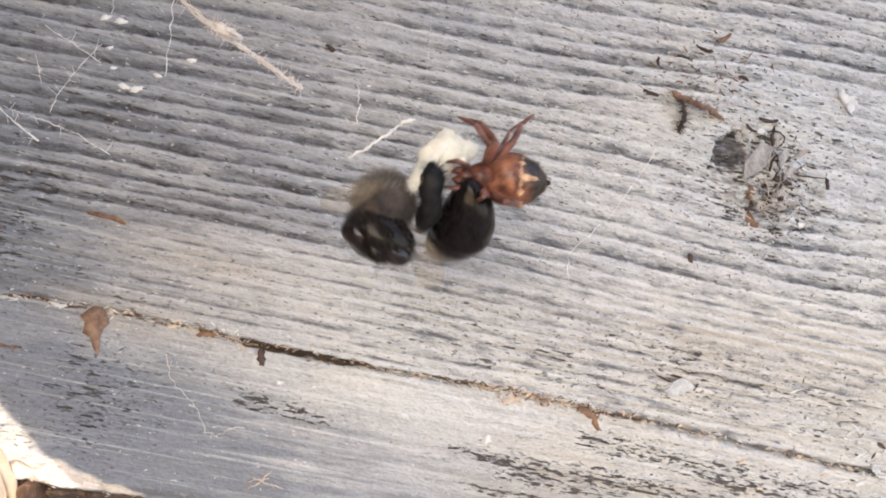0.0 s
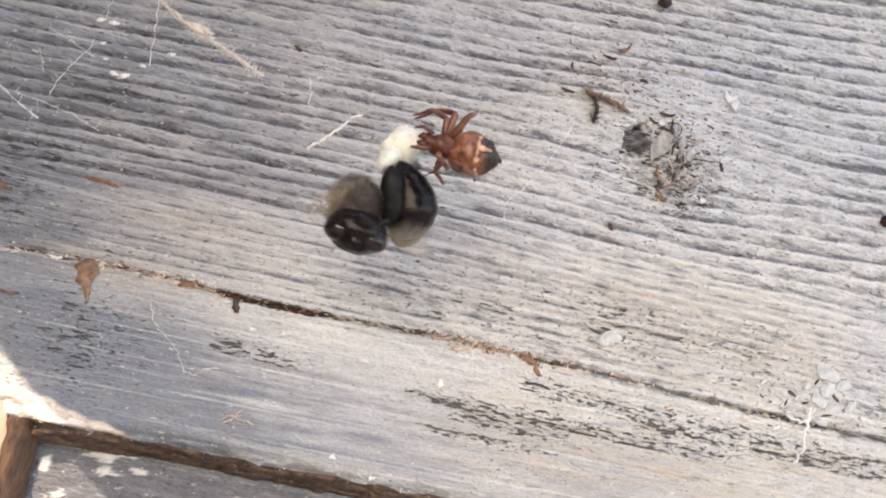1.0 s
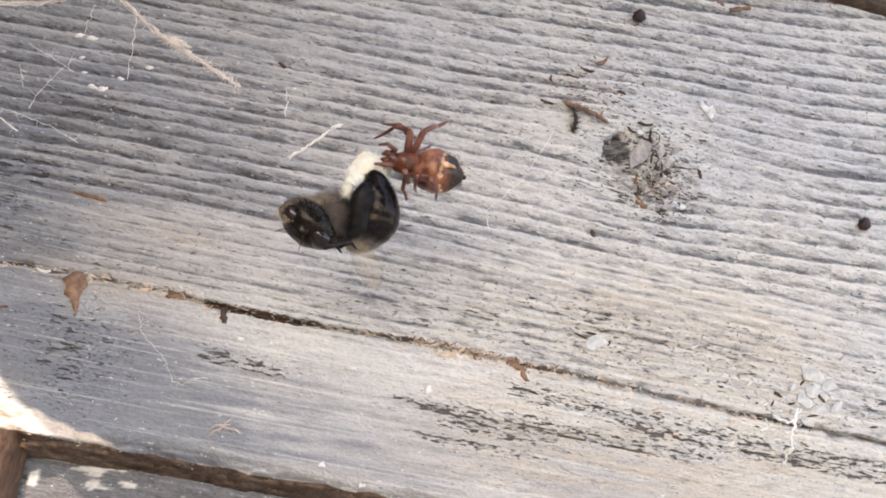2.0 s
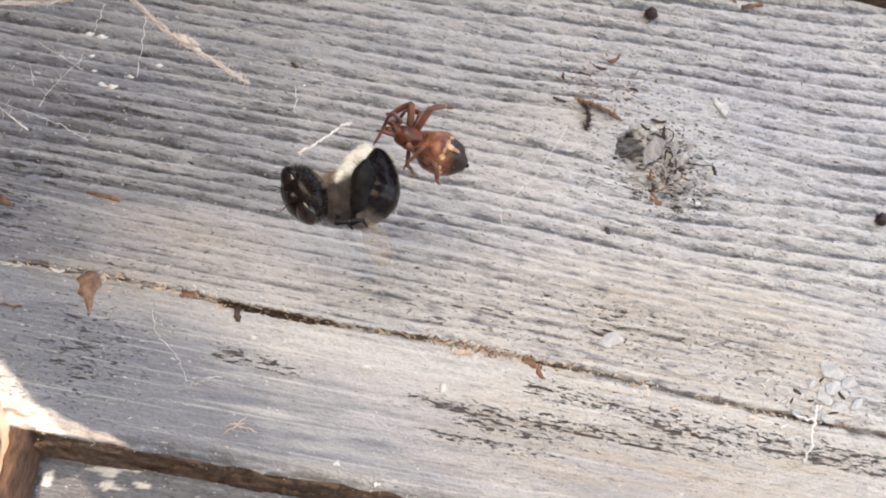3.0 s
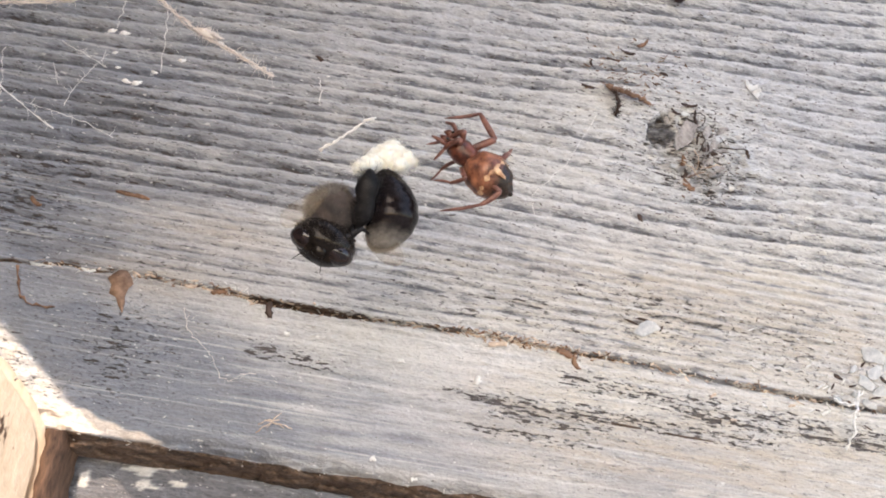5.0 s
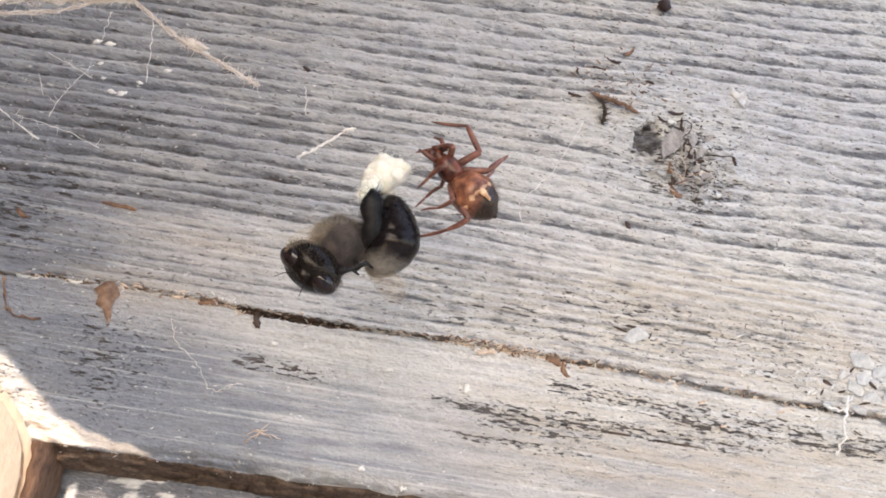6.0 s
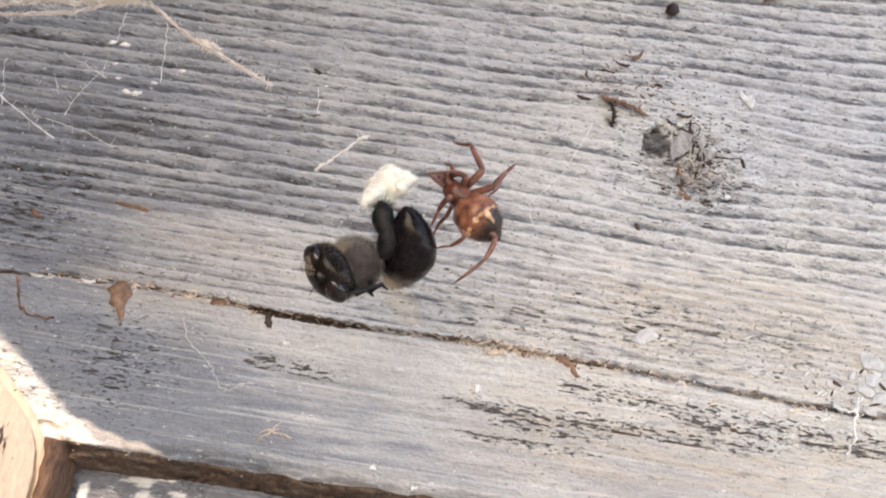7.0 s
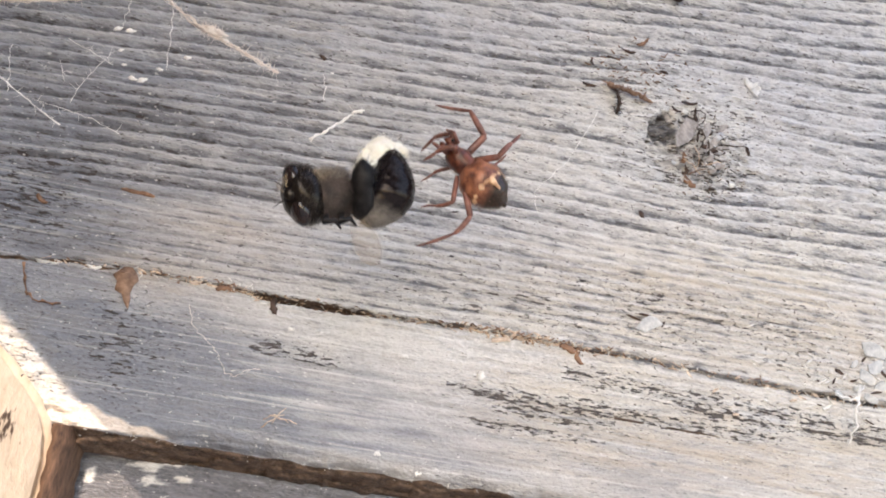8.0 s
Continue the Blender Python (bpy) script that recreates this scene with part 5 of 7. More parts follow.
_p.inputs["Subsurface Weight"].default_value = 0.5
_p.inputs["Subsurface Radius"].default_value = (0.001, 0.0009, 0.0007)
SPIDERSKIN, _, _p = mottled("red_brown_spider_skin", (0.04, 0.011, 0.008), (0.2, 0.06, 0.032), 1300, 0.35, 0.00004)
SPIDERLEG, _, _p = mottled("red_brown_leg", (0.085, 0.033, 0.026), (0.28, 0.12, 0.088), 900, 0.35, 0.00003)
def abdomen_skin():
    """Orange belly that turns dark grey-brown over the back and tail, with a mottled edge."""
    m, t, p = mottled("spider_abdomen", (0.10, 0.032, 0.02), (0.44, 0.18, 0.1), 1300, 0.36, 0.00004)
    sep = t.nodes.new("ShaderNodeSeparateXYZ")
    link(t, coords(t, (1, 1, 1)), sep.inputs[0])
    way = math_node(t, "ADD", math_node(t, "MULTIPLY", sep.outputs["X"], 480), math_node(t, "MULTIPLY", sep.outputs["Z"], 160))
    way = math_node(t, "ADD", way, math_node(t, "MULTIPLY", noise_node(t, (1100,) * 3, 4, 0.6), 0.5))
    base = p.inputs["Base Color"].links[0].from_socket
    dark = mix(t, noise_node(t, (1800,) * 3, 4, 0.6), (0.008, 0.006, 0.005), (0.05, 0.032, 0.022))
    link(t, mix(t, ramp(t, way, 0.22, 0.6), base, dark), p.inputs["Base Color"])
    return m


SPIDERDARK = abdomen_skin()
STRIPE, _, _p = mottled("cream_stripe", (0.34, 0.15, 0.075), (0.86, 0.58, 0.36), 1100, 0.4)
SILK, _, _p = mottled("white_silk", (0.88, 0.86, 0.82), (0.96, 0.95, 0.93), 600, 0.5)
TANSILK, _, _p = mottled("dusty_silk", (0.72, 0.63, 0.56), (0.92, 0.86, 0.81), 700, 0.6)
RUST, _, _p = mottled("rust_brown_flake", (0.08, 0.04, 0.025), (0.36, 0.2, 0.12), 900, 0.6, 0.0001)
DARK, _, _p = mottled("dark_splinter", (0.03, 0.02, 0.016), (0.1, 0.06, 0.045), 900, 0.7, 0.0001)
STRAW, _, _p = mottled("straw_flake", (0.4, 0.27, 0.18), (0.85, 0.71, 0.58), 700, 0.55, 0.0001)
BARK, _, _p = mottled("bark_scrap", (0.13, 0.07, 0.045), (0.38, 0.24, 0.165), 900, 0.7, 0.0001)
WHITE, _, _p = mottled("white_paint_flake", (0.62, 0.62, 0.6), (0.82, 0.81, 0.78), 900, 0.55, 0.0001)

BUD, _, _p = mottled("seed_skin", (0.012, 0.006, 0.006), (0.06, 0.022, 0.018), 1500, 0.5, 0.0001)
KNOTWOOD, _, _p = mottled("grey_knot_wood", (0.27, 0.245, 0.235), (0.5, 0.46, 0.44), 1500, 0.75, 0.0003)
SCALE, _, _p = mottled("grey_paint_scale", (0.42, 0.44, 0.46), (0.68, 0.68, 0.67), 1500, 0.55, 0.00015)


def wing_material():
    m, t, p = material("wing_membrane", (0.36, 0.27, 0.17), 0.45)
    p.inputs["Alpha"].default_value = 0.13
    return m


WING = wing_material()

# ---- mesh helpers ----


def part(name, bm, mat, parent=None, label="", smooth=True):
    me = bpy.data.meshes.new(name)
    bm.to_mesh(me)
    bm.free()
    me.materials.append(mat)
    if smooth:
        me.polygons.foreach_set("use_smooth", [True] * len(me.polygons))
    ob = new(name, me)
    ob.parent = parent
    return tagged(ob, label)


def raw(name, verts, faces, mat, parent=None, label="", smooth=True):
    me = bpy.data.meshes.new(name)
    me.from_pydata([tuple(v) for v in verts], [], [tuple(f) for f in faces])
    me.materials.append(mat)
    if smooth:
        me.polygons.foreach_set("use_smooth", [True] * len(me.polygons))
    ob = new(name, me)
    ob.parent = parent
    return tagged(ob, label)


def ball(rx, ry, rz, seg=24, rings=16, rough=0.0, taper=0.0, centre=(0, 0, 0), bands=0.0, nb=6, bend=0.0):
    """An uneven ellipsoid in millimetres along x; taper thins its +x end; bands give ring seams along x."""
    bm = bmesh.new()
    bmesh.ops.create_uvsphere(bm, u_segments=seg, v_segments=rings, radius=1.0)
    for v in bm.verts:
        x, y, z = v.co.z, v.co.y, v.co.x
        k = 1 - taper * max(x, -0.3)
        n = 1 + rough * noise.noise(Vector((x, y, z)) * 2.3 + Vector(centre))
        if bands:
            k *= 1 - bands * (0.5 + 0.5 * math.cos(x * nb * math.pi)) ** 3
        v.co = Vector((x * rx * n + centre[0], y * ry * k * n + centre[1], z * rz * k * n + bend * x * x + centre[2])) / 1000
    return bm


def tube(points, radii, seg=8):
    """A closed tapered tube through points, all in millimetres."""
    pts = [Vector(p) / 1000 for p in points]
    bm = bmesh.new()
    last = None
    side = Vector((0.13, 1, 0.21)).normalized()
    for i, p in enumerate(pts):
        d = (pts[min(i + 1, len(pts) - 1)] - pts[max(i - 1, 0)]).normalized()
        u = side.cross(d)
        u = u.normalized() if u.length > 1e-6 else Vector((1, 0, 0))
        w = d.cross(u)
        r = radii[min(i, len(radii) - 1)] / 1000
        ring = [bm.verts.new(p + r * (math.cos(a) * u + math.sin(a) * w)) for a in (2 * math.pi * k / seg for k in range(seg))]
        if last:
            for k in range(seg):
                bm.faces.new((last[k], last[(k + 1) % seg], ring[(k + 1) % seg], ring[k]))
        else:
            bm.faces.new(ring[::-1])
        last = ring
    bm.faces.new(last)
    return bm


def hairs(n, surface, length, width, rng, droop=0.3):
    """Thin three-sided spikes; surface(rng) gives root and outward way, in millimetres."""
    verts, faces = [], []
    for _ in range(n):
        p, d = surface(rng)
        d = (d + Vector([rng.uniform(-droop, droop) for _ in range(3)])).normalized()
        l = length * rng.uniform(0.55, 1.2)
        u = d.orthogonal().normalized() * width
        w = d.cross(u)
        b = len(verts)
        mid = p + d * l * 0.55 + Vector([rng.uniform(-1, 1) for _ in range(3)]) * l * 0.08
        for a in (0, 2.1, 4.2):
            verts.append((p + math.cos(a) * u + math.sin(a) * w) / 1000)
        for a in (0, 2.1, 4.2):
            verts.append((mid + 0.7 * (math.cos(a) * u + math.sin(a) * w)) / 1000)
        verts.append((p + d * l + Vector([rng.uniform(-1, 1) for _ in range(3)]) * l * 0.15) / 1000)
        for k in range(3):
            j = (k + 1) % 3
            faces += [(b + k, b + j, b + 3 + j, b + 3 + k), (b + 3 + k, b + 3 + j, b + 6)]
    return verts, faces


def shell(rx, ry, rz, keep=None, centre=(0, 0, 0)):
    def pick(rng):
        while True:
            d = Vector([rng.gauss(0, 1) for _ in range(3)]).normalized()
            if keep is None or keep(d):
                break
        return Vector((d.x * rx, d.y * ry, d.z * rz)) + Vector(centre), Vector((d.x / rx, d.y / ry, d.z / rz)).normalized()
    return pick


def thing(name, label, category, at=(0, 0, 0), group="", kind=""):
    ob = new(name)
    ob.empty_display_size = 0.002
    ob.location = Vector(at) / 1000
    return tagged(ob, label, category, group, kind)


def smoothstep(a, b, x):
    t = np.clip((x - a) / (b - a), 0, 1)
    return t * t * (3 - 2 * t)


def value_noise(x, z, seed):
    """Smooth noise from 0 to 1 on arrays."""
    r = np.random.RandomState(seed).rand(256, 256)
    xi, zi = np.floor(x).astype(int), np.floor(z).astype(int)
    fx, fz = x - xi, z - zi
    fx, fz = fx * fx * (3 - 2 * fx), fz * fz * (3 - 2 * fz)
    g = lambda a, b: r[a % 256, b % 256]
    return (g(xi, zi) * (1 - fx) + g(xi + 1, zi) * fx) * (1 - fz) + (g(xi, zi + 1) * (1 - fx) + g(xi + 1, zi + 1) * fx) * fz


# ---- the wall ----
KNOT = (25.0, 15.5)


def crack_line(x):
    sag = np.interp(x, (-40, -32, -21, -12, 4, 16, 26, 38), (-9.2, -8.5, -8.3, -8.6, -8.1, -8.1, -8.35, -8.5))
    return sag + 0.2 * (value_noise(x / 1.3 + 90, x * 0, 4) - 0.5) + 0.16 * (value_noise(x / 0.45, x * 0, 5) - 0.5)


def ring_count(x, z):
    """Year rings counted upwards over the face; they fan out towards the knot and part round it."""
    dx, dz = x - KNOT[0], z - KNOT[1]
    u, v = x / 30, z / 10
    part_round = np.exp(-((dx / 11) ** 2)) * np.tanh(dz / 4) * np.exp(-np.abs(dz) / 9)
    n = -1.566 - 0.314 * u + 0.274 * u ** 2 - 0.119 * u ** 3 + v * (7.215 - 0.707 * u - 0.03 * u ** 2) - 1.39 * part_round
    uneven = (0.24, 0.01, -0.11, 0.09, 0.02, 0.03, 0.03, -0.18, -0.06, -0.2, -0.14, -0.08, 0.11, 0.13, 0.05, -0.1, 0.12, 0.2, 0.1, 0.25, 0.2)
    return n - np.interp(n, range(len(uneven)), uneven) * smoothstep(45, 5, np.abs(x + 12))


def relief(x, z):
    """Height of the board's face towards the room in millimetres, and its paint and grain, over arrays x, z in millimetres."""
    dx, dz = x - KNOT[0], z - KNOT[1]
    ring = ring_count(x, z) + 0.2
    ring = ring + 0.3 * (value_noise(x / 11 + 7, z / 2.4 + 3, 11) - 0.5) + 0.15 * (value_noise(x / 2.8 + 3, z / 0.8, 15) - 0.5) + 0.08 * (value_noise(x / 0.7, z / 0.35, 16) - 0.5)
    saw = ring - np.floor(ring)
    # each ring rises slowly to a crest and drops off above it into the next soft furrow
    ridge = np.where(saw < 0.86, saw / 0.86, (1 - saw) / 0.14) - 0.5
    limit = np.interp(x, (-40, 0, 11, 24, 36, 50), (-1.6, 0.2, 1.4, 3.2, 3.6, 4.1)) + 1.2 * (value_noise(x / 12, x * 0 + 4, 17) - 0.5)
    zone = smoothstep(limit - 0.6, limit + 1.6, z)
    rough = value_noise(x / 1.6, z / 0.45, 21) - 0.5 + 0.6 * (value_noise(x / 0.6, z / 0.25, 22) - 0.5)
    strong = zone * (0.45 + 0.75 * value_noise(x / 14 + 5, np.floor(ring) * 0.9, 13)) * (1 - 0.92 * np.exp(-((dx / 8.5) ** 2 + ((dz - 1.5) / 6) ** 2)))
    strong *= (0.66 + 0.27 * smoothstep(4, -24, x)) * (1 - 0.3 * smoothstep(6, 19, z) * smoothstep(12, -8, x)) * (0.72 + 0.56 * value_noise(x / 3.2, z / 0.7, 27))
    low = smoothstep(-9, -7.5, z)
    h = 0.42 * strong * ridge + (0.05 + 0.11 * zone * low) * rough + 0.1 * (0.25 + 0.75 * zone) * (value_noise(x / 0.5, z / 0.3, 23) - 0.5)
    warp = 1.1 * (value_noise(x / 34 + 7, z / 9 + 3, 11) - 0.5)
    fine = np.sin((z - 0.02 * x + 0.6 * warp) / 0.92 * 2 * np.pi)
    h += 0.05 * (value_noise(x / 9 + 3, z / 0.3, 87) - 0.5) * (1 - zone)
    h += 0.085 * fine * (1 - zone) * (0.3 + 0.7 * smoothstep(-10, -8, z)) * (0.4 + value_noise(x / 9, z / 2, 14))
    # knot: sunken, broken surface
    kn = np.exp(-((dx / 4.6) ** 2 + ((dz + 1.2 + 0.12 * dx) / 3.4) ** 2) * 1.2)
    swirl = np.arctan2(dz, dx) * 2.2 + np.hypot(dx, dz) * 1.1
    lump = 1 - 2 * np.abs(value_noise(x / 1.15 + 0.5 * np.sin(swirl), z / 0.9 + 0.5 * np.cos(swirl), 31) - 0.5)
    slab = smoothstep(0.5, 0.6, value_noise(x / 1.7 + 5, z / 1.1, 35))
    h += kn * (1.5 * lump + 0.5 * slab - 1.35 + 0.8 * (value_noise(x / 0.5, z / 0.4, 32) - 0.5))
    pit = smoothstep(1.2, 0.7, np.abs((dx + 4.4 - 0.25 * dz) / 1.7) ** 1.6 + np.abs((dz - 0.6) / 2.1) ** 1.6 + 0.9 * (value_noise(x / 0.9, z / 0.9, 33) - 0.5) + 0.5 * (value_noise(x / 0.4, z / 0.3, 36) - 0.5))
    h -= 1.2 * pit * (0.45 + 0.8 * value_noise(x / 0.6, z / 0.5, 34))
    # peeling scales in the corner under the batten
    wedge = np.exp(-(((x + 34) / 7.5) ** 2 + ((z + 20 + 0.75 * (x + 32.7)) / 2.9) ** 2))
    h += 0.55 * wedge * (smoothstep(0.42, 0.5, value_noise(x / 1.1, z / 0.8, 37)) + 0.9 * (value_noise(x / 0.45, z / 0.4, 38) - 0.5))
    # open crack
    d = z - crack_line(x)
    open_part = np.interp(x, (-30, -17, -15.5, -7, -5, 14, 20, 30, 44), (0.25, 0.35, 1.0, 0.9, 0.4, 0.35, 0.22, 0.34, 0.4))
    wide = 0.07 + 0.16 * open_part * (0.6 + 0.8 * value_noise(x / 2.2, x * 0 + 2, 41)) + 0.08 * value_noise(x / 0.5, z / 0.3, 44)
    h -= (1.0 + 0.7 * value_noise(x / 0.6, z / 0.4, 45)) * np.exp(-((d / wide) ** 4)) * open_part
    h -= 0.22 * np.exp(-((d / 0.4) ** 2)) * smoothstep(14, 22, x)
    h += 0.10 * smoothstep(0.9, 0.1, d) * smoothstep(-0.2, 0.1, d)
    # a flaking patch by the crack
    pt = np.exp(-(((x - 42.5) / 4.5) ** 2 + ((z + 4.5) / 2.6) ** 2))
    h += 0.3 * pt * (smoothstep(0.45, 0.55, value_noise(x / 1.5, z / 1.0, 51)) - 0.4)
    # rounded lower edge
    e = np.clip(np.interp(x, (-25, -19), (-22.1, -21.0)) - z + 0.4 * (value_noise(x / 2.5, x * 0, 61) - 0.5) + 0.35 * (value_noise(x / 0.7, x * 0, 64) - 0.5), 0, None)
    h -= 0.48 * e ** 2
    h += 1.1 * smoothstep(-21.7, -22.8, z) * (value_noise(x / 1.6, z / 0.35, 62) - 0.5 + 0.5 * (value_noise(x / 0.5, z / 0.25, 65) - 0.5))
    furrow = (1 - saw) ** 1.25 * smoothstep(0, 0.1, saw) * (0.62 + 0.75 * value_noise(x / 2.4 + 6, z / 0.35, 24))
    # grain: dark in furrows, and also in the pit, knot hollows and crack
    grain = np.clip(1.62 * strong * furrow * (0.75 + 0.5 * value_noise(x / 5, ring, 18)) + (1 - zone) * (0.3 * smoothstep(0.55, 0.8, value_noise(x / 8 + 3, z / 0.28, 88)) + 0.04 + (0.34 + 0.6 * smoothstep(12, -8, x)) * np.clip(-fine, 0, 1) ** 2 * value_noise(x / 6 + 2, z / 0.7, 25)) * (0.35 + 0.65 * smoothstep(-10, -8, z)) + 0.03 + 0.05 * zone * smoothstep(-5, 20, x) + 0.3 * smoothstep(-12, 18, x) * smoothstep(-9, -7.5, z) * (1 - zone) * smoothstep(0.4, 0.85, value_noise(x / 1.8, z / 0.3, 67)) + 0.95 * pit + 0.8 * kn * np.clip(1 - lump - 0.15 * slab, 0, 1) + 0.95 * np.exp(-((d / 0.4) ** 2)) * smoothstep(10, 20, x) * (0.35 + 0.8 * value_noise(x / 0.9, z / 0.22, 46)), 0, 1)
    grain = grain * (1 - 0.7 * pt) + 0.12 * smoothstep(-9, -10.5, z) * smoothstep(-4, 12, x)
    # rows of flaked strokes along the grain of the lower half
    stroke = value_noise(x / 6 + 3, z * 0 + 2, 86)
    band = 1.05 * np.exp(-((z + 13.55 + 0.5 * (value_noise(x / 5, x * 0 + 1, 85) - 0.5)) / 0.62) ** 2) * smoothstep(-18, -15, x) * smoothstep(36, 32, x) * smoothstep(0.2, 0.5, stroke + 0.25 * smoothstep(0, 8, x))
    band = band + 0.85 * np.exp(-((z + 14.9) / 0.7) ** 2) * smoothstep(4, 9, x) * smoothstep(24, 14, x) + 0.9 * np.exp(-((z + 16.5) / 0.4) ** 2) * smoothstep(2, 5, x) * smoothstep(20, 14, x)
    band = band + 0.85 * np.exp(-((z + 10.7 + 0.01 * x) / 0.8) ** 2) * smoothstep(11, 15, x) + 0.75 * np.exp(-((z + 12.2) / 0.6) ** 2) * smoothstep(18, 30, x)
    left = np.exp(-(((x + 26.5) / 5.5) ** 2 + ((z + 15) / 5) ** 2)) + 1.1 * np.exp(-(((x + 12) / 7) ** 2 + ((z + 12.6 + 0.08 * (x + 12)) / 0.9) ** 2))
    knotted = np.exp(-((dx / 9) ** 2 + (dz / 6) ** 2))
    right = smoothstep(-12, 18, x) * smoothstep(-5.2, -2.5, -np.abs(z + 3.4)) * (0.75 + 0.5 * value_noise(x / 5, z / 1.2, 66))
    core = (0.35 + 0.9 * open_part) * np.exp(-(d / 0.34) ** 2) * smoothstep(0.05, 0.3, value_noise(x / 2.5 + 30, x * 0 + 9, 43))
    flecked = smoothstep(-8.7, -9.6, z) * smoothstep(0, 14, x) * (0.45 + 0.4 * value_noise(x / 4 + 1, z / 0.5, 68))
    mid = smoothstep(-9, -7.5, z) * smoothstep(1, -3, z) * smoothstep(14, -5, x)
    corner = smoothstep(-9, -11, z) * smoothstep(-14, -26, x)
    chips = core + (1 - 0.6 * pt) * np.clip(0.42 * mid + 0.46 * flecked + 0.22 * corner + band + 0.6 * left + 0.28 * wedge + 0.45 * np.exp(-(((x + 38) / 6) ** 2 + ((z + 3) / 4.5) ** 2)) + 0.3 * pt + zone * (0.36 + 0.5 * furrow * strong) + 0.62 * right + 1.1 * kn * (1 - slab) + 0.25 * knotted + 0.18, 0, 1.03)
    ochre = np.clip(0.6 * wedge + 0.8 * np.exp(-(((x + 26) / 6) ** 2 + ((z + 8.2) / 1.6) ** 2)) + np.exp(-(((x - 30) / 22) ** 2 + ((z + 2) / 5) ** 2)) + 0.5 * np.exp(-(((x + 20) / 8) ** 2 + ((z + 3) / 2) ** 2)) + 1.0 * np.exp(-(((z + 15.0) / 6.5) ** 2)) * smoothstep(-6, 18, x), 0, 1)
    bare = smoothstep(-22.2, -22.7, z + 0.5 * (value_noise(x / 2.2, x * 0 + 5, 71) - 0.5)) + 0.75 * np.exp(-(d / 0.22) ** 2) * smoothstep(0.3, 0.55, value_noise(x / 4 + 3, x * 0 + 1, 72)) * (0.35 + 0.65 * smoothstep(26, 12, x))
    gap = np.exp(-((d / (1.25 * wide + 0.05)) ** 4)) * (0.4 + 0.6 * value_noise(x / 0.9, z / 0.3, 47)) * (0.25 + 0.8 * open_part)
    gap = np.maximum(gap, 0.8 * np.exp(-((z + 13.95 + 0.012 * (x - 8)) / 0.17) ** 2) * smoothstep(7, 11, x) * smoothstep(35, 30, x) * smoothstep(0.25, 0.7, value_noise(x / 2.5, z / 0.3, 49)))
    bare = np.maximum(bare, gap)
    # blue: paint tone that also holds the shade of the left and lower left
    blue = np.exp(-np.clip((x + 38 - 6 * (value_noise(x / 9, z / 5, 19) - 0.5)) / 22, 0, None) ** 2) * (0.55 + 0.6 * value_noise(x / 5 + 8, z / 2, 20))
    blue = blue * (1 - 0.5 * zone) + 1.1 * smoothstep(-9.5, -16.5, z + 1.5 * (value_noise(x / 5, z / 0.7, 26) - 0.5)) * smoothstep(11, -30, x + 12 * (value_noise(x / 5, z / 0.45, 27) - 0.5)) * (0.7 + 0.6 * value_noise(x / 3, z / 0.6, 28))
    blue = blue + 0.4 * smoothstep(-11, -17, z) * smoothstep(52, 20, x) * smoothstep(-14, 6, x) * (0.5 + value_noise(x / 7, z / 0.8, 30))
    # no blue inside the wedge, which lightens the paint where sun falls
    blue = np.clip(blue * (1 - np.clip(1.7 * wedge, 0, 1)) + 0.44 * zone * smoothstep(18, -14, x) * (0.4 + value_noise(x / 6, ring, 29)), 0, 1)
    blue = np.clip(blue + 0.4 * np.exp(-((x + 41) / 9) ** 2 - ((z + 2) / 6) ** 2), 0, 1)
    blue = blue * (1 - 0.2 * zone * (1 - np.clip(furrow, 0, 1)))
    rim = np.interp(x, (-40, -32, -28, -24.5, -21), (-17.5, -20.0, -20.6, -21.6, -22.1)) + 0.4 * (value_noise(x / 1.2, x * 0 + 3, 63) - 0.5)
    pale = smoothstep(0.15, -0.1, z - rim) * smoothstep(-20.6, -21.6, x) * smoothstep(-22.55, -22.3, z)
    return h, grain, chips, ochre, np.clip(bare, 0, 1), blue, pale


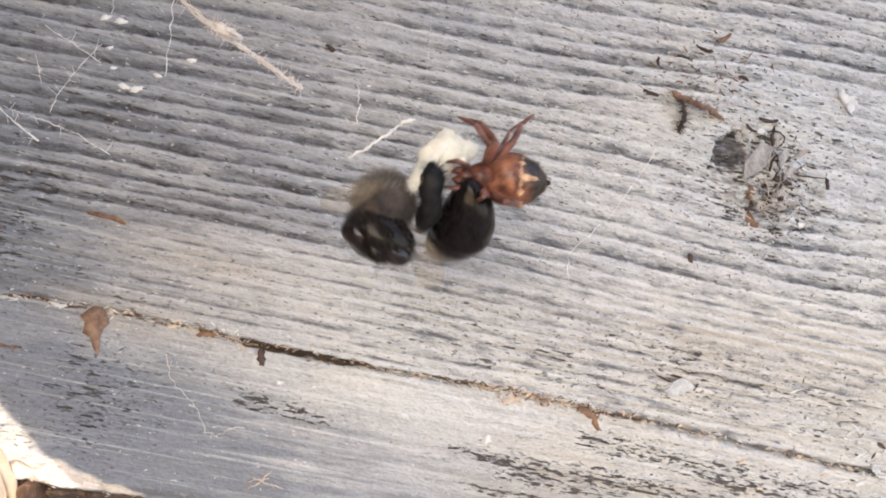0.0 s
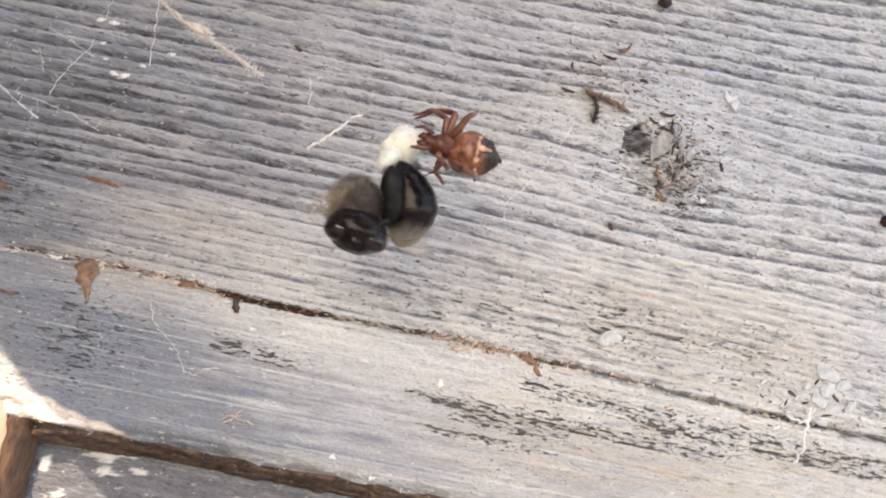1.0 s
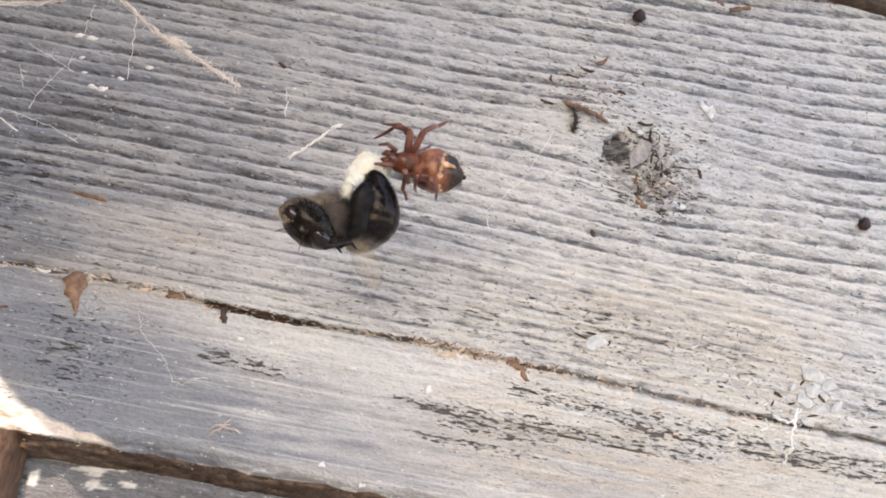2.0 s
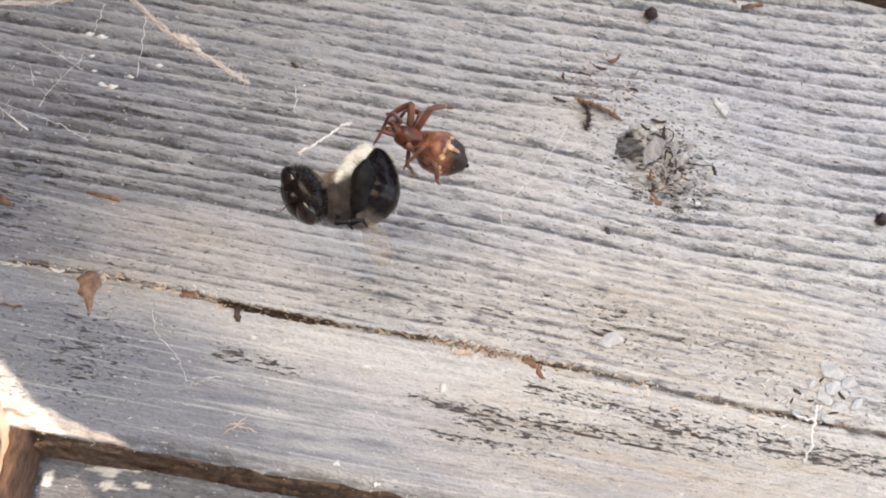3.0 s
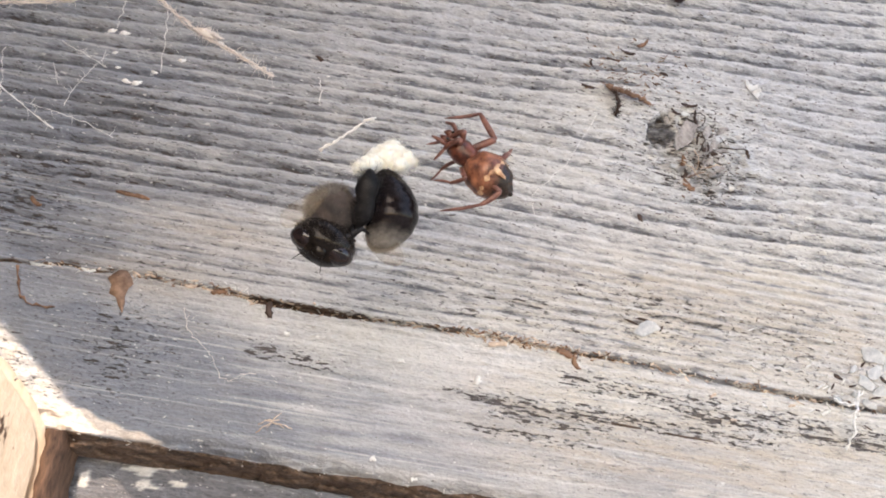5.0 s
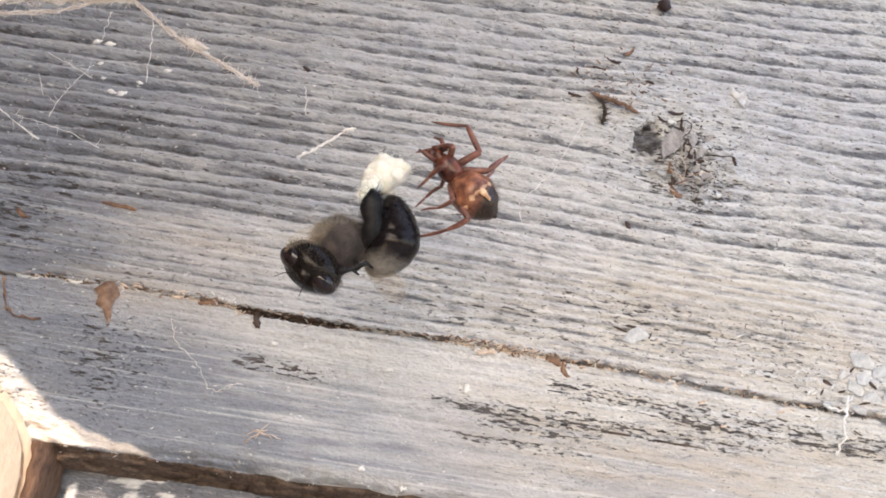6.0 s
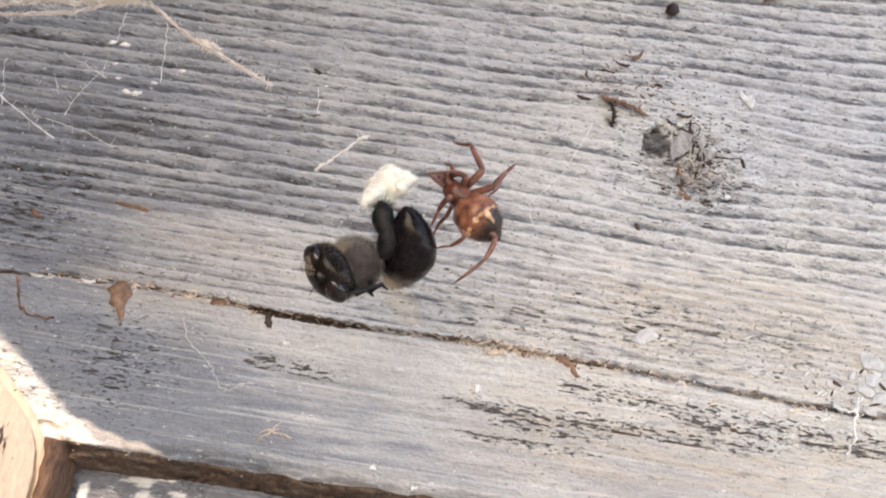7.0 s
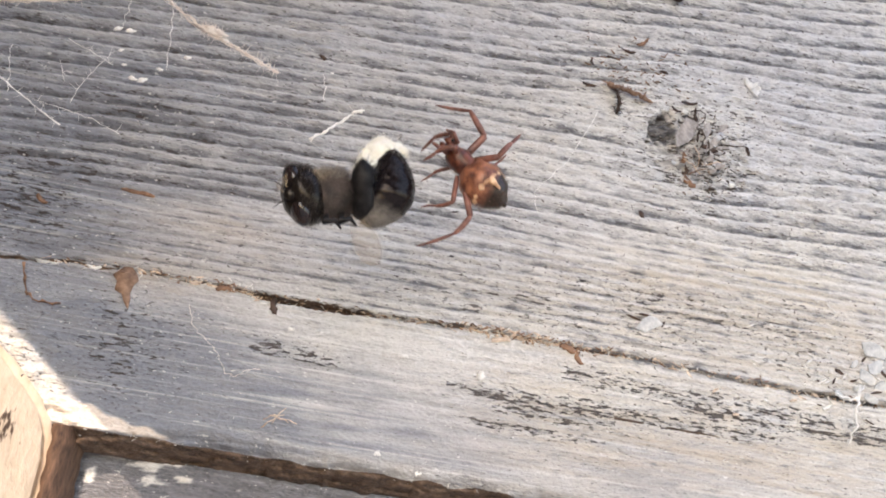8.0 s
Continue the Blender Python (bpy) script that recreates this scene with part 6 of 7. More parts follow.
def carved_plank(name, x0, x1, z0, z1, sx, sz, face, parent, label, field, depth=18):
    """A thick plank whose face carries a carved relief; its back is flat."""
    xs, zs = np.arange(x0, x1 + sx / 2, sx), np.arange(z0, z1 + sz / 2, sz)
    gx, gz = np.meshgrid(xs, zs)
    h, *tags = field(gx, gz)
    nz, nx = gx.shape
    co = np.stack([gx, face - h, gz], -1).reshape(-1, 3)
    i = np.arange(nz * nx).reshape(nz, nx)
    quads = np.stack([i[:-1, :-1], i[:-1, 1:], i[1:, 1:], i[1:, :-1]], -1).reshape(-1, 4)
    rim = np.concatenate([i[0, :], i[1:, -1], i[-1, -2::-1], i[-2:0:-1, 0]])
    back = co[rim].copy()
    back[:, 1] = face + depth
    k = len(co) + np.arange(len(rim))
    walls = np.stack([rim, k, np.roll(k, -1), np.roll(rim, -1)], -1)
    co = np.concatenate([co, back]) / 1000
    quads = np.concatenate([quads, walls])
    me = bpy.data.meshes.new(name)
    me.vertices.add(len(co))
    me.vertices.foreach_set("co", co.ravel())
    me.loops.add(quads.size)
    me.loops.foreach_set("vertex_index", quads.ravel().astype(np.int32))
    me.polygons.add(len(quads))
    me.polygons.foreach_set("loop_start", np.arange(0, quads.size, 4, dtype=np.int32))
    me.update(calc_edges=True)
    me.polygons.foreach_set("use_smooth", np.ones(len(quads), bool))
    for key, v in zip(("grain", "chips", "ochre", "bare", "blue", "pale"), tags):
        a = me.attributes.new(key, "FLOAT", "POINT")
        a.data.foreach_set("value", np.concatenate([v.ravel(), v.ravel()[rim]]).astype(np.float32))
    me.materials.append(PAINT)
    me.validate()
    ob = new(name, me)
    ob.parent = parent
    return tagged(ob, label)


def lower_field(x, z):
    high = smoothstep(-27.5, -23.6, z)
    peel = smoothstep(0.815, 0.845, value_noise(x / 1.6 + 4, z / 0.65, 81) * 0.7 + 0.42 * value_noise(x / 5, z / 2.5, 83) + 0.16 * high * smoothstep(-2, -24, x) + 0.08 * (value_noise(x / 0.5, z / 0.3, 84) - 0.5))
    h = 0.18 * peel + 0.1 * (value_noise(x / 1.0, z / 0.4, 82) - 0.5)
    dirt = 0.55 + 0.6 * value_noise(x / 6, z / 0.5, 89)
    # wear and blue held high so the paint carries the recess's shade
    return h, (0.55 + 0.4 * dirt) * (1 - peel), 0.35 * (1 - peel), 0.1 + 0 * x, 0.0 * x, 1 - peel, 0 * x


def upper_field(x, z):
    h = 0.25 * (value_noise(x / 6, z / 0.8, 91) - 0.5) - 0.45 * np.clip(42.2 - z, 0, None) ** 2 + 0.3 * (value_noise(x / 0.7, z / 0.5, 94) - 0.5)
    edge = smoothstep(0.5, -0.5, z - 42.2 - 3.2 * smoothstep(41, 33, x) + 1.6 * (value_noise(x / 2, z / 0.6, 92) - 0.5))
    # full blue and steady wear put this plank's shade into its paint
    return h, 0.5 + 0.5 * value_noise(x / 5, z / 0.5, 93), 0.6 + 0 * x, 0.1 + 0 * x, edge, 1 + 0 * x, 0 * x


def backing(name, x0, x1, y0, y1, z0, z1, mat):
    bm = bmesh.new()
    bmesh.ops.create_cube(bm, size=1)
    for v in bm.verts:
        v.co = Vector((x0 + (v.co.x + 0.5) * (x1 - x0), y0 + (v.co.y + 0.5) * (y1 - y0), z0 + (v.co.z + 0.5) * (z1 - z0))) / 1000
    bmesh.ops.bevel(bm, geom=list(bm.edges), offset=0.001, segments=2, affect="EDGES")
    return bm


wall = part("wall_north", backing("wall", -1500, 1500, 19, 60, -1420, 900, DULLWOOD), DULLWOOD, smooth=False)
tagged(wall, "weathered grey-painted plank wall of a shed", "wall", kind="structure")
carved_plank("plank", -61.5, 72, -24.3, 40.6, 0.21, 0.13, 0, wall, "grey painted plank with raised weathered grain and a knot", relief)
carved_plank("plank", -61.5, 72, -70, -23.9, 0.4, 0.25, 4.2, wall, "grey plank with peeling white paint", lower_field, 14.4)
carved_plank("plank", -61.5, 72, 41.0, 90, 0.5, 0.3, -1.3, wall, "dark blue-grey plank with a brown broken edge", upper_field, 19.5)

# timber batten standing proud below
def batten():
    bm = bmesh.new()
    outline = [(-61.3, -70), (-29.3, -70), (-29.4, -45), (-29.5, -25.5), (-29.9, -23.2), (-30.8, -21.4), (-32.4, -19.7), (-35.4, -17.0), (-40, -14.6), (-46.5, -12.4), (-61.3, -8.5)]
    front = [bm.verts.new(Vector((x, -1.6 + 0.3 * noise.noise(Vector((x, z, 1)) * 0.3), z)) / 1000) for x, z in outline]
    back = [bm.verts.new(Vector((min(x - 0.3, -29.6), 2.3 if z < -25 else 0.4, z - 0.3)) / 1000) for x, z in outline]
    bm.faces.new(front)
    bm.faces.new(back[::-1])
    n = len(outline)
    for k in range(n):
        bm.faces.new((front[k], back[k], back[(k + 1) % n], front[(k + 1) % n]))
    bmesh.ops.recalc_face_normals(bm, faces=bm.faces)
    bmesh.ops.bevel(bm, geom=list(bm.edges), offset=0.0009, segments=3, affect="EDGES")
    ob = tagged(part("timber_batten", bm, CREAM), "pale sunlit timber batten with a worn corner", "batten", kind="structure")
    bm = bmesh.new()
    path = [(z, 0.7 * noise.noise(Vector((z, 3, 1)) * 0.6) + 0.3 * noise.noise(Vector((z, 8, 1)) * 1.3)) for z in np.linspace(-60, -22.6, 110)]
    rows = []
    for z, w in path:
        rows.append([bm.verts.new(Vector(v) / 1000) for v in ((-29.9 + 0.6 * w, -1.75, z), (-29.2 + 0.4 * w, -1.7 - 0.3 * w, z), (-28.6 + 0.4 * w, 0.6 + 0.3 * w, z), (-28.1 + 0.6 * w, 2.7, z), (-28.9 + 0.3 * w, 8.3, z))])
    for a, b in zip(rows, rows[1:]):
        for k in range(5):
            bm.faces.new((a[k], a[(k + 1) % 5], b[(k + 1) % 5], b[k]))
    bm.faces.new(rows[0][::-1])
    bm.faces.new(rows[-1])
    bmesh.ops.recalc_face_normals(bm, faces=bm.faces)
    part("bare_side", bm, BROWN, ob, "bare brown wood along the batten's side")
    return ob


batten()


# added unseen board before the wall, out of the way, keeps sun off the planks
def rafter():
    along, across = Vector((12, 0, -9)).normalized(), Vector((9, 0, 12)).normalized()
    foot = Vector((-32.7, 0, -18.5)) + SUN * 215
    bm = bmesh.new()
    bmesh.ops.create_cube(bm, size=1)
    for v in bm.verts:
        a, b, c = v.co
        v.co = (foot + along * (a * 260 + 40) + across * (52 + b * 104) + Vector((0, c * 18 + 9, 0))) / 1000
    bmesh.ops.bevel(bm, geom=list(bm.edges), offset=0.002, segments=2, affect="EDGES")
    return tagged(part("unseen_sun_board", bm, DULLWOOD, smooth=False), "added sloping brown board, unseen, that blocks the sun", "rafter", kind="structure")


rafter()
# short added prop, unseen, from the wall that carries it, above the planks
beam = part("unseen_board_prop", backing("beam", -32, -8, -156, 20, 168, 194, DULLWOOD), DULLWOOD, smooth=False)
tagged(beam, "added short brown prop, unseen, from the wall to the sun board", "beam", kind="structure")


# added unseen wall beyond the planks that keeps sky light off their left
def shade_wall():
    bm = backing("side", -87, -62, -96, 18, -1390, 400, DULLWOOD)
    return tagged(part("unseen_wall_west", bm, DULLWOOD, smooth=False), "added dark brown timber wall, unseen, that dims the left", "wall", kind="structure")


shade_wall()

# ground far below
def ground():
    bm = bmesh.new()
    bmesh.ops.create_grid(bm, x_segments=8, y_segments=8, size=60)
    for v in bm.verts:
        v.co.z = -1.4 + 0.05 * noise.noise(v.co * 0.3)
    m, _, _ = mottled("gravel_ground", (0.12, 0.115, 0.11), (0.24, 0.23, 0.22), 3, 0.9)
    return tagged(part("ground", bm, m), "grey gravel ground below the wall", "ground", kind="structure")


ground()


# ---- the bee ----
def build_bee():
    rng = random.Random(5)
    bee = thing("bee", "dark bee with cream pollen on its leg, caught in silk", "bee")
    thorax = part("thorax", ball(2.05, 1.9, 2.05, 28, 18, 0.08), GREYHAIR, bee, "grey-brown hairy thorax")
    raw("hair", *hairs(5200, shell(1.95, 1.8, 1.95), 0.6, 0.011, rng, 0.9), GREYHAIR, thorax)
    raw("collar", *hairs(1500, shell(2.0, 1.85, 2.0, lambda d: d.z > 0.45), 0.75, 0.012, rng, 0.7), PALEHAIR, thorax, "paler hair collar")
    head = part("head", ball(1.8, 1.95, 2.5, 28, 18, 0.06), CHITIN, bee, "glossy black head")
    for s in (-1, 1):
        part("eye", ball(0.88, 1.18, 1.38, 32, 22, 0.03, 0, (-0.55, -0.48, 1.2 * s)), EYE, head, "shiny black compound eye")
        part("antenna", tube([(-1.1, -1.2, 0.3 * s), (-1.7, -1.7, 0.6 * s), (-2.1, -1.6, 0.2 + 0.9 * s), (-2.7, -1.3, 0.3 + 1.2 * s)], [0.06, 0.05, 0.035, 0.02], 6), CHITIN, head)
    part("clypeus", ball(0.55, 0.4, 0.6, 16, 10, 0.15, 0, (-1.1, -1.32, -0.1)), CHITIN, head)
    raw("hair", *hairs(1500, shell(1.5, 1.85, 2.35, lambda d: d.x > -0.3), 0.5, 0.012, rng, 0.6), GREYHAIR, head)
    abdomen = part("abdomen", ball(3.4, 2.05, 2.08, 36, 64, 0.02, 0.2, (0, 0, 0), 0.02, 5, 0.85), TERGITE, bee, "glossy black abdomen, grey and hairy at its base")
    def bent(pick):
        def root(r):
            p, d = pick(r)
            return p + Vector((0, 0, 0.85 * (p.x / 3.4) ** 2)), d
        return root

    raw("hair", *hairs(2200, bent(shell(3.4, 2.03, 2.06, lambda d: d.x < -0.6 - 0.4 * rng.random())), 0.3, 0.007, rng, 0.8), PALEHAIR, abdomen, "pale grey hair at the base")
    raw("fringe", *hairs(700, bent(shell(3.3, 1.75, 1.75, lambda d: d.x > 0.0)), 0.28, 0.016, rng), BLACKHAIR, abdomen)
    leg = part("hind_leg", tube([(-0.3, 0.3, -0.3), (0.3, 0.15, -0.15), (1.0, -0.1, 0.1), (1.7, -0.15, 0.2), (2.1, 0.0, 0.1), (2.7, 0.1, 0), (3.4, 0.05, -0.05), (3.9, 0.1, -0.1), (4.3, 0.2, -0.3)], [0.4, 0.7, 0.86, 0.68, 0.74, 0.9, 0.86, 0.55, 0.2], 14), BLACKHAIR, bee, "stout black hind leg")
    raw("hair", *hairs(1300, lambda r: (Vector((r.uniform(0.2, 3.9), 0, 0.05)), Vector((0.5, r.gauss(0, 1), r.gauss(0, 1))).normalized()), 1.4, 0.015, rng, 0.5), BLACKHAIR, leg)
    pollen = part("pollen_mass", ball(1.55, 1.1, 1.35, 32, 22, 0.22, 0, (0, 0, 0)), POLLEN, bee, "cream pollen mass held between leg and abdomen")
    raw("hair", *hairs(900, shell(1.5, 1.05, 1.3), 0.45, 0.013, rng, 0.9), POLLEN, pollen)
    for x, y, z, r in ((0.95, 0.1, -0.6, 0.95), (0.65, 0.2, 0.7, 0.85), (-0.8, 0.1, 0.6, 0.95), (-0.9, 0.0, -0.5, 0.8), (1.6, 0.4, -1.0, 0.5), (-1.7, -0.8, 0.1, 0.85), (-2.3, -1.4, 0.1, 0.75), (-2.9, -1.8, 0.15, 0.5), (-3.3, -1.9, 0.0, 0.3), (0.2, -0.6, -0.9, 0.7)):
        part("lump", ball(r, r * 0.85, r * 0.9, 20, 14, 0.25, 0, (x, y, z)), POLLEN, pollen)
        raw("hair", *hairs(int(420 * r), shell(r * 0.92, r * 0.8, r * 0.85, None, (x, y, z)), 0.45, 0.012, rng, 0.9), POLLEN, pollen)
    raw("wisp", *hairs(160, shell(1.7, 0.5, 1.0, None, (0.4, 0.4, -0.3)), 1.0, 0.01, rng, 0.8), POLLEN, pollen, "loose pale wisps")
    for x, z, l in ((-0.6, -2.0, 2.2), (0.6, -2.1, 2.0)):
        s = math.copysign(1, z)
        part("leg", tube([(x, -0.6, z * 0.8), (x - 0.3, -1.6, z + 0.5 * s), (x + 0.5, -1.5, z + (l - 1.4) * s * 0.6), (x + 0.9, -0.9, z + (l - 1.2) * s)], [0.26, 0.28, 0.2, 0.08], 8), BLACKHAIR, bee)
    return bee, head, abdomen, leg, pollen


def wing(name, length, width, parent, at):
    n = 22
    outline = []
    for k in range(n):
        a = 2 * math.pi * k / n
        x = length * (0.5 - 0.5 * math.cos(a))
        outline.append((x, width * math.sin(a) * (0.35 + 0.65 * (x / length) ** 0.7)))
    bm = bmesh.new()
    top = [bm.verts.new(Vector((x, 0.015 + 0.12 * math.sin(x * 1.4), z)) / 1000) for x, z in outline]
    low = [bm.verts.new(Vector((x, -0.015 + 0.12 * math.sin(x * 1.4), z)) / 1000) for x, z in outline]
    bm.faces.new(top)
    bm.faces.new(low[::-1])
    for k in range(n):
        bm.faces.new((top[k], low[k], low[(k + 1) % n], top[(k + 1) % n]))
    ob = part(name, bm, WING, parent, "smoky transparent wing", smooth=False)
    ob.matrix_basis = at
    return ob


bee, bee_head, bee_abdomen, bee_leg, bee_pollen = build_bee()
wing("wing", 4.9, 1.3, bee, mm(1.4, -0.6, -1.4, 0, 76, 0))
wing("wing", 4.6, 1.1, bee, mm(0.2, -1.9, 1.4, 0, 168, 0))


# ---- the spider ----
def limb(name, length, thick, tip, parent, bow=0.0):
    """One joint of a leg along x from its own origin, thickest near its middle."""
    pts = [(length * u, 0, bow * math.sin(math.pi * u)) for u in (-0.03, 0.0, 0.25, 0.55, 0.85, 1.0, 1.03)]
    return part(name, tube(pts, [thick * k for k in (0.45, 0.8, 1.0, 0.95, 0.5 + 0.5 * tip, tip, tip * 0.5)], 8), SPIDERLEG, parent)


def spider_leg(parent, lengths, thick, seed):
    """A leg in three joints; each turns on the end of the one before it."""
    leg = limb("leg", lengths[0], thick, 0.85, parent)
    shin = limb("shin", lengths[1], thick * 0.84, 0.62, leg, 0.1)
    foot = limb("foot", lengths[2], thick * 0.52, 0.3, leg, -0.08)

    def along(r):
        return Vector((lengths[0] * r.random(), 0, 0)), Vector((0.4, r.gauss(0, 1), r.gauss(0, 1))).normalized()

    raw("bristle", *hairs(34, along, thick * 1.9, 0.014, random.Random(seed)), SPIDERLEG, leg)
    return leg, shin, foot


# lengths of thigh, shin and foot in millimetres, and thickness
LEGS = {
    "a": ((2.16, 2.65, 2.88), 0.32),
    "b": ((1.58, 1.74, 1.62), 0.29),
    "c": ((1.50, 1.60, 1.22), 0.28),
    "d": ((2.52, 1.87, 1.26), 0.30),
    "e": ((2.92, 1.84, 3.13), 0.29),
    "f": ((2.39, 1.60, 1.36), 0.22),
    "g": ((1.50, 1.60, 1.22), 0.20),
    "h": ((2.20, 1.86, 1.25), 0.22),
}


def build_spider():
    rng = random.Random(8)
    sp = thing("spider", "red-brown spider with a cream-striped abdomen", "spider")
    carapace = part("carapace", ball(1.5, 1.0, 1.0, 24, 16, 0.14, -0.1), SPIDERSKIN, sp, "red-brown head and chest")
    part("head_region", ball(0.68, 0.55, 0.52, 18, 12, 0.06, 0, (-1.15, -0.2, 0)), SPIDERSKIN, carapace)
    for z in (-0.35, 0.35):
        part("eye", ball(0.14, 0.14, 0.14, 10, 8, 0, 0, (-1.5, -0.95, z)), EYE, carapace)
        part("fang", tube([(-1.2, -0.3, z), (-1.9, -0.4, z * 0.9), (-2.2, -0.2, z * 0.6)], [0.34, 0.28, 0.08], 8), SPIDERSKIN, carapace)
        part("feeler", tube([(-1.1, -0.6, z * 1.8), (-2.0, -0.9, z * 2.6), (-2.6, -0.4, z * 2.4)], [0.2, 0.18, 0.1], 8), SPIDERLEG, carapace)
    ab = part("abdomen", ball(2.25, 1.7, 1.8, 32, 24, 0.1, 0.1, (-0.2, 0, 0)), SPIDERDARK, sp, "round orange-brown abdomen")
    pts = []
    for k in range(21):
        a = (k / 20 - 0.5) * 3.4
        pts.append((-0.15 + 0.5 * (1 - math.cos(a)), -1.54 * math.cos(a), 1.62 * math.sin(a)))
    part("stripe", tube(pts, [0.06] + [rng.uniform(0.1, 0.34) for _ in range(19)] + [0.06], 8), STRIPE, ab, "broken cream band before the dark tail")
    part("mark", ball(0.8, 0.14, 0.24, 20, 12, 0.5, 0.2, (0.2, -1.66, 0.1)), STRIPE, ab, "cream streak along the back")
    part("spinneret", tube([(1.8, -0.2, 0), (2.25, -0.25, 0)], [0.3, 0.15], 8), SPIDERDARK, ab)
    raw("hair", *hairs(620, shell(2.25, 1.7, 1.8, None, (-0.2, 0, 0)), 0.22, 0.012, rng), SPIDERLEG, ab)
    legs = {k: spider_leg(sp, lengths, thick, 10 * i) for i, (k, (lengths, thick)) in enumerate(LEGS.items())}
    return sp, ab, legs


spider, spider_abdomen, spider_legs = build_spider()


# ---- silk, flakes and dirt on the planks ----
def height(x, z):
    return float(relief(np.array([[float(x)]]), np.array([[float(z)]]))[0][0, 0])


def wobbly(points, steps, amount, rng):
    """Points between the given ones (x, y, z in millimetres), with small random steps aside."""
    out = []
    for a, b in zip(points, points[1:]):
        a, b = Vector(a), Vector(b)
        for k in range(steps):
            out.append(a.lerp(b, k / steps) + Vector([rng.uniform(-amount, amount) for _ in range(3)]))
    return out + [Vector(points[-1])]


web = []


def strand(points, thick, mat, label, name="silk_strand", fuzz=0, seed=1, steps=6, amount=0.12, split=True):
    rng = random.Random(seed)
    pts = wobbly(points, steps, amount, rng)
    if thick > 0.13 and split:
        ob = part(name, tube(pts, [thick * 0.35 * rng.uniform(0.5, 1.6) for _ in pts], 6), mat)
        for _ in range(6):
            side = Vector([rng.gauss(0, 0.6) for _ in range(3)]) * thick
            way = wobbly([Vector(p) + side * rng.uniform(0.3, 1.3) for p in points], steps, amount * 1.6, rng)
            part("fibre", tube(way, [thick * 0.24 * rng.uniform(0.5, 1.5) for _ in way], 5), mat, ob)
    else:
        ob = part(name, tube(pts, [thick * rng.uniform(0.45, 1.4) for _ in pts], 6), mat)
    if fuzz:
        def pick(r):
            k = r.randrange(len(pts) - 1)
            return pts[k].lerp(pts[k + 1], r.random()), Vector([r.gauss(0, 1) for _ in range(3)]).normalized()
        raw("loose_fibre", *hairs(fuzz, pick, 0.9, 0.02, rng, 0.6), mat, ob)
    if all(p[1] <= -12 for p in points):
        web.append(ob)
    return tagged(ob, label, "silk", "old web silk")


strand([(-40, -14, 8.1), (-38.0, -14, 8.5), (-34.3, -14, 9.5), (-30.4, -14, 11.6), (-28.2, -14, 12.0), (-25.5, -14, 10.3), (-23.0, -14, 9.0), (-20.9, -14, 8.3), (-18.6, -14, 7.4), (-17.1, -14, 6.8)], 0.132, TANSILK, "dusty tan silk strand hung before the planks", fuzz=240, seed=3)
strand([(-36, -14, 12.3), (-34.4, -14, 11.5), (-32.1, -14, 11.3), (-30.0, -14, 11.9)], 0.22, TANSILK, "dusty tan silk strand hung before the planks", fuzz=160, seed=4)
strand([(-40, -14, 9.2), (-37.0, -14, 10.0), (-34.0, -14, 10.6), (-31.5, -14, 11.5), (-28.8, -14, 12.2)], 0.2, TANSILK, "dusty tan silk strand hung before the planks", fuzz=160, seed=15, amount=0.25)
THIN = "thin white silk strand hung before the planks"
strand([(-39, -12, 2.9), (-37.8, -12, 2.2), (-35.5, -12, 0.8), (-33.0, -12, -0.5)], 0.055, SILK, "white silk strand hung before the planks", fuzz=20, seed=5, amount=0.06)
strand([(-30.5, -12, 6.7), (-31.5, -12, 5.0), (-32.5, -12, 2.7), (-32.7, -12, 1.5)], 0.022, SILK, THIN, fuzz=10, seed=6, amount=0.05)
strand([(-34.2, -12, 7.0), (-32.3, -12, 6.3), (-30.3, -12, 5.5)], 0.022, SILK, THIN, fuzz=6, seed=7, amount=0.05)
strand([(-35.6, -12, 1.2), (-33.1, -12, 0.9), (-30.8, -12, 0.5), (-28.4, -12, -0.3)], 0.02, SILK, THIN, fuzz=16, seed=13, amount=0.08)
strand([(-34.4, -12, 5.0), (-33.6, -12, 3.2)], 0.02, SILK, THIN, fuzz=4, seed=14, amount=0.04)
web_strand = strand([(0, 0, 0), (1.4, 0, -0.1), (2.7, 0, -0.05), (3.9, 0, 0.05), (4.6, 0, 0.12), (5.3, 0, -0.15)], 0.14, SILK, "twisted white silk strand beside the bee", fuzz=14, seed=8, steps=5, amount=0.07, split=False)
strand([(12.4, -5, 14.1), (9.9, -5.5, 8.0), (6.9, -6, 4.2), (7.5, -6, 2.2)], 0.02, SILK, "thin white silk thread beside the spider", seed=9)
strand([(-21.6, -0.6, -10.6), (-21.0, -0.6, -12.4), (-19.6, -0.6, -13.4), (-18.4, -0.5, -14.3), (-17.3, -0.6, -16.0), (-16.4, -0.6, -16.2), (-15.4, -0.5, -15.4), (-14.3, -0.4, -15.2)], 0.02, TANSILK, "tan silk strand stuck on the plank", fuzz=8, seed=10)
strand([(-36.3, -0.4, -9.5), (-35.5, -0.4, -11.7), (-34.6, -0.4, -12.6), (-32.4, -0.3, -12.4)], 0.12, RUST, "brown root fibre on the plank", "fibre", seed=11)
strand([(42.6, -0.7, -7.0), (41.7, -1.6, -9.4), (41.8, -1.4, -11.0), (41.4, -0.6, -12.9)], 0.14, SILK, "white silk strand across the crack", fuzz=60, seed=12, split=False)
strand([(39.9, -0.9, -8.2), (41.2, -1.2, -8.7), (42.1, -1.3, -8.3), (42.9, -0.9, -6.9)], 0.08, SILK, "white silk strand across the crack", fuzz=30, seed=16)
